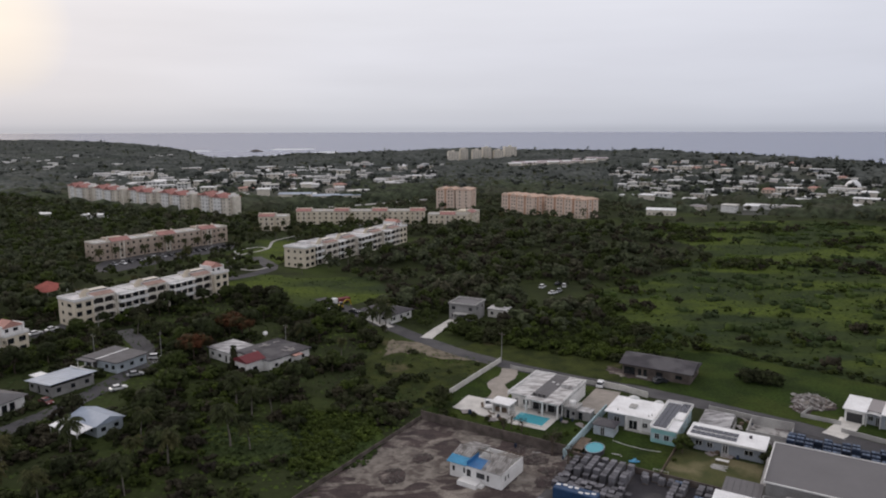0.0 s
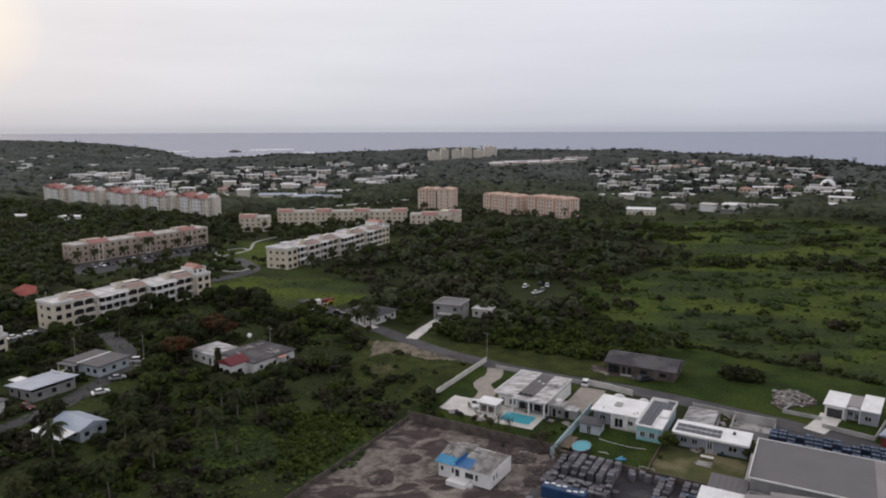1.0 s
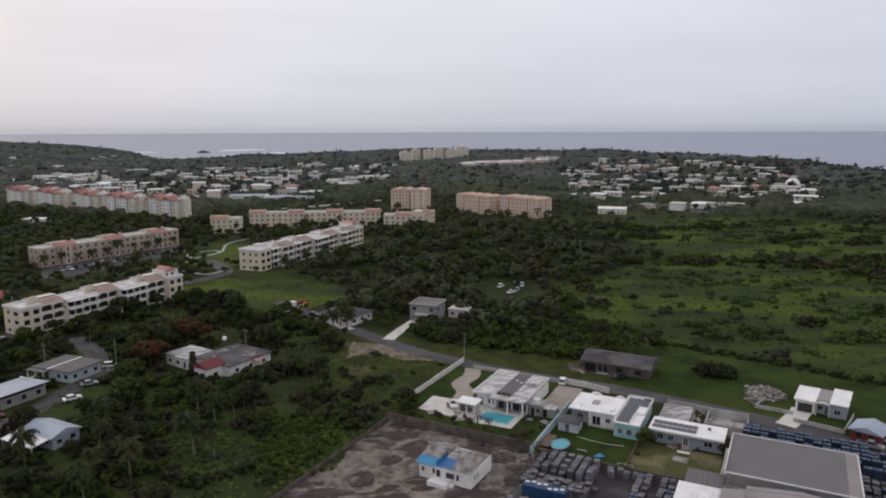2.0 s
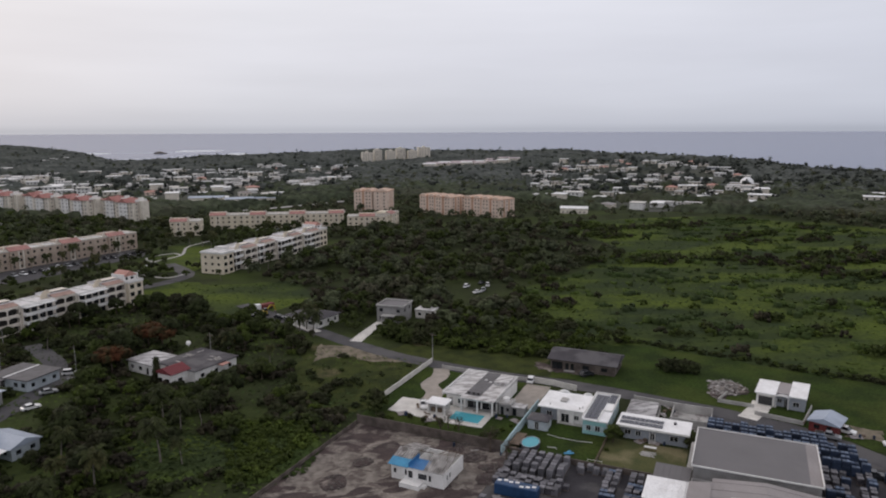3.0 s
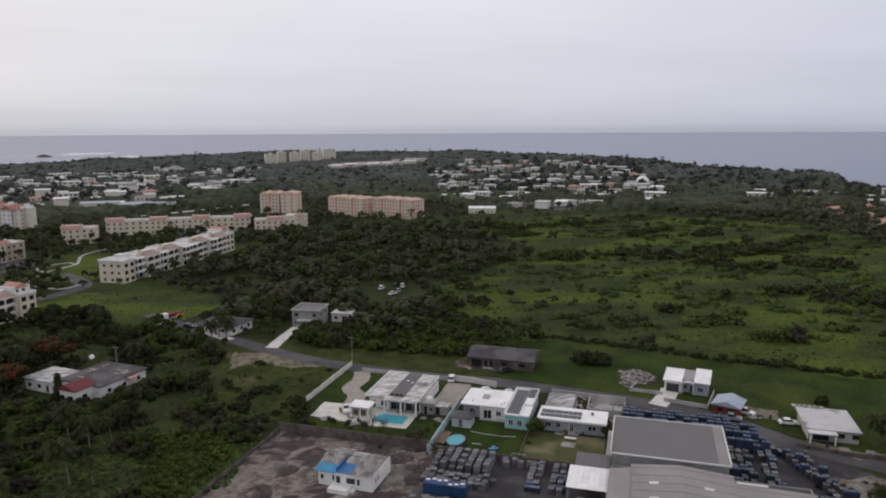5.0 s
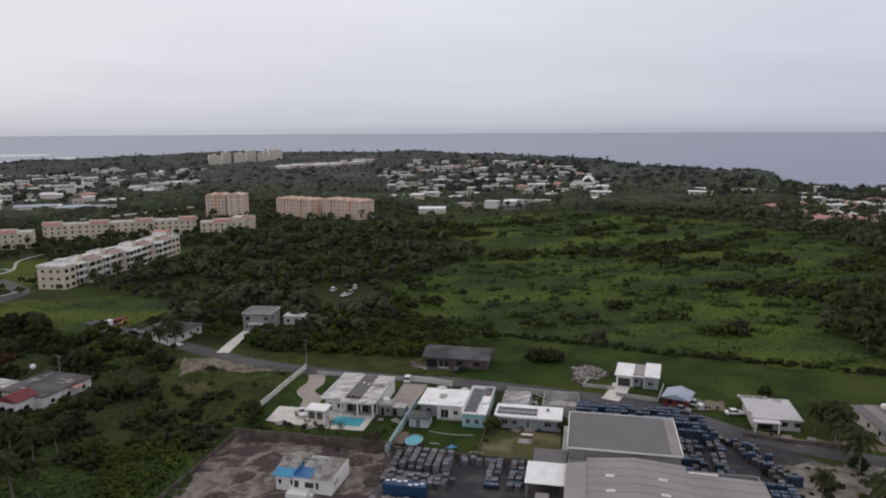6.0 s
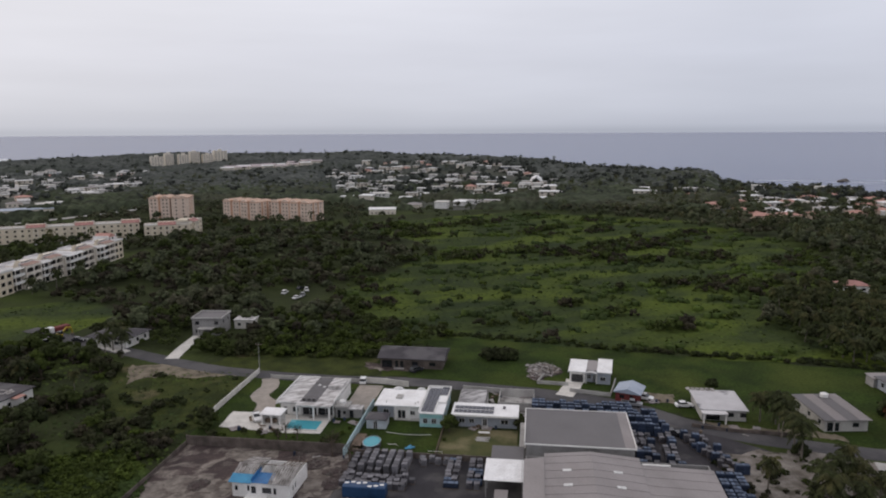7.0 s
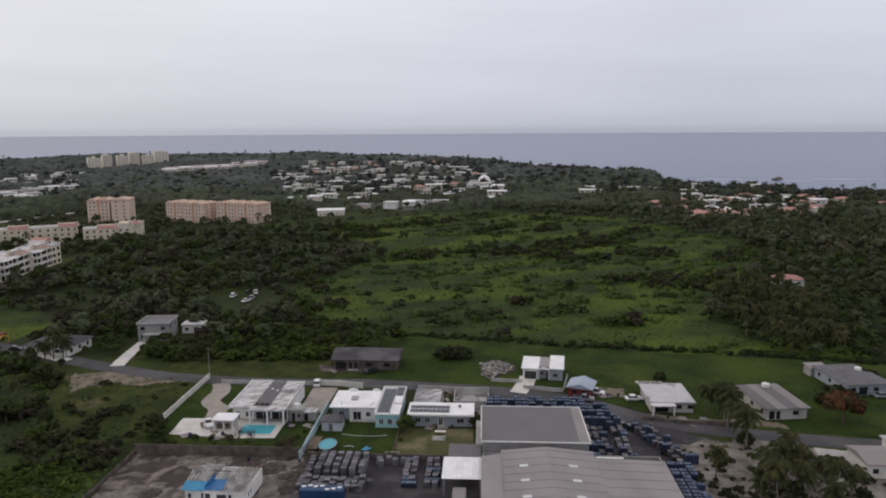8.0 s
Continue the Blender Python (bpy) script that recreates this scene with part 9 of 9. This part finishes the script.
def scrap():
    """Loose boards, drums and sheets in the back yards."""
    g = random.Random(41)
    protos = {}
    for u0, v0, u1, v1, n in ((-31, 155, -13, 170, 26), (-33, 146, -16, 148, 6), (-51, 131.5, -47, 134, 7), (-60, 145, -53, 149, 8), (-84, 139, -72, 141, 8), (14, 166, 22, 170, 6), (-50, 108, -20, 112, 14), (-22, 128, -14, 132, 6), (26, 150, 40, 156, 8), (-66, 122, -52, 130, 5)):
        for _ in range(n):
            x, y = lot(g.uniform(u0, u1), g.uniform(v0, v1))
            k = g.randrange(4)
            m = pose(x, y, 0.12, 0, 0, g.uniform(0, 360)) @ Matrix.Scale(g.uniform(0.7, 1.3), 4)
            if k in protos:
                copy_thing(protos[k], m)
                continue
            if k == 0:
                t = tagged(new("drum"), "dark steel drum standing in the yard", "drum", "yard scrap")
                bm = bmesh.new()
                ring(bm, 0, 0, 0, 0.88, 0.3, 0.3, 10)
                part("drum_body", bm, "wrap", t)
            elif k == 1:
                t = tagged(new("board_pile"), "loose pile of pale weathered boards", "boards", "yard scrap")
                for i in range(3):
                    part("board", boxes((i * 0.1, i * 0.3, i * 0.05, 2.0 + i * 0.1, i * 0.3 + 0.25, i * 0.05 + 0.05)), "rubble", t)
            elif k == 2:
                t = tagged(new("scrap_sheet"), "crumpled pale metal sheet on the ground", "sheet", "yard scrap")
                bm = bmesh.new()
                bmesh.ops.create_grid(bm, x_segments=5, y_segments=4, size=0.9)
                for v in bm.verts:
                    v.co.z = 0.12 + 0.22 * noise.noise(v.co * 1.9)
                bmesh.ops.solidify(bm, geom=bm.faces[:], thickness=0.03)
                part("sheet", bm, "metal_light", t)
            else:
                t = tagged(new("crate"), "small timber crate in the yard", "crate", "yard scrap")
                part("crate_body", bevel(boxes((0, 0, 0, 0.9, 0.7, 0.6)), 0.03), "timber", t)
            t.matrix_basis = m
            protos[k] = t


scrap()


def surf():
    g = random.Random(9)
    for k, (x, y, w, d, rz) in enumerate(((800, 720, 90, 5, -36), (852, 655, 80, 5, -45), (930, 640, 120, 6, -40), (620, 690, 50, 4, -20), (760, 655, 60, 4, -40), (-560, 1860, 160, 10, 14), (-430, 2050, 220, 14, 10), (-640, 2350, 300, 14, 8), (-330, 1930, 120, 8, -6))):
        outline = []
        a = radians(rz)
        for i in range(24):
            th = 2 * math.pi * i / 24
            px, py = w / 2 * math.cos(th) * g.uniform(0.75, 1.1), d / 2 * math.sin(th) * g.uniform(0.5, 1.3)
            outline.append((x + px * math.cos(a) - py * math.sin(a), y + px * math.sin(a) + py * math.cos(a)))
        patch("water_surf_%d" % (k + 1), outline, "foam", -2.36, "white line of breaking surf", "surf", 0.3, 1)
    t = thing("rock", 850, 672, -2.6, 20, "dark rock islet in the surf", "rock")
    bm = bmesh.new()
    bmesh.ops.create_icosphere(bm, subdivisions=3, radius=1.0)
    for v in bm.verts:
        v.co = Vector((v.co.x * 14, v.co.y * 6, v.co.z * 4)) * (1 + 0.4 * noise.noise(v.co * 1.7))
    part("rock_body", bm, "debris", t)


surf()


# ---- pale tracks over the bare plot ----
def tracks():
    g = random.Random(91)
    for k in range(9):
        x, y = -20 + k * 0.5, 123.5 + k * 1.5 + g.uniform(-0.6, 0.6)
        bend = g.uniform(-2.0, 3.0)
        strip("sand_track", [(x, y), (x + 5, y + 0.8 + bend * 0.5), (x + 10 + g.uniform(-2, 2), y + 2.6 + bend), (x + 15 + g.uniform(-2, 2), y + 3.0 + bend * 0.4)], g.uniform(0.3, 0.9), "track_sand", 0.075 + 0.004 * k, "pale sandy wheel track over bare dirt", "track", 0.05)


tracks()


# ---- pale patches for sun glint and surf on the bay ----
def bay_glint_surf():
    for k, (x, y, a, b) in enumerate(((-808, 2764, 62, 112), (-586, 2520, 72, 123), (-397, 2178, 29, 114), (-312, 2033, 24, 73), (-867, 2312, 73, 53), (-414, 1936, 92, 35))):
        outline = [(x + a * math.cos(w) * (1 + 0.15 * math.sin(3 * w + k)), y + b * math.sin(w) * (1 + 0.3 * math.sin(2 * w + k))) for w in [q * math.pi / 9 for q in range(18)]]
        # foam colour paints the sun's glint on the bay along with the surf
        patch("water_bright_%d" % (k + 1), outline, "foam", -2.34, "pale painted patch of sun glint and surf", "surf", 0.3, 1)
    t = thing("rock", -638, 2254, -2.8, 10, "long dark rock among the pale bay patches", "rock")
    bm = bmesh.new()
    bmesh.ops.create_icosphere(bm, subdivisions=2, radius=1, matrix=Matrix.Diagonal((22, 7, 6, 1)))
    for v in bm.verts:
        v.co.z *= 1 + 0.5 * math.sin(v.co.x * 0.4)
    part("stone", bm, "debris", t)


bay_glint_surf()

strip("pavement_yard_drive", [(-13, 223.5), (-9.4, 233), (-5.6, 241.6), (-3.4, 246.4)], 3.6, "pale_concrete", 0.11, "pale concrete drive up to a grey house", "drive")
